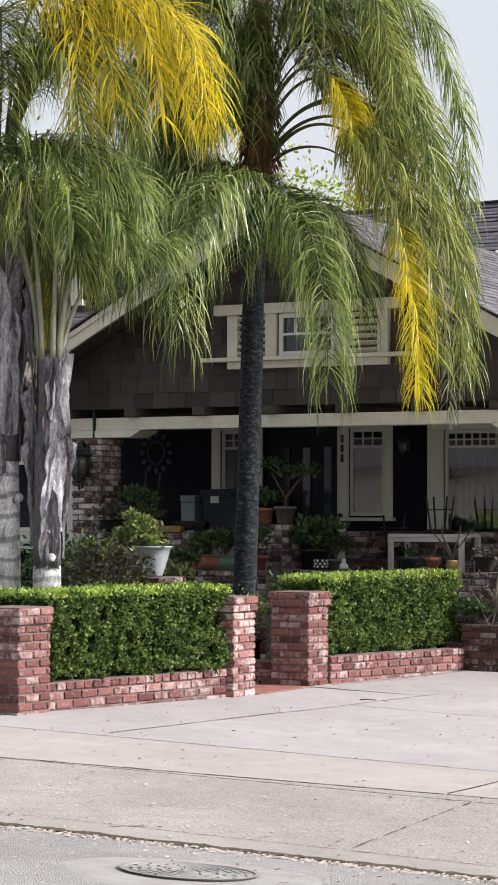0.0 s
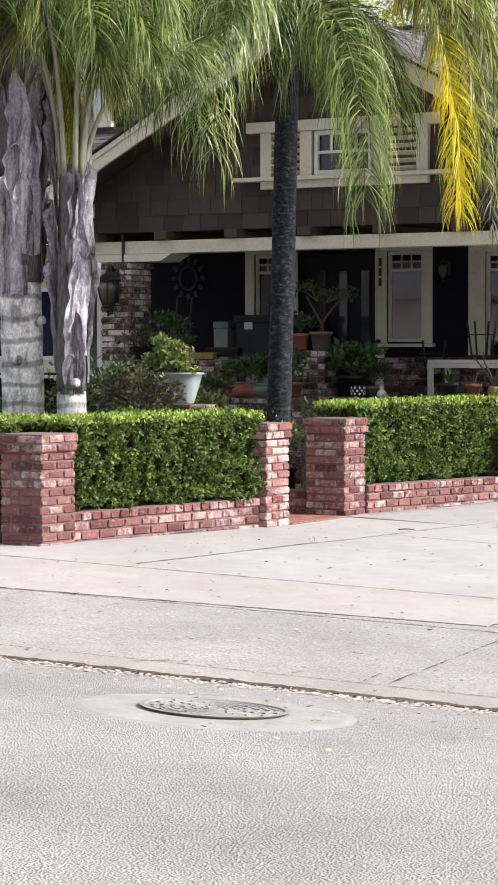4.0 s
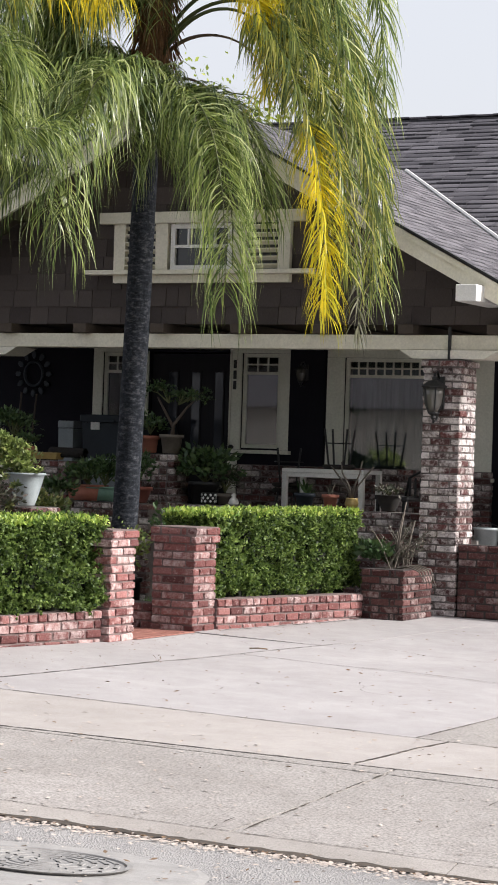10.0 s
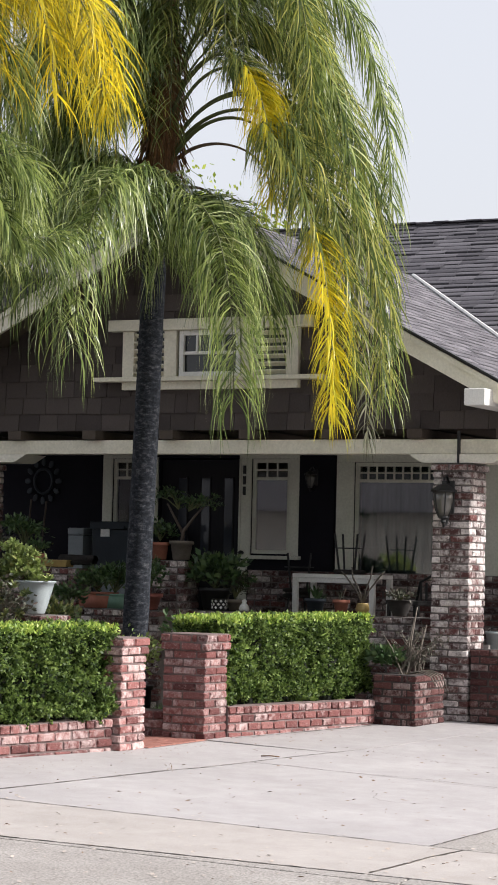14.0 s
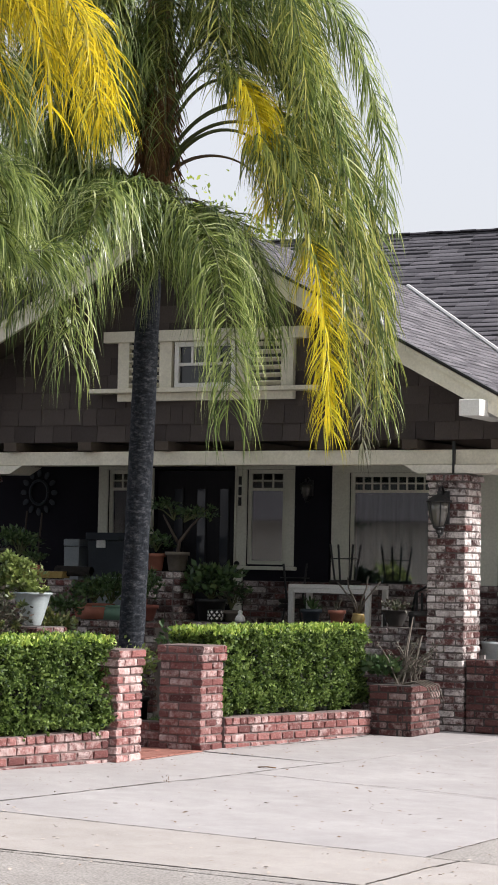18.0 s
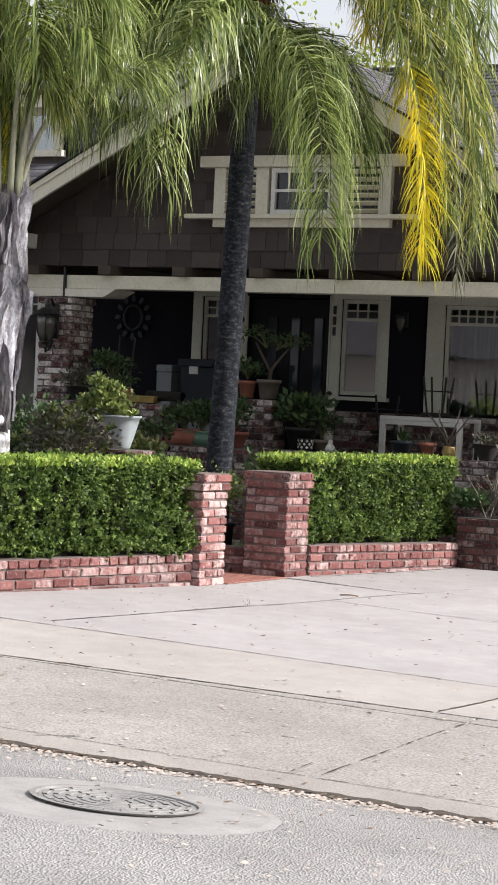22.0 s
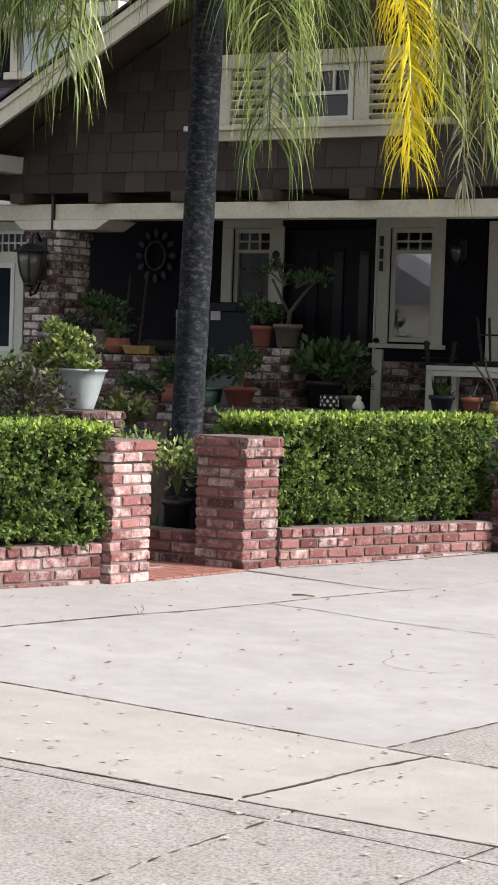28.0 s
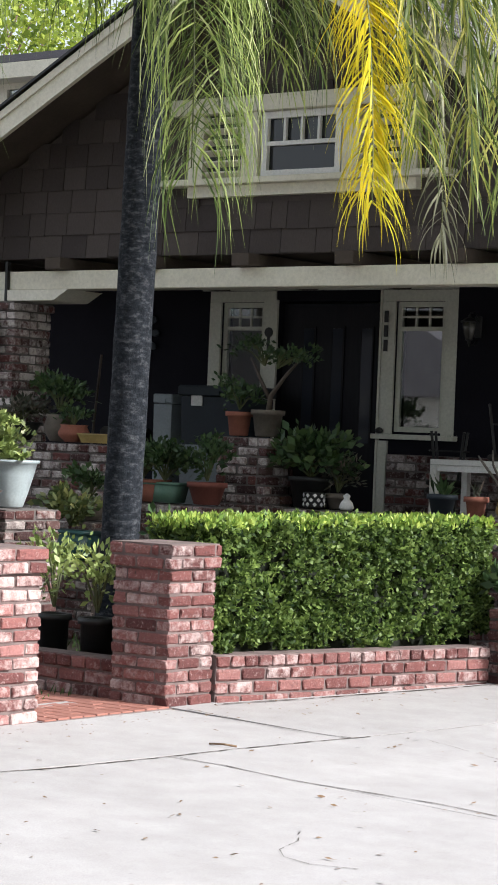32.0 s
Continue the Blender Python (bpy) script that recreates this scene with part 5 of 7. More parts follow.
low_wall = thing("low_wall", "low red brick garden wall capped with bricks on edge", "brick wall", "low brick garden walls")
brick_wall(low_wall, (0.02, 0.43), (0.38, 2.88), -0.10, 4, M_BRICK, M_MORTAR)
low_wall.matrix_basis = Matrix.Translation((0, 0.405, 0)) @ pose(0, 0, 0, -0.75) @ Matrix.Translation((0, -0.405, 0))
low_wall = thing("low_wall", "low red brick garden wall with a brick-on-edge cap", "brick wall", "low brick garden walls")
brick_wall(low_wall, (-0.50, -3.77), (-0.08, -1.465), -0.112, 4, M_BRICK, M_MORTAR)
low_wall = thing("low_wall", "low red brick wall along the sidewalk", "brick wall", "low brick garden walls")
brick_wall(low_wall, (-4.8, -4.16), (-0.935, -4.16), -0.09, 4, M_BRICK, M_MORTAR)
low_wall = thing("low_wall", "low dark red brick edging beside the garden path", "brick wall", "low brick garden walls")
brick_wall(low_wall, (-1.9, 0.06), (-0.44, 0.06), 0.0, 2, M_BRICK, M_MORTAR)

planter = thing("planter_box", "dark red brick planter box at the porch corner", "planter")
brick_pier(planter, 0.34, 0.80, 2.90, 3.66, 0.0, 7, M_BRICK_SHADED, M_MORTAR_DK, cap=0, faces="sew")
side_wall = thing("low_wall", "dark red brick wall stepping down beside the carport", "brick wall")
brick_wall(side_wall, (0.96, 3.93), (1.72, 3.91), 0.0, 9, M_BRICK_SHADED, M_MORTAR_DK)
brick_wall(side_wall, (1.725, 3.91), (3.2, 3.88), 0.0, 7, M_BRICK_SHADED, M_MORTAR_DK)

porch_column = thing("porch_column", "brick porch column of dark and whitewashed bricks", "column", "brick porch columns")
brick_pier(porch_column, 0.53, 0.95, 3.90, 4.37, 0.0, 36, M_CLINK, M_MORTAR_OLD, cap=1, faces="sewn", h=0.0727)
porch_column = thing("porch_column", "dark brick porch column with a lantern", "column", "brick porch columns")
brick_pier(porch_column, -5.39, -4.95, 3.90, 4.37, 0.0, 36, M_CLINK, M_MORTAR_OLD, cap=1, faces="sewn", h=0.0727)
porch_wall = thing("porch_wall", "dark brick porch parapet with pale bricks", "brick wall")
brick_wall(porch_wall, (-2.45, 4.24), (0.525, 4.24), 0.0, 13, M_CLINK_MID, M_MORTAR_OLD, depth=0.28)
stair_pier = thing("stair_pier", "old brick pier at the head of the porch steps", "brick pier")
brick_pier(stair_pier, -2.96, -2.46, 4.16, 4.52, 0.0, 21, M_CLINK_MID, M_MORTAR_OLD, faces="sewn", h=0.0745)
ledge = thing("brick_ledge", "old brick ledge holding flower pots", "brick wall", "stepped brick ledges")
brick_wall(ledge, (-3.49, 3.40), (-2.35, 3.40), 0.0, 13, M_CLINK_MID, M_MORTAR_OLD, depth=0.34)
ledge = thing("brick_ledge", "higher old brick ledge beside the porch steps", "brick wall", "stepped brick ledges")
brick_wall(ledge, (-4.94, 3.62), (-3.50, 3.62), 0.0, 19, M_CLINK_MID, M_MORTAR_OLD, depth=0.34)
ledge = thing("brick_ledge", "low old brick ledge under a stone pot", "brick wall", "stepped brick ledges")
brick_wall(ledge, (-4.30, 2.80), (-3.02, 2.80), 0.0, 11, M_CLINK_MID, M_MORTAR_OLD, depth=0.34)
pedestal = thing("brick_pedestal", "square brick pedestal under a white pot", "brick pier")
brick_pier(pedestal, -3.05, -2.50, 1.29, 1.85, 0.0, 14, M_CLINK_SHADE, M_MORTAR_OLD, faces="sewn")
wainscot = thing("brick_wainscot", "dark brick wainscot under the porch windows", "brick wall")
brick_wall(wainscot, (-2.73, 6.22), (0.45, 6.22), 0.76, 10, M_CLINK_MID, M_MORTAR_OLD, rowlock=False, depth=0.10)
cheek = thing("brick_cheek", "dark brick stair cheek under the red handrail", "brick wall")
brick_wall(cheek, (0.80, 6.02), (2.6, 6.02), 0.0, 21, M_CLINK_MID, M_MORTAR_OLD, depth=0.2)

# garden path of brick tiles
path = thing("garden_path", "red brick paved path through the gate", "path", kind="structure")
part("bed", B(-1.9, 0.02, -1.05, 0.05, -0.06, 0.004), M_MORTAR, path)
tile_me = [mesh_of(B(-0.098, 0.098, -0.047, 0.047, -0.02, 0.0, 0.004), "paver", M_TILE) for _ in range(1)]
for i in range(10):
    row = -1.02 + 0.105 * i
    for j in range(10):
        ob = bpy.data.objects.new("paver", tile_me[0])
        scene.collection.objects.link(ob)
        ob.parent = path
        half = i % 2 and j == 0
        x = -0.035 if half else -0.085 - 0.205 * j + (0.1025 if i % 2 else 0)
        ob.matrix_basis = pose(x, row + 0.05, 0.012 + rng.uniform(-0.002, 0.002), 0, 0, rng.uniform(-0.6, 0.6)) @ Matrix.Diagonal((0.48 if half else 1, 1, 1, 1))

# ---------------------------------------------------------------- wood shingles on the gable
shingle_cache = {}


def shingle(width):
    w = round(width / 0.03) * 0.03
    if w not in shingle_cache:
        bm = bmesh.new()
        prof = [(0.0, 0.0), (-0.022, 0.0), (-0.006, 0.21), (0.0, 0.21)]
        a = [bm.verts.new((-w / 2 + 0.003, y, z)) for y, z in prof]
        b = [bm.verts.new((w / 2 - 0.003, y, z)) for y, z in prof]
        bm.faces.new(a)
        bm.faces.new(b[::-1])
        for q in range(4):
            bm.faces.new((a[q], b[q], b[(q + 1) % 4], a[(q + 1) % 4]))
        bmesh.ops.recalc_face_normals(bm, faces=bm.faces)
        shingle_cache[w] = mesh_of(bm, "shingle", M_SIDING)
    return shingle_cache[w], w


siding = thing("gable_siding", "dark brown wooden shingle siding in rows", "siding", kind="structure")
z = 2.978
row = 0
while z < AZ:
    half = min(max((AZ - z - 0.08) / PITCH, 0.1), 4.0)
    x = max(AX - half, BX0 - 0.05) - rng.uniform(0, 0.2)
    end = min(AX + half, BX1 + 0.05)
    while x < end:
        me, w = shingle(rng.uniform(0.15, 0.36))
        c = x + w / 2
        zz = z + rng.uniform(-0.004, 0.004)
        if not (-3.10 < c < -1.12 and SZ - 0.27 < z < HEAD):
            ob = bpy.data.objects.new("shingle", me)
            scene.collection.objects.link(ob)
            ob.parent = siding
            ob.matrix_basis = pose(c, BY + 0.058 - 0.002 * (row % 2), zz)
        x += w
    z += 0.186
    row += 1


# ---------------------------------------------------------------- roof shingles, joined rows of tabs
def tabs(name, u0, u1, v0, v1, place, keep, label, expo=0.14, tab=0.30, thick=(0.016, 0.024, 0.034)):
    """Tabs over a roof plane: u along the eave, v up the slope; place(u, v, h) gives the point."""
    verts, faces, dark = [], [], []
    v, r = v0, 0
    while v < v1:
        u = u0 - (r % 3) * 0.1
        while u < u1:
            w = tab * rng.choice((0.5, 0.8, 1.0, 1.2))
            if u < u0:
                w, u = max(w + u - u0, 0.05), u0
            if keep(u + w / 2, v):
                h = rng.choice(thick)
                i = len(verts)
                for uu, vv, hh in ((u + 0.004, v, 0.002), (u + w - 0.004, v, 0.002), (u + w - 0.004, v, h), (u + 0.004, v, h), (u + w - 0.004, v + expo + 0.03, 0.004), (u + 0.004, v + expo + 0.03, 0.004)):
                    verts.append(place(uu, vv, hh))
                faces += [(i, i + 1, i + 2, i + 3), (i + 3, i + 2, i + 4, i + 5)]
                # front face takes the painted shadow line, top face the plain shingle
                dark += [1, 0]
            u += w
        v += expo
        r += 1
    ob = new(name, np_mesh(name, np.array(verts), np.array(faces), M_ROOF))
    ob.data.materials.append(M_TAB_SHADOW)
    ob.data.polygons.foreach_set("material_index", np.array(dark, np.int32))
    ob.parent = house
    return tagged(ob, label, kind="stuff")


cs = math.sqrt(1 + PITCH * PITCH)
tabs("roof_shingles", RY0 - 0.07, RY1, 0.0, EAVE * cs, lambda u, v, h: (AX + EAVE - v / cs, u, AZ + 0.222 - PITCH * (EAVE - v / cs) + h),
     lambda u, v: AZ + 0.24 - PITCH * (EAVE - v / cs) > main_z(u) - 0.30, "grey asphalt shingles in thin rows on the gable roof", thick=(0.009, 0.012, 0.016))
ms = math.sqrt(1 + MR_P * MR_P)
tabs("roof_shingles", -7.4, 4.5, 0.0, (MR_TOP - MR_Y0) * ms, lambda u, v, h: (u, MR_Y0 + v / ms, main_z(MR_Y0 + v / ms) + h),
     lambda u, v: main_z(MR_Y0 + v / ms) > AZ + 0.10 - PITCH * abs(u - AX), "grey asphalt shingles in thin rows on the main roof", expo=0.16, tab=0.42, thick=(0.012, 0.018, 0.024, 0.032))
tabs("roof_shingles", -12.9, -7.0, 0.0, 3.3, lambda u, v, h: (u, MR_Y0 + v / ms, main_z(MR_Y0 + v / ms) + h), lambda u, v: True, "grey asphalt shingles in thin rows beside the gable", thick=(0.010, 0.014, 0.018))
ridge = bmesh.new()
for k in range(56):
    x = -9 + 0.25 * k
    box(ridge, x, x + 0.24, -0.13, 0.13, 0.0, 0.02, Matrix.Translation((0, MR_TOP, main_z(MR_TOP) - 0.01 + 0.006 * (k % 2))))
tagged(part("ridge_capping", ridge, M_ROOF, house, "grey ridge cap shingles"), kind="stuff")


# ---------------------------------------------------------------- street things
MX, MY = 4.30, -9.50
mh = thing("manhole", "round ribbed iron manhole cover in a concrete collar", "manhole cover", at=(MX, MY, 0))


def settle(bm):
    """Lays a flat shape on the curved street."""
    for v in bm.verts:
        v.co.z += ground_z(MX + v.co.x, MY + v.co.y) - 0.004
    return bm


part("collar", settle(lathe(bmesh.new(), [(0.36, 0.004), (0.50, 0.005), (0.64, 0.004), (0.685, -0.002)], 48)), M_COLLAR, mh, "pale round concrete collar")
part("rim", settle(lathe(bmesh.new(), [(0.345, 0.006), (0.365, 0.018), (0.34, 0.018), (0.335, 0.010)], 48)), M_IRON, mh, "iron rim")
cover = part("cover", settle(lathe(bmesh.new(), [(0.001, 0.011), (0.16, 0.011), (0.33, 0.011), (0.33, 0.003)], 48)), M_IRON, mh, "worn iron cover")
for ring, r in enumerate((0.055, 0.105, 0.155, 0.205, 0.255, 0.30)):
    n = 4 + 2 * ring
    for k in range(n):
        a0 = 2 * math.pi * (k + 0.12) / n + ring * 0.4
        a1 = a0 + 2 * math.pi * 0.76 / n
        bm = bmesh.new()
        rows = []
        for i in range(7):
            a = a0 + (a1 - a0) * i / 6
            rows.append([bm.verts.new(((r + dr) * math.cos(a), (r + dr) * math.sin(a), z)) for dr, z in ((-0.013, 0.009), (-0.009, 0.015), (0.009, 0.015), (0.013, 0.009))])
        for p, q in zip(rows, rows[1:]):
            for i in range(3):
                bm.faces.new((p[i], q[i], q[i + 1], p[i + 1]))
        part("rib", settle(bm), M_IRON, cover)


# ---------------------------------------------------------------- potted plants
def pot_round(r0, r1, h, rim=0.02):
    return lathe(bmesh.new(), [(r0 * 0.9, 0), (r0, 0.006), (r1 - 0.006, h - 0.04), (r1 + rim * 0.6, h - 0.038), (r1 + rim * 0.6, h), (r1 - 0.02, h), (r1 - 0.025, h - 0.05)], 24)


def pot_belly(r, h):
    return lathe(bmesh.new(), [(r * 0.55, 0), (r * 0.62, 0.01), (r * 0.95, h * 0.35), (r, h * 0.55), (r * 0.82, h * 0.88), (r * 0.88, h), (r * 0.78, h), (r * 0.75, h * 0.9)], 24)


def pot_flare(r, h):
    return lathe(bmesh.new(), [(r * 0.45, 0), (r * 0.5, 0.01), (r * 0.66, h * 0.3), (r * 0.86, h * 0.7), (r * 0.96, h * 0.92), (r * 1.06, h * 0.95), (r * 1.06, h), (r * 0.92, h), (r * 0.9, h * 0.9)], 28)


def trough(l, w, h):
    bm = bmesh.new()
    box(bm, -l / 2, l / 2, -w / 2, w / 2, h * 0.86, h)
    r = bmesh.ops.create_cube(bm, size=1)
    for v in r["verts"]:
        k = 0.40 if v.co.z < 0 else 0.475
        v.co = Vector((v.co.x * 2 * k * l, v.co.y * 2 * k * w, h * 0.86 * (v.co.z + 0.5)))
    return bm


def bush(parent, rs, c, rad, count, size, material, stems=7, slim=0.55, name="foliage"):
    """Branching stems with clumps of leaves at their ends."""
    tips = []
    for k in range(stems):
        a = k * 2.4 + rs.uniform(-0.4, 0.4)
        r = rad[0] * math.sqrt((k + 0.6) / stems) * 0.85
        tip = Vector((c[0] + r * math.cos(a), c[1] + r * math.sin(a), c[2] + rad[2] * rs.uniform(-0.2, 0.8)))
        base = Vector((c[0] * 0.3, c[1] * 0.3, c[2] - rad[2]))
        part("stem", tube(bmesh.new(), [base, base.lerp(tip, 0.55) + Vector((0, 0, 0.03)), tip], [0.009, 0.007, 0.004], 5), M_RACHIS, parent)
        tips.append(tuple(tip))
    t = np.array(tips)
    i = rs.randint(0, len(t), count)
    p = t[i] + rs.normal(0, 0.30, (count, 3)) * np.array(rad)
    out = p - np.array(c) + np.array([0, 0, 0.1])
    return leaf_cloud(name, p, unit(out), size, material, parent, rs, 0.6, slim=slim)


def rosettes(parent, rs, centres, size, material):
    """Fleshy leaves set in rings round each centre."""
    P, A = [], []
    for c in centres:
        tilt = unit(np.array([rs.normal(0, 0.5, 3) + np.array([0.15, -0.3, 0.8])]))[0]
        for ring, (n, up) in enumerate(((10, 0.15), (8, 0.55), (5, 1.1))):
            for k in range(n):
                a = 2 * math.pi * k / n + ring * 0.4
                u = np.cross(tilt, (0.3, 0.9, 0.2))
                u /= np.linalg.norm(u)
                w = np.cross(tilt, u)
                P.append(np.array(c))
                A.append(math.cos(a) * u + math.sin(a) * w + up * tilt)
    P, A = np.array(P), unit(np.array(A))
    side = unit(np.cross(A, rs.normal(0, 1, A.shape)))
    n = len(P)
    ob = new("rosette_growth", leaf_mesh("rosette_growth", P, A, side, np.full(n, size) * rs.uniform(0.8, 1.2, n), np.full(n, size * 0.42), material, 0.4))
    ob.parent = parent
    return tagged(ob, kind="stuff")


def spikes(parent, rs, c, n, length, width, material):
    axis = unit(rs.normal(0, 0.55, (n, 3)) + np.array([0, 0, 1.0]))
    side = unit(np.cross(axis, rs.normal(0, 1, (n, 3))))
    ob = new("spiky_growth", leaf_mesh("spiky_growth", np.tile(c, (n, 1)) + rs.normal(0, 0.02, (n, 3)), axis, side, length * rs.uniform(0.6, 1.1, n), np.full(n, width), material, 0.5))
    ob.parent = parent
    return ob


seed_count = 100


def potted(label, at, pot_bm, pot_mat, top, soil_r, grow, pot_label=""):
    global seed_count
    seed_count += 1
    p = thing("potted_plant", label, "potted plant", "potted plants by the porch", at=at)
    part("pot", pot_bm, pot_mat, p, pot_label, True)
    part("soil", lathe(bmesh.new(), [(0.001, top - 0.03), (soil_r, top - 0.03), (soil_r, top - 0.05)], 16), M_SOIL, p)
    grow(p, np.random.RandomState(seed_count))
    return p


LZ, HZ, PZ = 1.032, 1.462, 1.030  # tops of ledge, high ledge and parapet
potted("leafy green bush in a terracotta window box", (-3.20, 3.56, LZ), trough(0.42, 0.20, 0.17), M_TERRA, 0.17, 0.08,
       lambda p, rs: bush(p, rs, (0, 0, 0.30), (0.24, 0.13, 0.12), 600, 0.055, M_SHRUB, 9))
potted("leafy plants in a green plastic trough", (-2.98, 3.56, LZ), trough(0.36, 0.19, 0.155), M_POTGREEN, 0.155, 0.08,
       lambda p, rs: bush(p, rs, (0, 0, 0.30), (0.22, 0.13, 0.13), 600, 0.055, M_SHRUB, 9), "faded green plastic trough")
potted("spindly plant in a terracotta pot", (-2.58, 3.58, LZ), pot_round(0.10, 0.145, 0.17), M_TERRA_DK, 0.17, 0.12,
       lambda p, rs: bush(p, rs, (0, 0, 0.33), (0.17, 0.14, 0.15), 360, 0.055, M_SHRUB, 7))
potted("potted branching jade tree with thick stems", (-2.60, 4.34, 1.567), pot_round(0.095, 0.125, 0.21), M_POTSTONE, 0.21, 0.10, lambda p, rs: (
    part("branch", tube(bmesh.new(), [(0, 0, 0.15), (0.02, 0, 0.32), (0.16, 0.02, 0.50), (0.26, 0.03, 0.60)], [0.024, 0.020, 0.014, 0.009], 8), M_SOFFIT, p, "thick grey-brown branch", True),
    part("branch", tube(bmesh.new(), [(0.01, 0, 0.30), (-0.09, 0, 0.46), (-0.20, 0.02, 0.62)], [0.018, 0.014, 0.009], 8), M_SOFFIT, p, "", True),
    bush(p, rs, (0.24, 0.02, 0.62), (0.19, 0.13, 0.08), 210, 0.045, M_SHRUB, 6),
    bush(p, rs, (-0.17, 0.02, 0.66), (0.19, 0.13, 0.10), 220, 0.045, M_SHRUB, 6)))
potted("small plant in a bright red pot", (-2.85, 4.30, 1.567), pot_round(0.075, 0.10, 0.19), M_TERRA, 0.19, 0.08,
       lambda p, rs: bush(p, rs, (0, 0, 0.33), (0.15, 0.12, 0.12), 240, 0.05, M_SHRUB, 5), "bright red clay pot")
potted("broad-leaved plant in a large black pot", (-2.20, 4.40, PZ), pot_round(0.13, 0.17, 0.24), M_POTBLACK, 0.24, 0.15,
       lambda p, rs: bush(p, rs, (0, 0, 0.38), (0.30, 0.22, 0.15), 620, 0.085, M_SHRUB, 9))
potted("grey feathery plant beside the black pot", (-1.99, 4.46, PZ), pot_round(0.06, 0.085, 0.12), M_POTSTONE, 0.12, 0.06,
       lambda p, rs: bush(p, rs, (0.02, 0, 0.25), (0.13, 0.12, 0.12), 300, 0.06, M_BRONZE, 6, 0.25))
potted("spiky aloe in a dark teal pot", (-0.98, 4.38, PZ), pot_round(0.075, 0.105, 0.16), M_NAVYBIN, 0.18, 0.10,
       lambda p, rs: spikes(p, rs, (0, 0, 0.15), 26, 0.17, 0.03, M_SHRUB))
potted("spiky plant in a terracotta pot on the parapet", (-0.66, 4.34, PZ), pot_round(0.06, 0.082, 0.155), M_TERRA, 0.17, 0.085,
       lambda p, rs: spikes(p, rs, (0, 0, 0.14), 14, 0.12, 0.02, M_BRONZE))
potted("pale branching pencil plant in an ochre pot", (-0.42, 4.36, PZ), pot_belly(0.075, 0.125), M_OCHRE, 0.125, 0.055, lambda p, rs: [
    part("branch", tube(bmesh.new(), [(0, 0, 0.12), (0.06 * s, 0, 0.26), (0.16 * s, 0.02 * s, 0.36 + 0.05 * abs(s)), (0.20 * s, 0.02, 0.56 - 0.08 * abs(s))], [0.012, 0.010, 0.009, 0.006], 6), M_POTSTONE, p, "pale bare branch", True) for s in (-1.3, -0.7, 0.5, 1.2)], "round ochre glazed pot")
potted("low plant in a wide grey stone urn", (0.00, 4.38, PZ), pot_flare(0.145, 0.17), M_CLOTH, 0.17, 0.11,
       lambda p, rs: bush(p, rs, (0, 0, 0.21), (0.13, 0.12, 0.05), 120, 0.045, M_BRONZE, 6), "dark weathered stone urn")
potted("yellow-green succulent mound in a white glazed pot", (-2.76, 1.60, 1.002), pot_flare(0.19, 0.33), M_POTWHITE, 0.33, 0.15, lambda p, rs: (
    bush(p, rs, (-0.16, 0, 0.40), (0.24, 0.20, 0.14), 420, 0.05, M_SUCC, 11),
    rosettes(p, rs, [(c[0] + rs.normal(0, 0.06), c[1] + rs.normal(0, 0.06), c[2] + rs.normal(0, 0.05)) for c in ((-0.22, -0.05, 0.60), (-0.08, -0.08, 0.56), (-0.30, -0.05, 0.46), (-0.12, -0.14, 0.46), (-0.36, 0.0, 0.36), (0.02, -0.1, 0.42)) for _ in range(16)], 0.075, M_ROSETTE)), "tall white glazed pot")
potted("bronze bushy succulent spreading before the white pot", (-2.85, 0.98, 0.0), pot_round(0.18, 0.24, 0.45), M_POTSTONE, 0.45, 0.2, lambda p, rs: (
    bush(p, rs, (-0.1, 0, 1.02), (0.40, 0.28, 0.28), 1400, 0.055, M_BRONZE, 14),
    rosettes(p, rs, [(-0.1 + rs.normal(0, 0.25), -0.15 + rs.normal(0, 0.1), 1.12 + rs.normal(0, 0.14)) for _ in range(26)], 0.07, M_SUCC)))
potted("green leafy shrub in a dark pot", (-3.72, 1.40, 0.0), pot_round(0.18, 0.24, 0.5), M_POTTEAL, 0.5, 0.2,
       lambda p, rs: bush(p, rs, (0, 0, 1.05), (0.45, 0.32, 0.34), 1100, 0.07, M_SHRUB, 12))
potted("yellow-green succulent in a dark teal trough", (-3.10, 2.62, 0.60), trough(0.44, 0.26, 0.22), M_POTTEAL, 0.22, 0.1, lambda p, rs: (
    bush(p, rs, (0, 0, 0.36), (0.20, 0.16, 0.10), 300, 0.07, M_SUCC, 7),
    rosettes(p, rs, [(rs.normal(0, 0.14), rs.normal(0, 0.08), 0.36 + rs.normal(0, 0.06)) for _ in range(8)], 0.08, M_SUCC)))
potted("trailing plant in a square stone planter", (-3.22, 2.98, 0.889), trough(0.26, 0.24, 0.17), M_POTSTONE, 0.17, 0.09,
       lambda p, rs: bush(p, rs, (0, 0, 0.26), (0.17, 0.13, 0.09), 300, 0.06, M_SHRUB, 6))
potted("round leafy plant in an orange terracotta bowl", (-4.10, 3.75, HZ), pot_belly(0.13, 0.14), M_TERRA, 0.13, 0.10,
       lambda p, rs: bush(p, rs, (0, 0, 0.20), (0.12, 0.1, 0.06), 120, 0.05, M_SHRUB, 5))
potted("fern-like plant in a grey stone bowl", (-4.34, 3.84, HZ), pot_belly(0.13, 0.22), M_POTSTONE, 0.20, 0.10,
       lambda p, rs: bush(p, rs, (0, 0, 0.37), (0.20, 0.16, 0.13), 480, 0.055, M_SHRUB, 10))
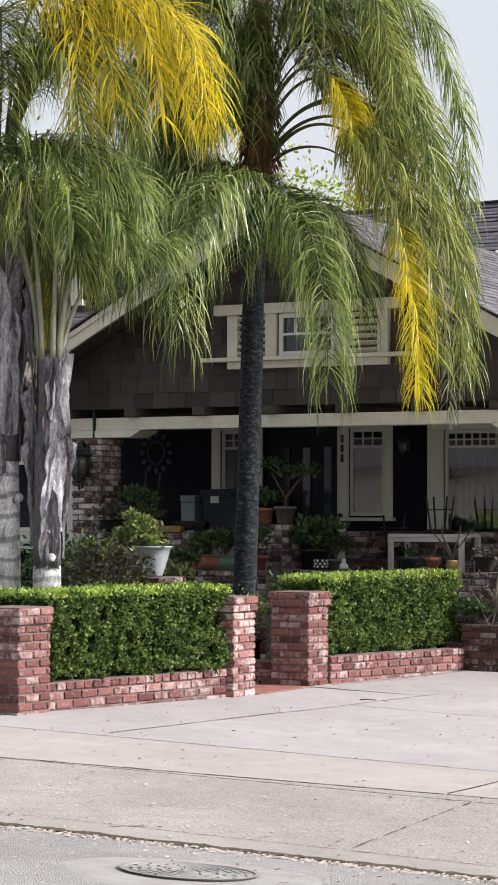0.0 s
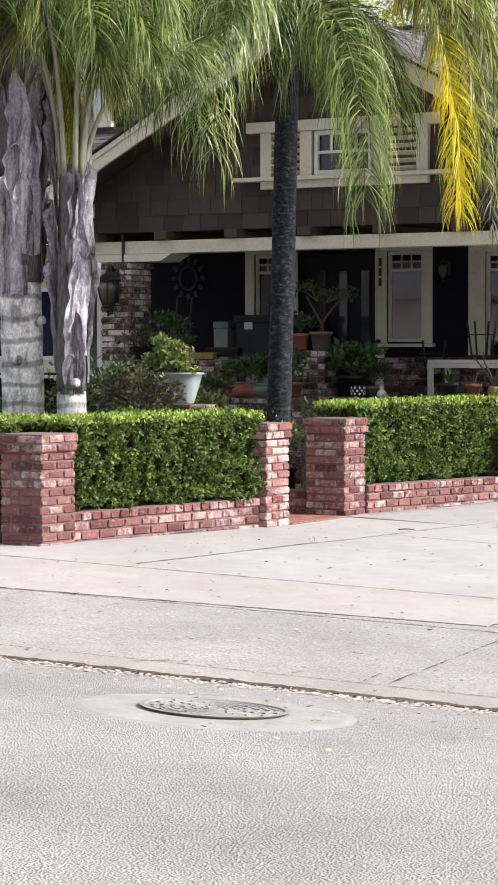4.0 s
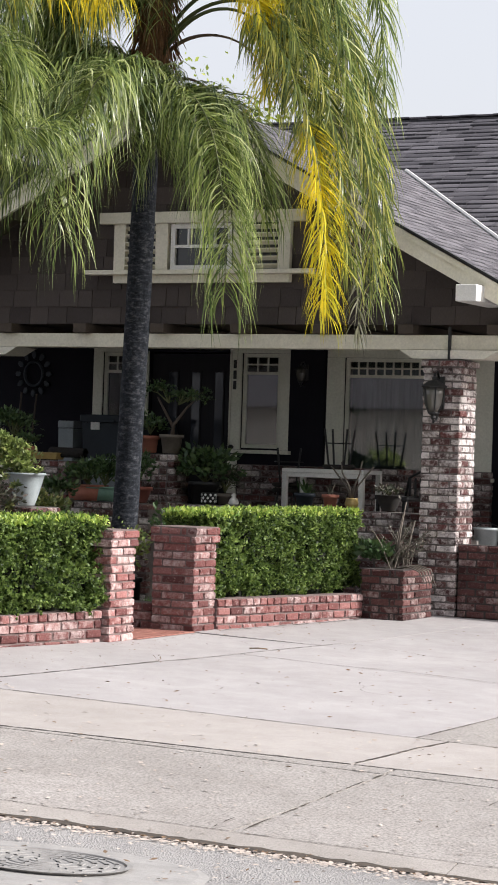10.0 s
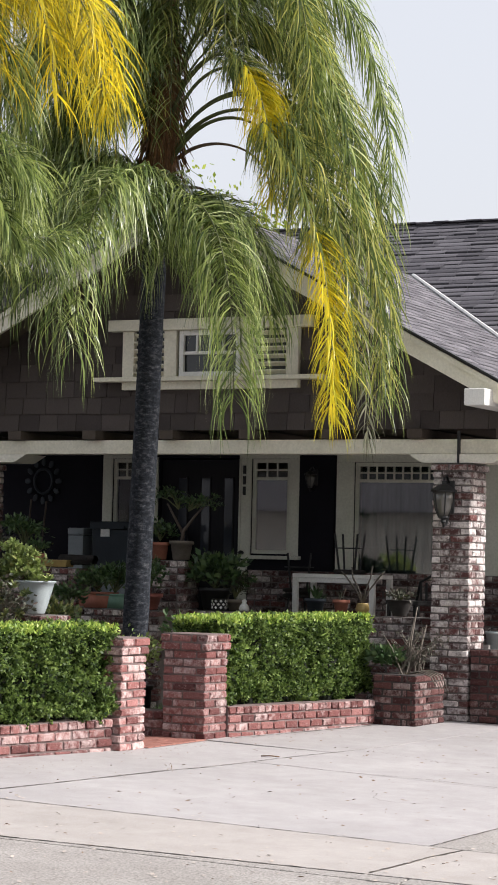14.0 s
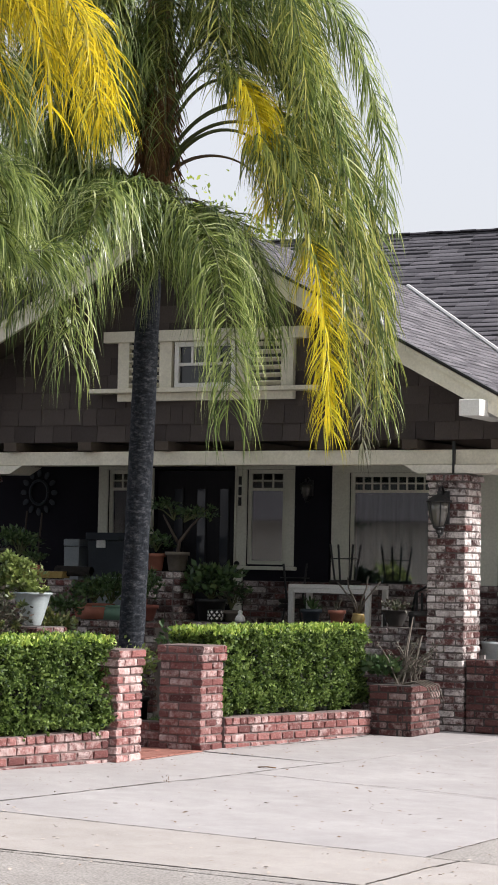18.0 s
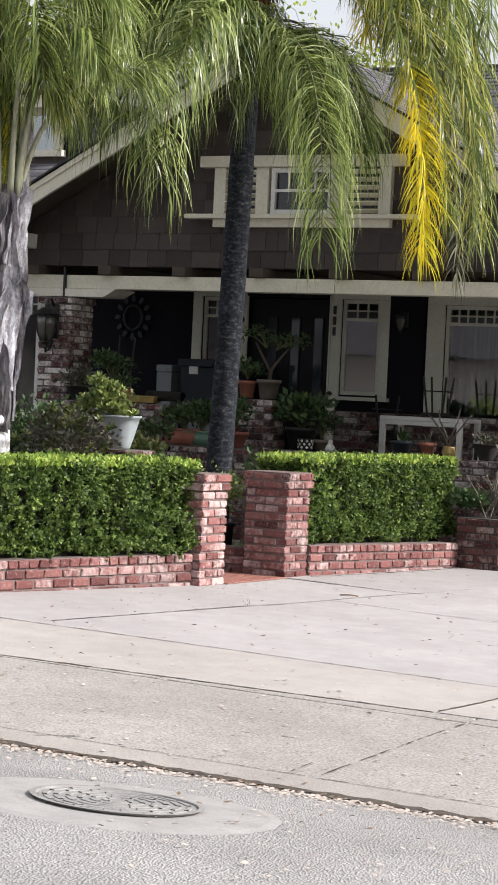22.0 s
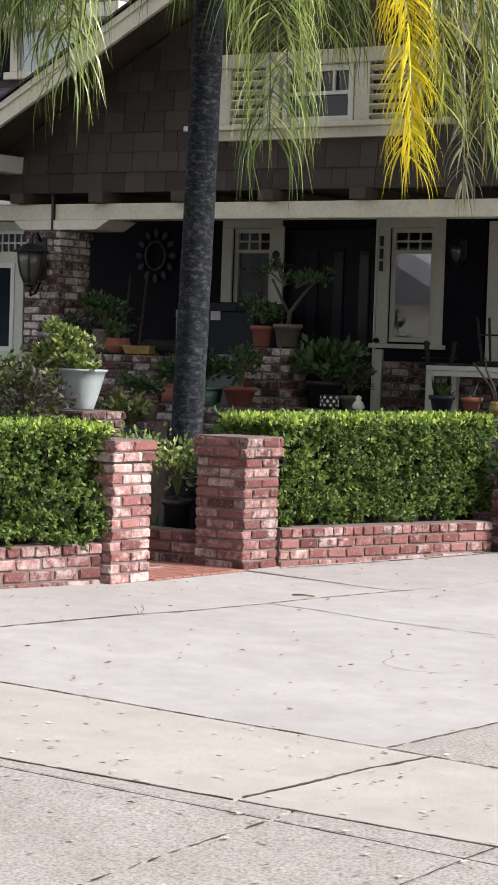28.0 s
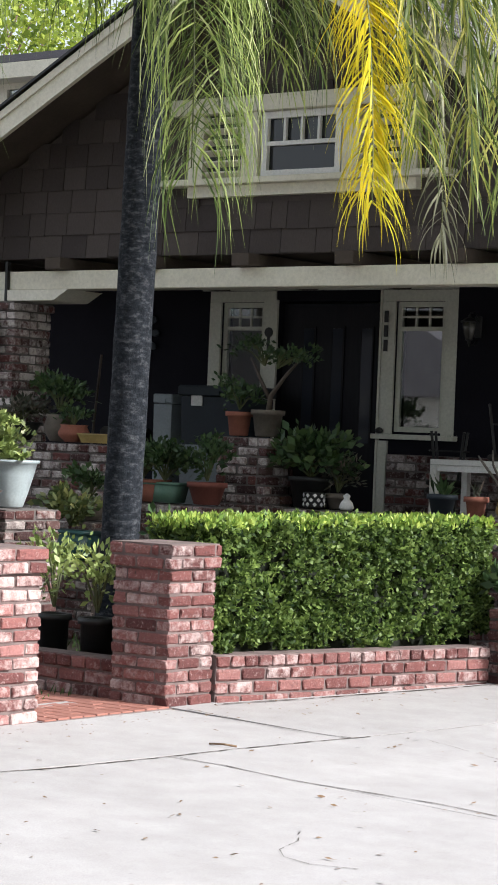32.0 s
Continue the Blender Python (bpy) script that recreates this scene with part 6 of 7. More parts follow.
potted("low mixed plants in a dark bowl", (-4.70, 3.77, HZ), pot_flare(0.17, 0.15), M_POTBLACK, 0.15, 0.12,
       lambda p, rs: bush(p, rs, (0, 0, 0.24), (0.22, 0.16, 0.09), 320, 0.06, M_BRONZE, 7))
potted("leggy leafy plant in a tall black nursery pot", (-1.30, 0.48, 0.0), pot_round(0.085, 0.10, 0.42), M_POTBLACK, 0.42, 0.085,
       lambda p, rs: bush(p, rs, (0, 0, 0.66), (0.14, 0.13, 0.20), 260, 0.05, M_ROSETTE, 8))
potted("yellow-green leafy plant in a tall black nursery pot beside the gate", (-0.86, 0.38, 0.0), pot_round(0.09, 0.105, 0.43), M_POTBLACK, 0.43, 0.09,
       lambda p, rs: bush(p, rs, (0, 0, 0.66), (0.15, 0.14, 0.20), 300, 0.05, M_ROSETTE, 8))
for k, (x, y, sx, h) in enumerate(((-5.1, 3.2, 0.5, 0.85), (-5.9, 3.0, 0.5, 0.9), (-6.8, 2.6, 0.55, 1.0), (-5.0, 2.2, 0.45, 0.7), (-7.6, 2.2, 0.5, 1.1))):
    s = thing("garden_shrub", "dense dark green garden shrub by the porch", "shrub", "shrubs before the porch", at=(x, y, 0))
    bush(s, np.random.RandomState(300 + k), (0, 0, h * 0.62), (sx, sx * 0.8, h * 0.42), 900, 0.07, M_SHRUB, 14)
pl = thing("planter_growth", "grey woody stems and leaves in the brick planter", "plant", at=(0.57, 3.25, 0.48))
part("soil", B(-0.15, 0.15, -0.20, 0.20, -0.06, 0.005), M_SOIL, pl)
rs = np.random.RandomState(55)
twigs = []
for k in range(30):
    # grey stems, most of them leaning towards the drive
    a = rs.uniform(-0.7, 2.6) if k % 3 else rs.uniform(0, 6.28)
    r = rs.uniform(0.10, 0.46)
    tip = Vector((r * math.cos(a), 0.6 * r * math.sin(a), rs.uniform(0.22, 0.50)))
    foot = Vector((rs.uniform(-0.1, 0.12), rs.uniform(-0.15, 0.15), 0))
    part("stem", tube(bmesh.new(), [foot, foot.lerp(tip, 0.5) + Vector((rs.uniform(-0.03, 0.03), 0, 0.05)), tip], [0.007, 0.005, 0.003], 5), M_POTSTONE, pl)
    twigs += [tuple(foot.lerp(tip, rs.uniform(0.3, 1.0))) for _ in range(16)]
leaf_cloud("foliage", np.array(twigs), rs.normal(0, 1, (len(twigs), 3)) + np.array([0, 0, 0.6]), 0.035, M_BRONZE, pl, rs, 0.6, slim=0.35)
for x, y, h in ((0.02, -0.05, 0.68), (-0.05, 0.05, 0.56), (0.10, 0.0, 0.50)):
    part("tall_stem", tube(bmesh.new(), [(x, y, 0), (x + 0.03, y, h * 0.5), (x + 0.09, y, h)], [0.011, 0.010, 0.006], 6), M_POTSTONE, pl, "thick grey upright stem", True)
for k in range(5):
    y = -0.18 + 0.08 * k
    part("trailing_stem", tube(bmesh.new(), [(0.05, y, 0.01), (0.18, y + 0.02, 0.05), (0.30, y + 0.05, 0.0), (0.36, y + 0.05, -0.10 - 0.02 * k)], [0.009, 0.009, 0.007, 0.004], 5), M_POTSTONE, pl, "", True)
bush(pl, rs, (-0.20, -0.05, 0.15), (0.16, 0.2, 0.11), 260, 0.085, M_SHRUB, 7)
ws = thing("gate_shrub", "small green shrub behind the brick gate pillar", "shrub", at=(-0.72, 1.05, 0))
bush(ws, np.random.RandomState(61), (0, 0, 0.85), (0.20, 0.2, 0.16), 420, 0.06, M_SHRUB, 8)

# ---------------------------------------------------------------- porch furniture
table = thing("side_table", "white painted rectangular porch table", "table", at=(-1.22, 5.62, FLOOR))
part("tabletop", B(-0.50, 0.50, -0.27, 0.27, 0.64, 0.685, 0.004), M_WHITE, table)
part("apron", B(-0.47, 0.47, -0.25, -0.23, 0.59, 0.639), M_WHITE, table)
for sx in (-1, 1):
    for sy in (-1, 1):
        part("leg", B(sx * 0.47 - 0.028, sx * 0.47 + 0.028, sy * 0.24 - 0.028, sy * 0.24 + 0.028, 0, 0.638), M_WHITE, table)


def stool(label, at, flip, turn):
    s = thing("bar_stool", label, "stool", "dark metal stools", at=at, turn=turn)
    if flip:
        s.matrix_basis = pose(*at, 180, 0, turn)
    part("seat", lathe(bmesh.new(), [(0.001, 0.40), (0.17, 0.40), (0.185, 0.415), (0.185, 0.435), (0.16, 0.45), (0.001, 0.455)], 20), M_CLOTH, s, "dark round padded seat", True)
    for k in range(4):
        a = math.pi / 4 + k * math.pi / 2
        part("leg", tube(bmesh.new(), [(0.13 * math.cos(a), 0.13 * math.sin(a), 0.40), (0.19 * math.cos(a), 0.19 * math.sin(a), 0.0)], 0.012, 6), M_BLACK, s)
    part("ring", tube(bmesh.new(), [(0.165 * math.cos(a * 0.5236), 0.165 * math.sin(a * 0.5236), 0.16) for a in range(13)], 0.007, 5), M_BLACK, s)
    return s


stool("dark stool standing on the porch floor", (-1.92, 5.95, FLOOR), False, 10)
stool("dark stool upturned on another with legs in the air", (-1.92, 5.95, FLOOR + 0.912), True, 25)
stool("dark stool upturned on the white table", (-1.14, 5.62, FLOOR + 0.685 + 0.455), True, 5)
chair = thing("porch_chair", "black slatted porch chair behind the parapet", "chair", at=(-0.15, 5.2, FLOOR), turn=-20)
part("seat", B(-0.24, 0.24, -0.24, 0.24, 0.38, 0.42, 0.006), M_BLACK, chair)
part("backrest", tube(bmesh.new(), [(-0.22, 0.24, 0.4), (-0.2, 0.28, 0.62), (0, 0.30, 0.72), (0.2, 0.28, 0.62), (0.22, 0.24, 0.4)], 0.016, 7), M_BLACK, chair, "", True)
for k in range(5):
    part("slat", B(-0.16 + 0.08 * k - 0.012, -0.16 + 0.08 * k + 0.012, 0.24, 0.255, 0.42, 0.62), M_BLACK, chair)
for sx in (-1, 1):
    for sy in (-1, 1):
        part("leg", B(sx * 0.21 - 0.015, sx * 0.21 + 0.015, sy * 0.21 - 0.015, sy * 0.21 + 0.015, 0, 0.379), M_BLACK, chair)


def bin_box(label, at, w, d, h, material, lid_mat):
    b = thing("storage_bin", label, "bin", "plastic bins on the porch", at=at)
    bm = bmesh.new()
    r = bmesh.ops.create_cube(bm, size=1)
    for v in r["verts"]:
        k = 0.43 if v.co.z < 0 else 0.49
        v.co = Vector((v.co.x * 2 * k * w, v.co.y * 2 * k * d, h * 0.92 * (v.co.z + 0.5)))
    part("body", bm, material, b)
    lid = part("lid", B(-w * 0.53, w * 0.53, -d * 0.53, d * 0.53, h * 0.925, h, 0.012), lid_mat, b)
    part("lid_handle", B(-w * 0.2, w * 0.2, -d * 0.58, -d * 0.535, h * 0.93, h * 0.96), lid_mat, lid)
    return b


bin_box("grey plastic waste bin with an overhanging lid", (-4.74, 5.75, FLOOR), 0.21, 0.22, 1.16, M_GREYBIN, M_GREYBIN)
nb = bin_box("dark navy storage bin with a white sticker", (-4.14, 5.80, FLOOR), 0.66, 0.5, 1.24, M_NAVYBIN, M_NAVYBIN)
part("sticker", B(-0.20, -0.08, -0.256, -0.246, 1.06, 1.15), M_WHITE, nb, "small white sticker")
bin_box("low grey-green storage box", (-3.72, 5.20, FLOOR), 0.62, 0.4, 0.72, M_GREYBIN, M_GREYBIN)
tray = thing("planter_tray", "shallow yellow plastic tray on the high ledge", "tray", at=(-3.82, 3.76, HZ))
part("tray", trough(0.34, 0.20, 0.075), M_OCHRE, tray)
part("soil", B(-0.14, 0.14, -0.07, 0.07, 0.072, 0.079), M_SOIL, tray)
cloth = thing("rolled_mat", "dark rolled doormat lying over the ledge", "mat", at=(-3.60, 3.80, HZ + 0.075))
bm = bmesh.new()
prof = [(0.07 * math.cos(a * 0.5) * (1 - a * 0.025), 0.07 * math.sin(a * 0.5) * (1 - a * 0.025)) for a in range(26)]
prev = None
for y, z in prof:
    cur = (bm.verts.new((-0.22, y, z)), bm.verts.new((0.22, y * 1.1, z * 0.9)))
    if prev:
        bm.faces.new((prev[0], prev[1], cur[1], cur[0]))
    prev = cur
bmesh.ops.solidify(bm, geom=bm.faces[:], thickness=0.012)
part("roll", bm, M_CLOTH, cloth, "", True)
sculpt = thing("patterned_pot", "small black and white patterned pot on the parapet", "pot", at=(-2.10, 4.31, PZ))
part("body", lathe(bmesh.new(), [(0.06, 0), (0.075, 0.01), (0.085, 0.12), (0.07, 0.125)], 16), M_POTBLACK, sculpt)
for k in range(9):
    for j in range(3):
        a = 2 * math.pi * (k + 0.5 * (j % 2)) / 9
        part("diamond", box(bmesh.new(), -0.012, 0.012, -0.003, 0.003, -0.012, 0.012, Matrix.Rotation(a, 4, "Z") @ Matrix.Translation((0, -0.084, 0.03 + 0.035 * j)) @ pose(0, 0, 0, 0, 45)), M_WHITE, sculpt)
orn = thing("garden_ornament", "small white ceramic ornament on the parapet", "ornament", at=(-1.80, 4.32, PZ))
part("body", lathe(bmesh.new(), [(0.045, 0), (0.06, 0.02), (0.045, 0.06), (0.02, 0.085), (0.03, 0.11), (0.001, 0.13)], 14), M_WHITE, orn, "", True)
bucket = thing("bucket", "pale plastic bucket beside the porch column", "bucket", at=(0.98, 4.7, 0.55))
part("body", lathe(bmesh.new(), [(0.09, 0), (0.10, 0.005), (0.13, 0.32), (0.138, 0.32), (0.138, 0.345), (0.12, 0.345), (0.09, 0.02)], 20), M_POTWHITE, bucket, "", True)
part("handle", tube(bmesh.new(), [(0.13 * math.cos(a * 0.35), 0.03, 0.33 + 0.06 * math.sin(a * 0.35)) for a in range(10)], 0.005, 5), M_BLACK, bucket)
stand = thing("bucket_stand", "low brick step beside the porch column", "step", at=(0.98, 4.7, 0))
part("step", B(-0.18, 0.5, -0.3, 1.2, 0, 0.55, 0.006), M_MORTAR_OLD, stand)
gear = thing("garden_gear", "black covered garden gear beside the steps", "covered gear", at=(1.22, 5.0, 0.55))
bm = bmesh.new()
bmesh.ops.create_icosphere(bm, subdivisions=3, radius=1)
for v in bm.verts:
    v.co = Vector((v.co.x * 0.20, v.co.y * 0.3, max(0, 0.36 + v.co.z * 0.40))) * (1 + 0.12 * noise.noise(v.co * 3))
part("cover", bm, M_CLOTH, gear, "", True)
rail = thing("handrail", "dark red iron handrail beside the steps", "railing", at=(0, 0, 0))
M_REDRAIL = simple("red_oxide_iron", (0.10, 0.03, 0.025), (0.15, 0.05, 0.04), 10, 0.6, 0.2, 80)
part("top_rail", tube(bmesh.new(), [(0.82, 5.55, 1.66), (1.06, 5.5, 1.68), (1.45, 5.42, 1.52), (1.9, 5.35, 1.25)], 0.022, 8), M_REDRAIL, rail, "", True)
for x, z in ((1.08, 1.67), (1.75, 1.33)):
    part("post", B(x - 0.018, x + 0.018, 5.47, 5.506, 0.0, z), M_REDRAIL, rail)


# ---------------------------------------------------------------- wall lanterns
def lantern(label, at, s=1.0):
    l = thing("wall_lantern", label, "wall lamp", "porch lanterns", at=at)
    part("back_plate", box(bmesh.new(), -0.055 * s, 0.055 * s, 0.10, 0.125, -0.10 * s, 0.20 * s, None, 0.008), M_BLACK, l, "black iron back plate")
    part("arm", tube(bmesh.new(), [(0, 0.11, 0.18 * s), (0, 0.05, 0.24 * s), (0, -0.02, 0.22 * s), (0, -0.03, 0.17 * s)], 0.012 * s, 7), M_BLACK, l, "", True)
    part("scroll", tube(bmesh.new(), [(0, 0.11, -0.12 * s), (0, 0.05, -0.2 * s), (0, -0.02, -0.22 * s), (0, -0.03, -0.17 * s)], 0.012 * s, 7), M_BLACK, l, "", True)
    part("roof", lathe(bmesh.new(), [(0.125 * s, 0.095 * s), (0.13 * s, 0.105 * s), (0.05 * s, 0.155 * s), (0.02 * s, 0.165 * s), (0.022 * s, 0.19 * s), (0.001, 0.20 * s)], 8, (0, -0.03, 0)), M_BLACK, l)
    part("glass", lathe(bmesh.new(), [(0.045 * s, -0.13 * s), (0.075 * s, -0.06 * s), (0.092 * s, 0.02 * s), (0.098 * s, 0.094 * s)], 16, (0, -0.03, 0)), M_LAMPGLASS, l, "seeded glass lantern body", True)
    for k in range(6):
        a = k * math.pi / 3
        part("cage_bar", tube(bmesh.new(), [(r * s * math.cos(a), -0.03 + r * s * math.sin(a), z * s) for r, z in ((0.048, -0.13), (0.08, -0.06), (0.097, 0.02), (0.103, 0.095))], 0.006 * s, 5), M_BLACK, l)
    part("finial", lathe(bmesh.new(), [(0.05 * s, -0.128 * s), (0.052 * s, -0.14 * s), (0.02 * s, -0.16 * s), (0.026 * s, -0.18 * s), (0.001, -0.205 * s)], 10, (0, -0.03, 0)), M_BLACK, l)
    return l


lantern("black iron lantern on the brick column", (0.725, 3.765, 2.215), 1.12)
lantern("black iron lantern on the dark brick column", (-5.17, 3.765, 2.27), 1.3)
lantern("small dark lantern on the brown wall panel", (-1.90, WY - 0.145, 2.53), 0.62)

# ---------------------------------------------------------------- small things on the walls
num = thing("number_plaque", "three dark vertical bars on the door trim", "sign")
for k in range(3):
    part("bar", B(-2.845, -2.805, WY - 0.037, WY - 0.0305, 2.60 - 0.125 * k, 2.70 - 0.125 * k), M_BLACK, num)
key = thing("key_ornament", "black iron key hung on the window trim", "ornament", at=(-4.085, WY - 0.034, 2.44))
part("bow", lathe(bmesh.new(), [(0.018, -0.004), (0.045, -0.004), (0.045, 0.004), (0.018, 0.004)], 18), M_BLACK, key)
key.children[0].matrix_basis = pose(0, 0, 0.07, 90)
part("shaft", B(-0.012, 0.012, -0.006, 0.004, -0.09, 0.035), M_BLACK, key)
wreath = thing("wall_wreath", "dull metal flower wreath hung on the wall", "wreath", at=(-5.62, WY - 0.03, 2.50))
for k in range(12):
    a = 2 * math.pi * k / 12
    bm = lathe(bmesh.new(), [(0.001, 0.0), (0.05, 0.0), (0.042, 0.012), (0.001, 0.016)], 10, (0, 0, 0), 0.7)
    bmesh.ops.transform(bm, matrix=Matrix.Translation((0.22 * math.cos(a), 0, 0.24 * math.sin(a))) @ pose(0, 0, 0, 90) @ Matrix.Rotation(a, 4, "Z"), verts=bm.verts)
    part("petal", bm, M_NAVYBIN, wreath)
part("ring", tube(bmesh.new(), [(0.13 * math.cos(a * math.pi / 12), -0.004, 0.15 * math.sin(a * math.pi / 12)) for a in range(25)], 0.018, 6), M_NAVYBIN, wreath)
tools = thing("garden_tools", "two brown broom handles leaning in the porch corner", "broom", at=(-5.15, 5.1, FLOOR))
part("handle", tube(bmesh.new(), [(0.0, 0, 0.02), (0.05, 0.1, 1.48)], 0.012, 7), M_SOFFIT, tools)
part("handle", tube(bmesh.new(), [(0.18, 0, 0.02), (0.26, 0.1, 1.46)], 0.012, 7), M_SOFFIT, tools)

# ---------------------------------------------------------------- upper storey beyond the gable
up = thing("dormer", "dark shingled dormer with a white framed window", "dormer")
part("dormer_wall", B(-12.2, -8.05, 8.6, 13.5, 3.6, 5.42), M_WALL_SHADED, up)
part("dormer_roof", B(-12.6, -7.75, 8.22, 13.6, 5.60, 5.68), M_ROOF, up)
part("dormer_fascia", B(-12.6, -7.75, 8.22, 8.58, 5.425, 5.595), M_CREAM, up, "cream painted eave band")
for k in range(7):
    part("lap_board", prism(bmesh.new(), [(-12.2, 4.05 + 0.105 * k), (-8.05, 4.05 + 0.105 * k), (-8.05, 4.150 + 0.105 * k), (-12.2, 4.150 + 0.105 * k)], 8.565, 8.598), M_SIDING, up)
dw = part("dormer_window", B(-9.75, -8.28, 8.49, 8.597, 4.78, 4.87, 0.004), M_CREAM, up, "cream framed dormer window")
trim_frame("casing", -9.55, -8.46, 4.88, 5.36, 0.13, 8.53, 8.597, M_CREAM, dw, False)
part("pane", B(-9.55, -8.46, 8.57, 8.58, 4.88, 5.36), M_COATED, dw)
part("curtain", B(-9.55, -8.46, 8.585, 8.596, 4.88, 5.36), M_CURTAIN_GLARE, dw, "curtain whitened for the pane's bright reflection")


# ---------------------------------------------------------------- litter, joints and cracks
def flat_bits(name, pos, size, material, label, category, seed, slim=0.5, parent=None):
    rs = np.random.RandomState(seed)
    n = len(pos)
    a = rs.uniform(0, 2 * math.pi, n)
    axis = unit(np.stack([np.cos(a), np.sin(a), rs.uniform(-0.1, 0.25, n)], 1))
    side = unit(np.cross(axis, np.tile((0, 0, 1.0), (n, 1)) + rs.normal(0, 0.2, (n, 3))))
    ln = size * rs.uniform(0.5, 1.4, n)
    return tagged(new(name, leaf_mesh(name, pos, axis, side, ln, ln * slim, material, 0.1)), label, category, kind="stuff")


def on_ground(x, y, lift=0.008):
    return np.stack([x, y, np.array([ground_z(a, b) for a, b in zip(x, y)]) + lift], 1)


def gutter_y(x, off):
    return -7.94 + off + 0.125 * (x - 4)


rs = np.random.RandomState(71)
n = 3000
x = rs.uniform(-2, 9, n)
flat_bits("gutter_litter", on_ground(x, gutter_y(x, rs.normal(-0.05, 0.035, n)), 0.006), 0.028, M_DEBRIS, "brown leaf litter along the street gutter", "leaf litter", 1)
n = 5200
x = rs.uniform(-2, 9, n)
flat_bits("fallen_petals", on_ground(x, gutter_y(x, -0.09 - np.abs(rs.normal(0, 0.17, n))), 0.003), 0.026, M_PETAL, "pale fallen petals along the gutter", "petals", 2, 0.7)
n = 1500
flat_bits("fallen_petals", on_ground(rs.uniform(-1, 8, n), rs.uniform(-11.0, -4.6, n), 0.008), 0.026, M_PETAL, "pale petals scattered on street and apron", "petals", 3, 0.7)
n = 850
flat_bits("dry_leaves", on_ground(rs.uniform(0.2, 8, n), rs.uniform(-9.5, 2.5, n), 0.009), 0.034, M_DEBRIS, "small dry leaves scattered on the concrete", "dry leaves", 4, 0.45)
n = 260
flat_bits("wall_litter", on_ground(rs.uniform(0.05, 0.5, n), rs.uniform(-3.9, 3.0, n), 0.008), 0.02, M_DEBRIS, "fine litter at the foot of the brick wall", "leaf litter", 5, 0.5)


def crack(name, pts, width, label, seed, gap=0.0, lift=0.0055):
    """A wandering dark line in the concrete, of varying width."""
    rs = np.random.RandomState(seed)
    bm = bmesh.new()
    prev = None
    for (ax, ay), (bx, by) in zip(pts, pts[1:]):
        ln = math.hypot(bx - ax, by - ay)
        m = max(2, int(ln / 0.05))
        nx, ny = -(by - ay) / ln, (bx - ax) / ln
        for k in range(m + 1):
            s = k / m
            off = 0.008 * noise.noise(Vector((ax + s * 7, ay * 3 + s * ln * 4, seed)))
            w = width * rs.uniform(0.35, 1.3)
            x, y = ax + (bx - ax) * s + nx * off, ay + (by - ay) * s + ny * off
            z = ground_z(x, y) + lift
            cur = (bm.verts.new((x + nx * w, y + ny * w, z)), bm.verts.new((x - nx * w, y - ny * w, z)))
            if prev and rs.uniform() > gap:
                bm.faces.new((prev[0], prev[1], cur[1], cur[0]))
            prev = cur
    return part(name, bm, M_CRACK, pavement, label)


def across(line, x0, x1, n=6):
    """A run along one of the skewed lines of the street."""
    return [(x0 + (x1 - x0) * k / n, line[0] + line[1] * (x0 + (x1 - x0) * k / n - 4)) for k in range(n + 1)]


crack("joint_line", [(0.72, -4.70), (0.80, -4.0), (0.87, -3.3), (0.95, -2.5), (1.04, -2.05), (1.10, -1.4), (1.13, -0.9), (1.18, -0.38), (1.26, 0.20)], 0.008, "dark weedy joint along the driveway edge", 1)
crack("joint_line", [(1.11, -1.33), (1.41, -1.27), (1.83, -1.31), (2.33, -1.23), (2.60, -1.19), (4.0, -1.28)], 0.006, "hairline driveway crack", 2)
crack("joint_line", [(0.12, 0.05), (0.51, 0.01), (0.98, 0.0), (1.25, 0.06)], 0.006, "hairline joint beside the gate pillar", 15)
crack("joint_line", across(WALK_N, -1.0, 9), 0.009, "dark sidewalk joint", 3, 0.03)
crack("joint_line", across(WALK_S, -1.0, 4.15), 0.006, "dark sidewalk joint", 4, 0.06)
crack("joint_line", across(WALK_S, 4.15, 9), 0.003, "thin sidewalk joint", 16, 0.1)
crack("joint_line", across((-6.122, 0.03), -1.0, 4.9), 0.004, "narrow joint beside the sidewalk", 14, 0.3)
crack("joint_line", [(4.41, -6.10), (4.37, -6.5), (4.34, -7.0), (4.31, -7.45), (4.30, -7.70)], 0.006, "dark gritty apron joint", 5, 0.3)
crack("joint_line", [(4.17, -7.72), (4.15, -7.62), (4.16, -7.45)], 0.005, "short apron crack", 17, 0.2)
crack("joint_line", [(2.80, -7.93), (2.90, -7.86), (3.0, -7.78)], 0.006, "short apron crack", 18, 0.1)
crack("joint_line", [(4.15, -5.92), (4.17, -5.6), (4.18, -5.1), (4.22, -4.66)], 0.008, "dark gritty sidewalk joint", 6, 0.05)
crack("joint_line", [(5.15, -6.5), (5.19, -6.1), (5.23, -5.8)], 0.004, "thin sidewalk joint", 19, 0.1)
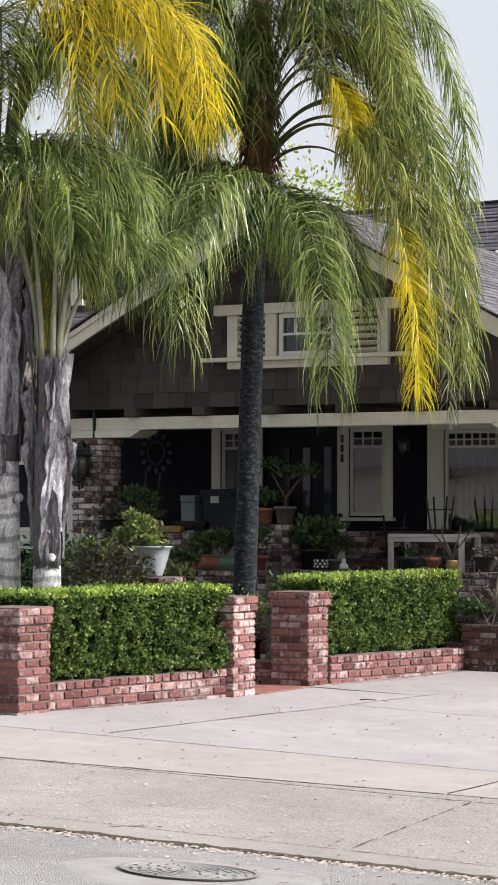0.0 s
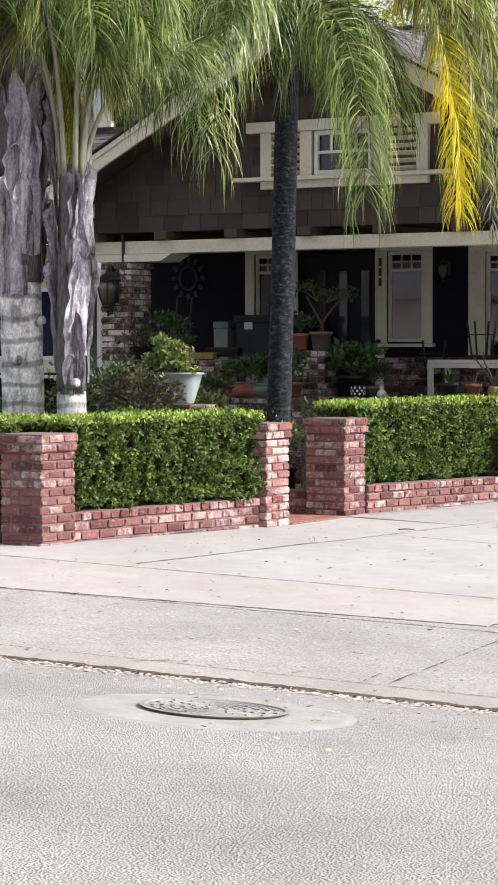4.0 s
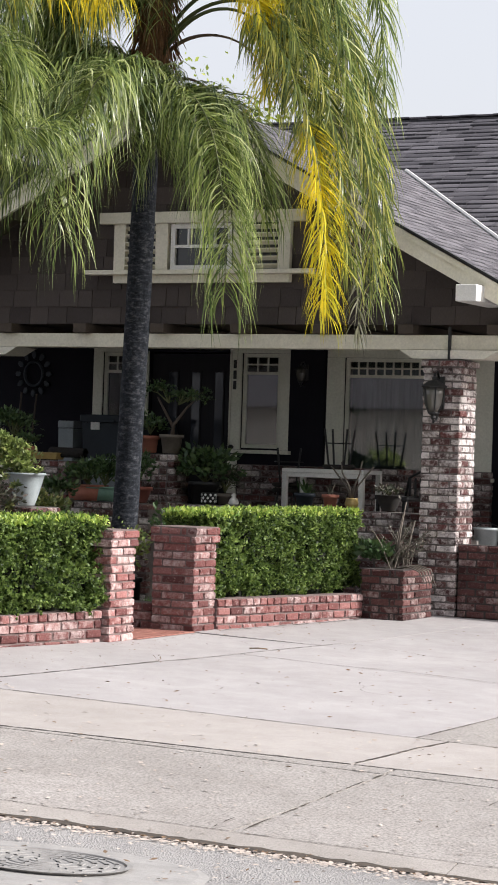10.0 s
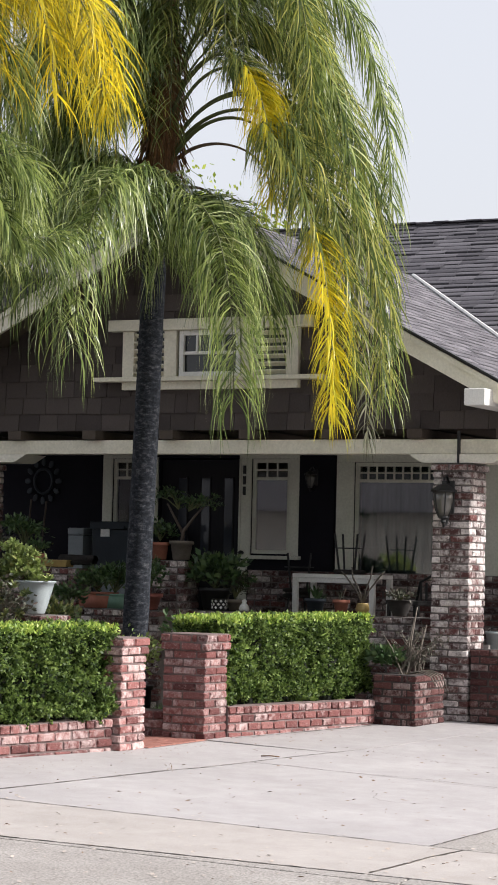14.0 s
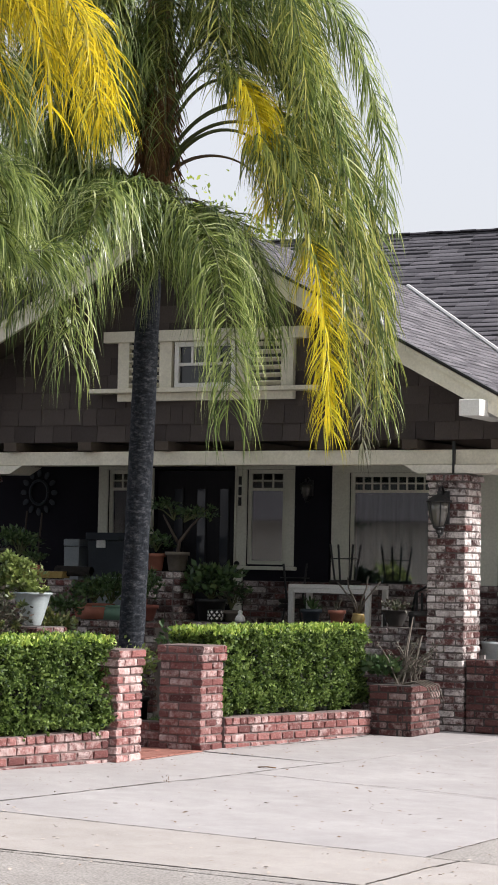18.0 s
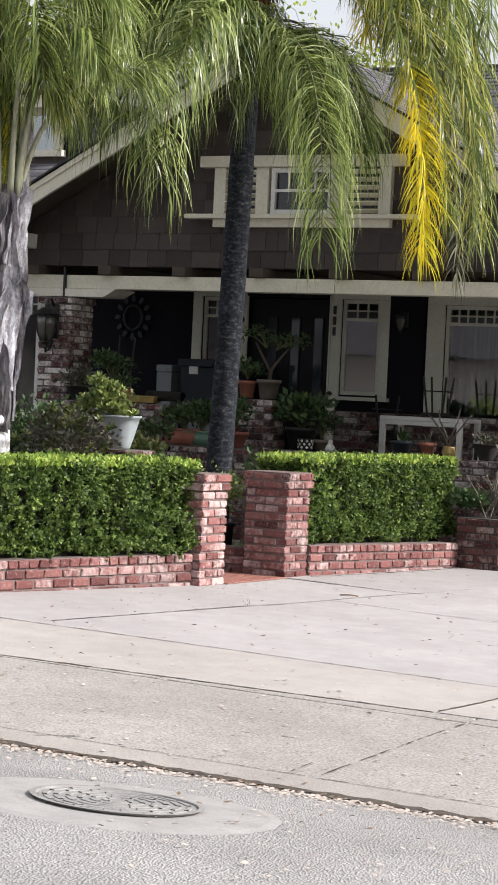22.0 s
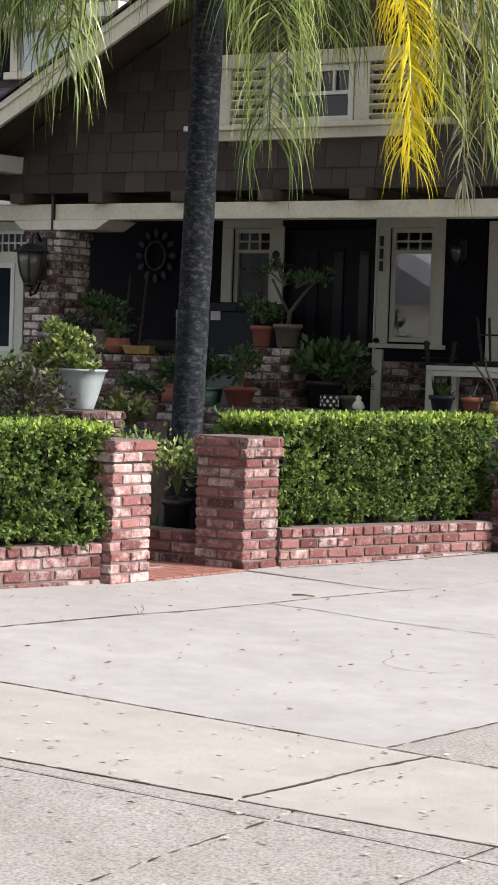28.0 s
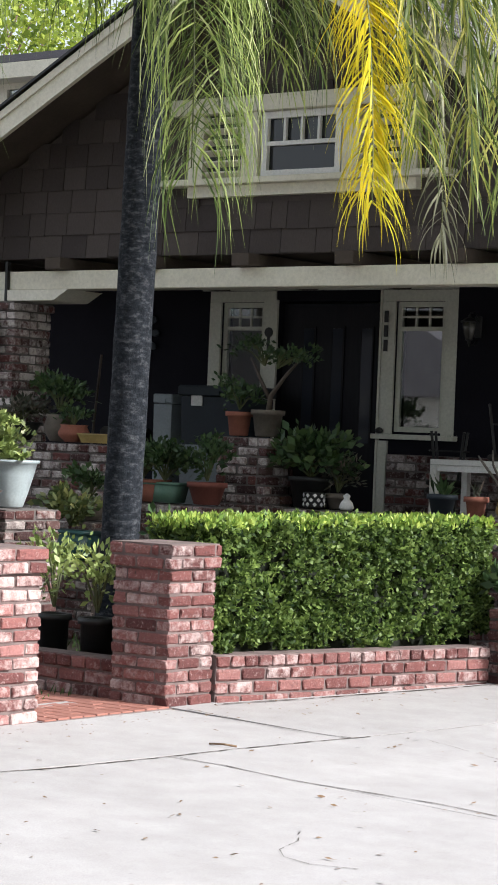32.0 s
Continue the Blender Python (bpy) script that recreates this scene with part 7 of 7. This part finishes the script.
crack("joint_line", [(4.0, -4.66), (4.01, -4.3), (4.02, -3.7), (4.03, -1.3)], 0.006, "edge of a rough concrete patch", 9, 0.1)
crack("joint_line", across(LIP, -2, 9), 0.006, "dark line behind the gutter lip", 7, 0.15)
# gutter dirt, drawn wider to include the shadow under the lip
crack("joint_line", across((-7.985, 0.125), -2, 9), 0.048, "dirt-filled street gutter widened by the lip's painted shadow", 8, 0.0, 0.012)
crack("joint_line", [(1.26, 0.24), (1.36, 1.2)], 0.0025, "faint end of the driveway edge joint", 20, 0.25)
crack("joint_line", [(0.43, 2.78), (0.09, 0.42)], 0.012, "dark line at the foot of the wall", 10, 0.05)
crack("joint_line", [(2.59, -2.29), (2.70, -2.45), (2.76, -2.66), (2.86, -2.76), (3.0, -2.78), (3.16, -2.69)], 0.0022, "hairline driveway crack", 12, 0.1)
crack("joint_line", [(1.5, 0.4), (2.3, 0.1), (3.4, 0.2), (4.2, 0.0)], 0.002, "hairline driveway crack", 11, 0.1)
clump = thing("weed_clump", "small dry weed growing in the driveway joint", "weed", at=(0.99, -2.44, ground_z(0.99, -2.44)))
spikes(clump, np.random.RandomState(9), (0, 0, 0), 22, 0.035, 0.005, M_DEBRIS)
stick = thing("fallen_twig", "dark twig lying on the driveway", "twig", at=(1.05, -0.82, ground_z(1.05, -0.82) + 0.004))
part("twig", tube(bmesh.new(), [(-0.08, -0.01, 0.006), (0, 0.0, 0.012), (0.07, 0.02, 0.006)], 0.006, 6), M_DEBRIS, stick, "", True)

# ---------------------------------------------------------------- across the street, behind the walker
far = thing("house_across", "pale stucco house across the street", "house", "houses across the street")
part("wall", B(-54, -30, -42.5, -42, -0.2, 3.4), M_FARWALL, far, "pale stucco wall")
part("roof", prism(bmesh.new(), [(-55, 3.3), (-29, 3.3), (-34, 6.0), (-50, 6.0)], -44, -41.2), M_ROOF, far, "grey roof")
# unseen block, added so the panes reflect grey instead of bright sky
far = thing("house_across", "unseen grey house block added for window reflections", "house", "houses across the street")
part("wall", B(-28, 24, -42.5, -42, -0.2, 3.4), M_CURB, far, "plain grey wall for window reflections")
part("roof", prism(bmesh.new(), [(-29, 3.3), (25, 3.3), (20, 6.5), (-24, 6.5)], -44, -41.2), M_ROOF, far, "grey roof")
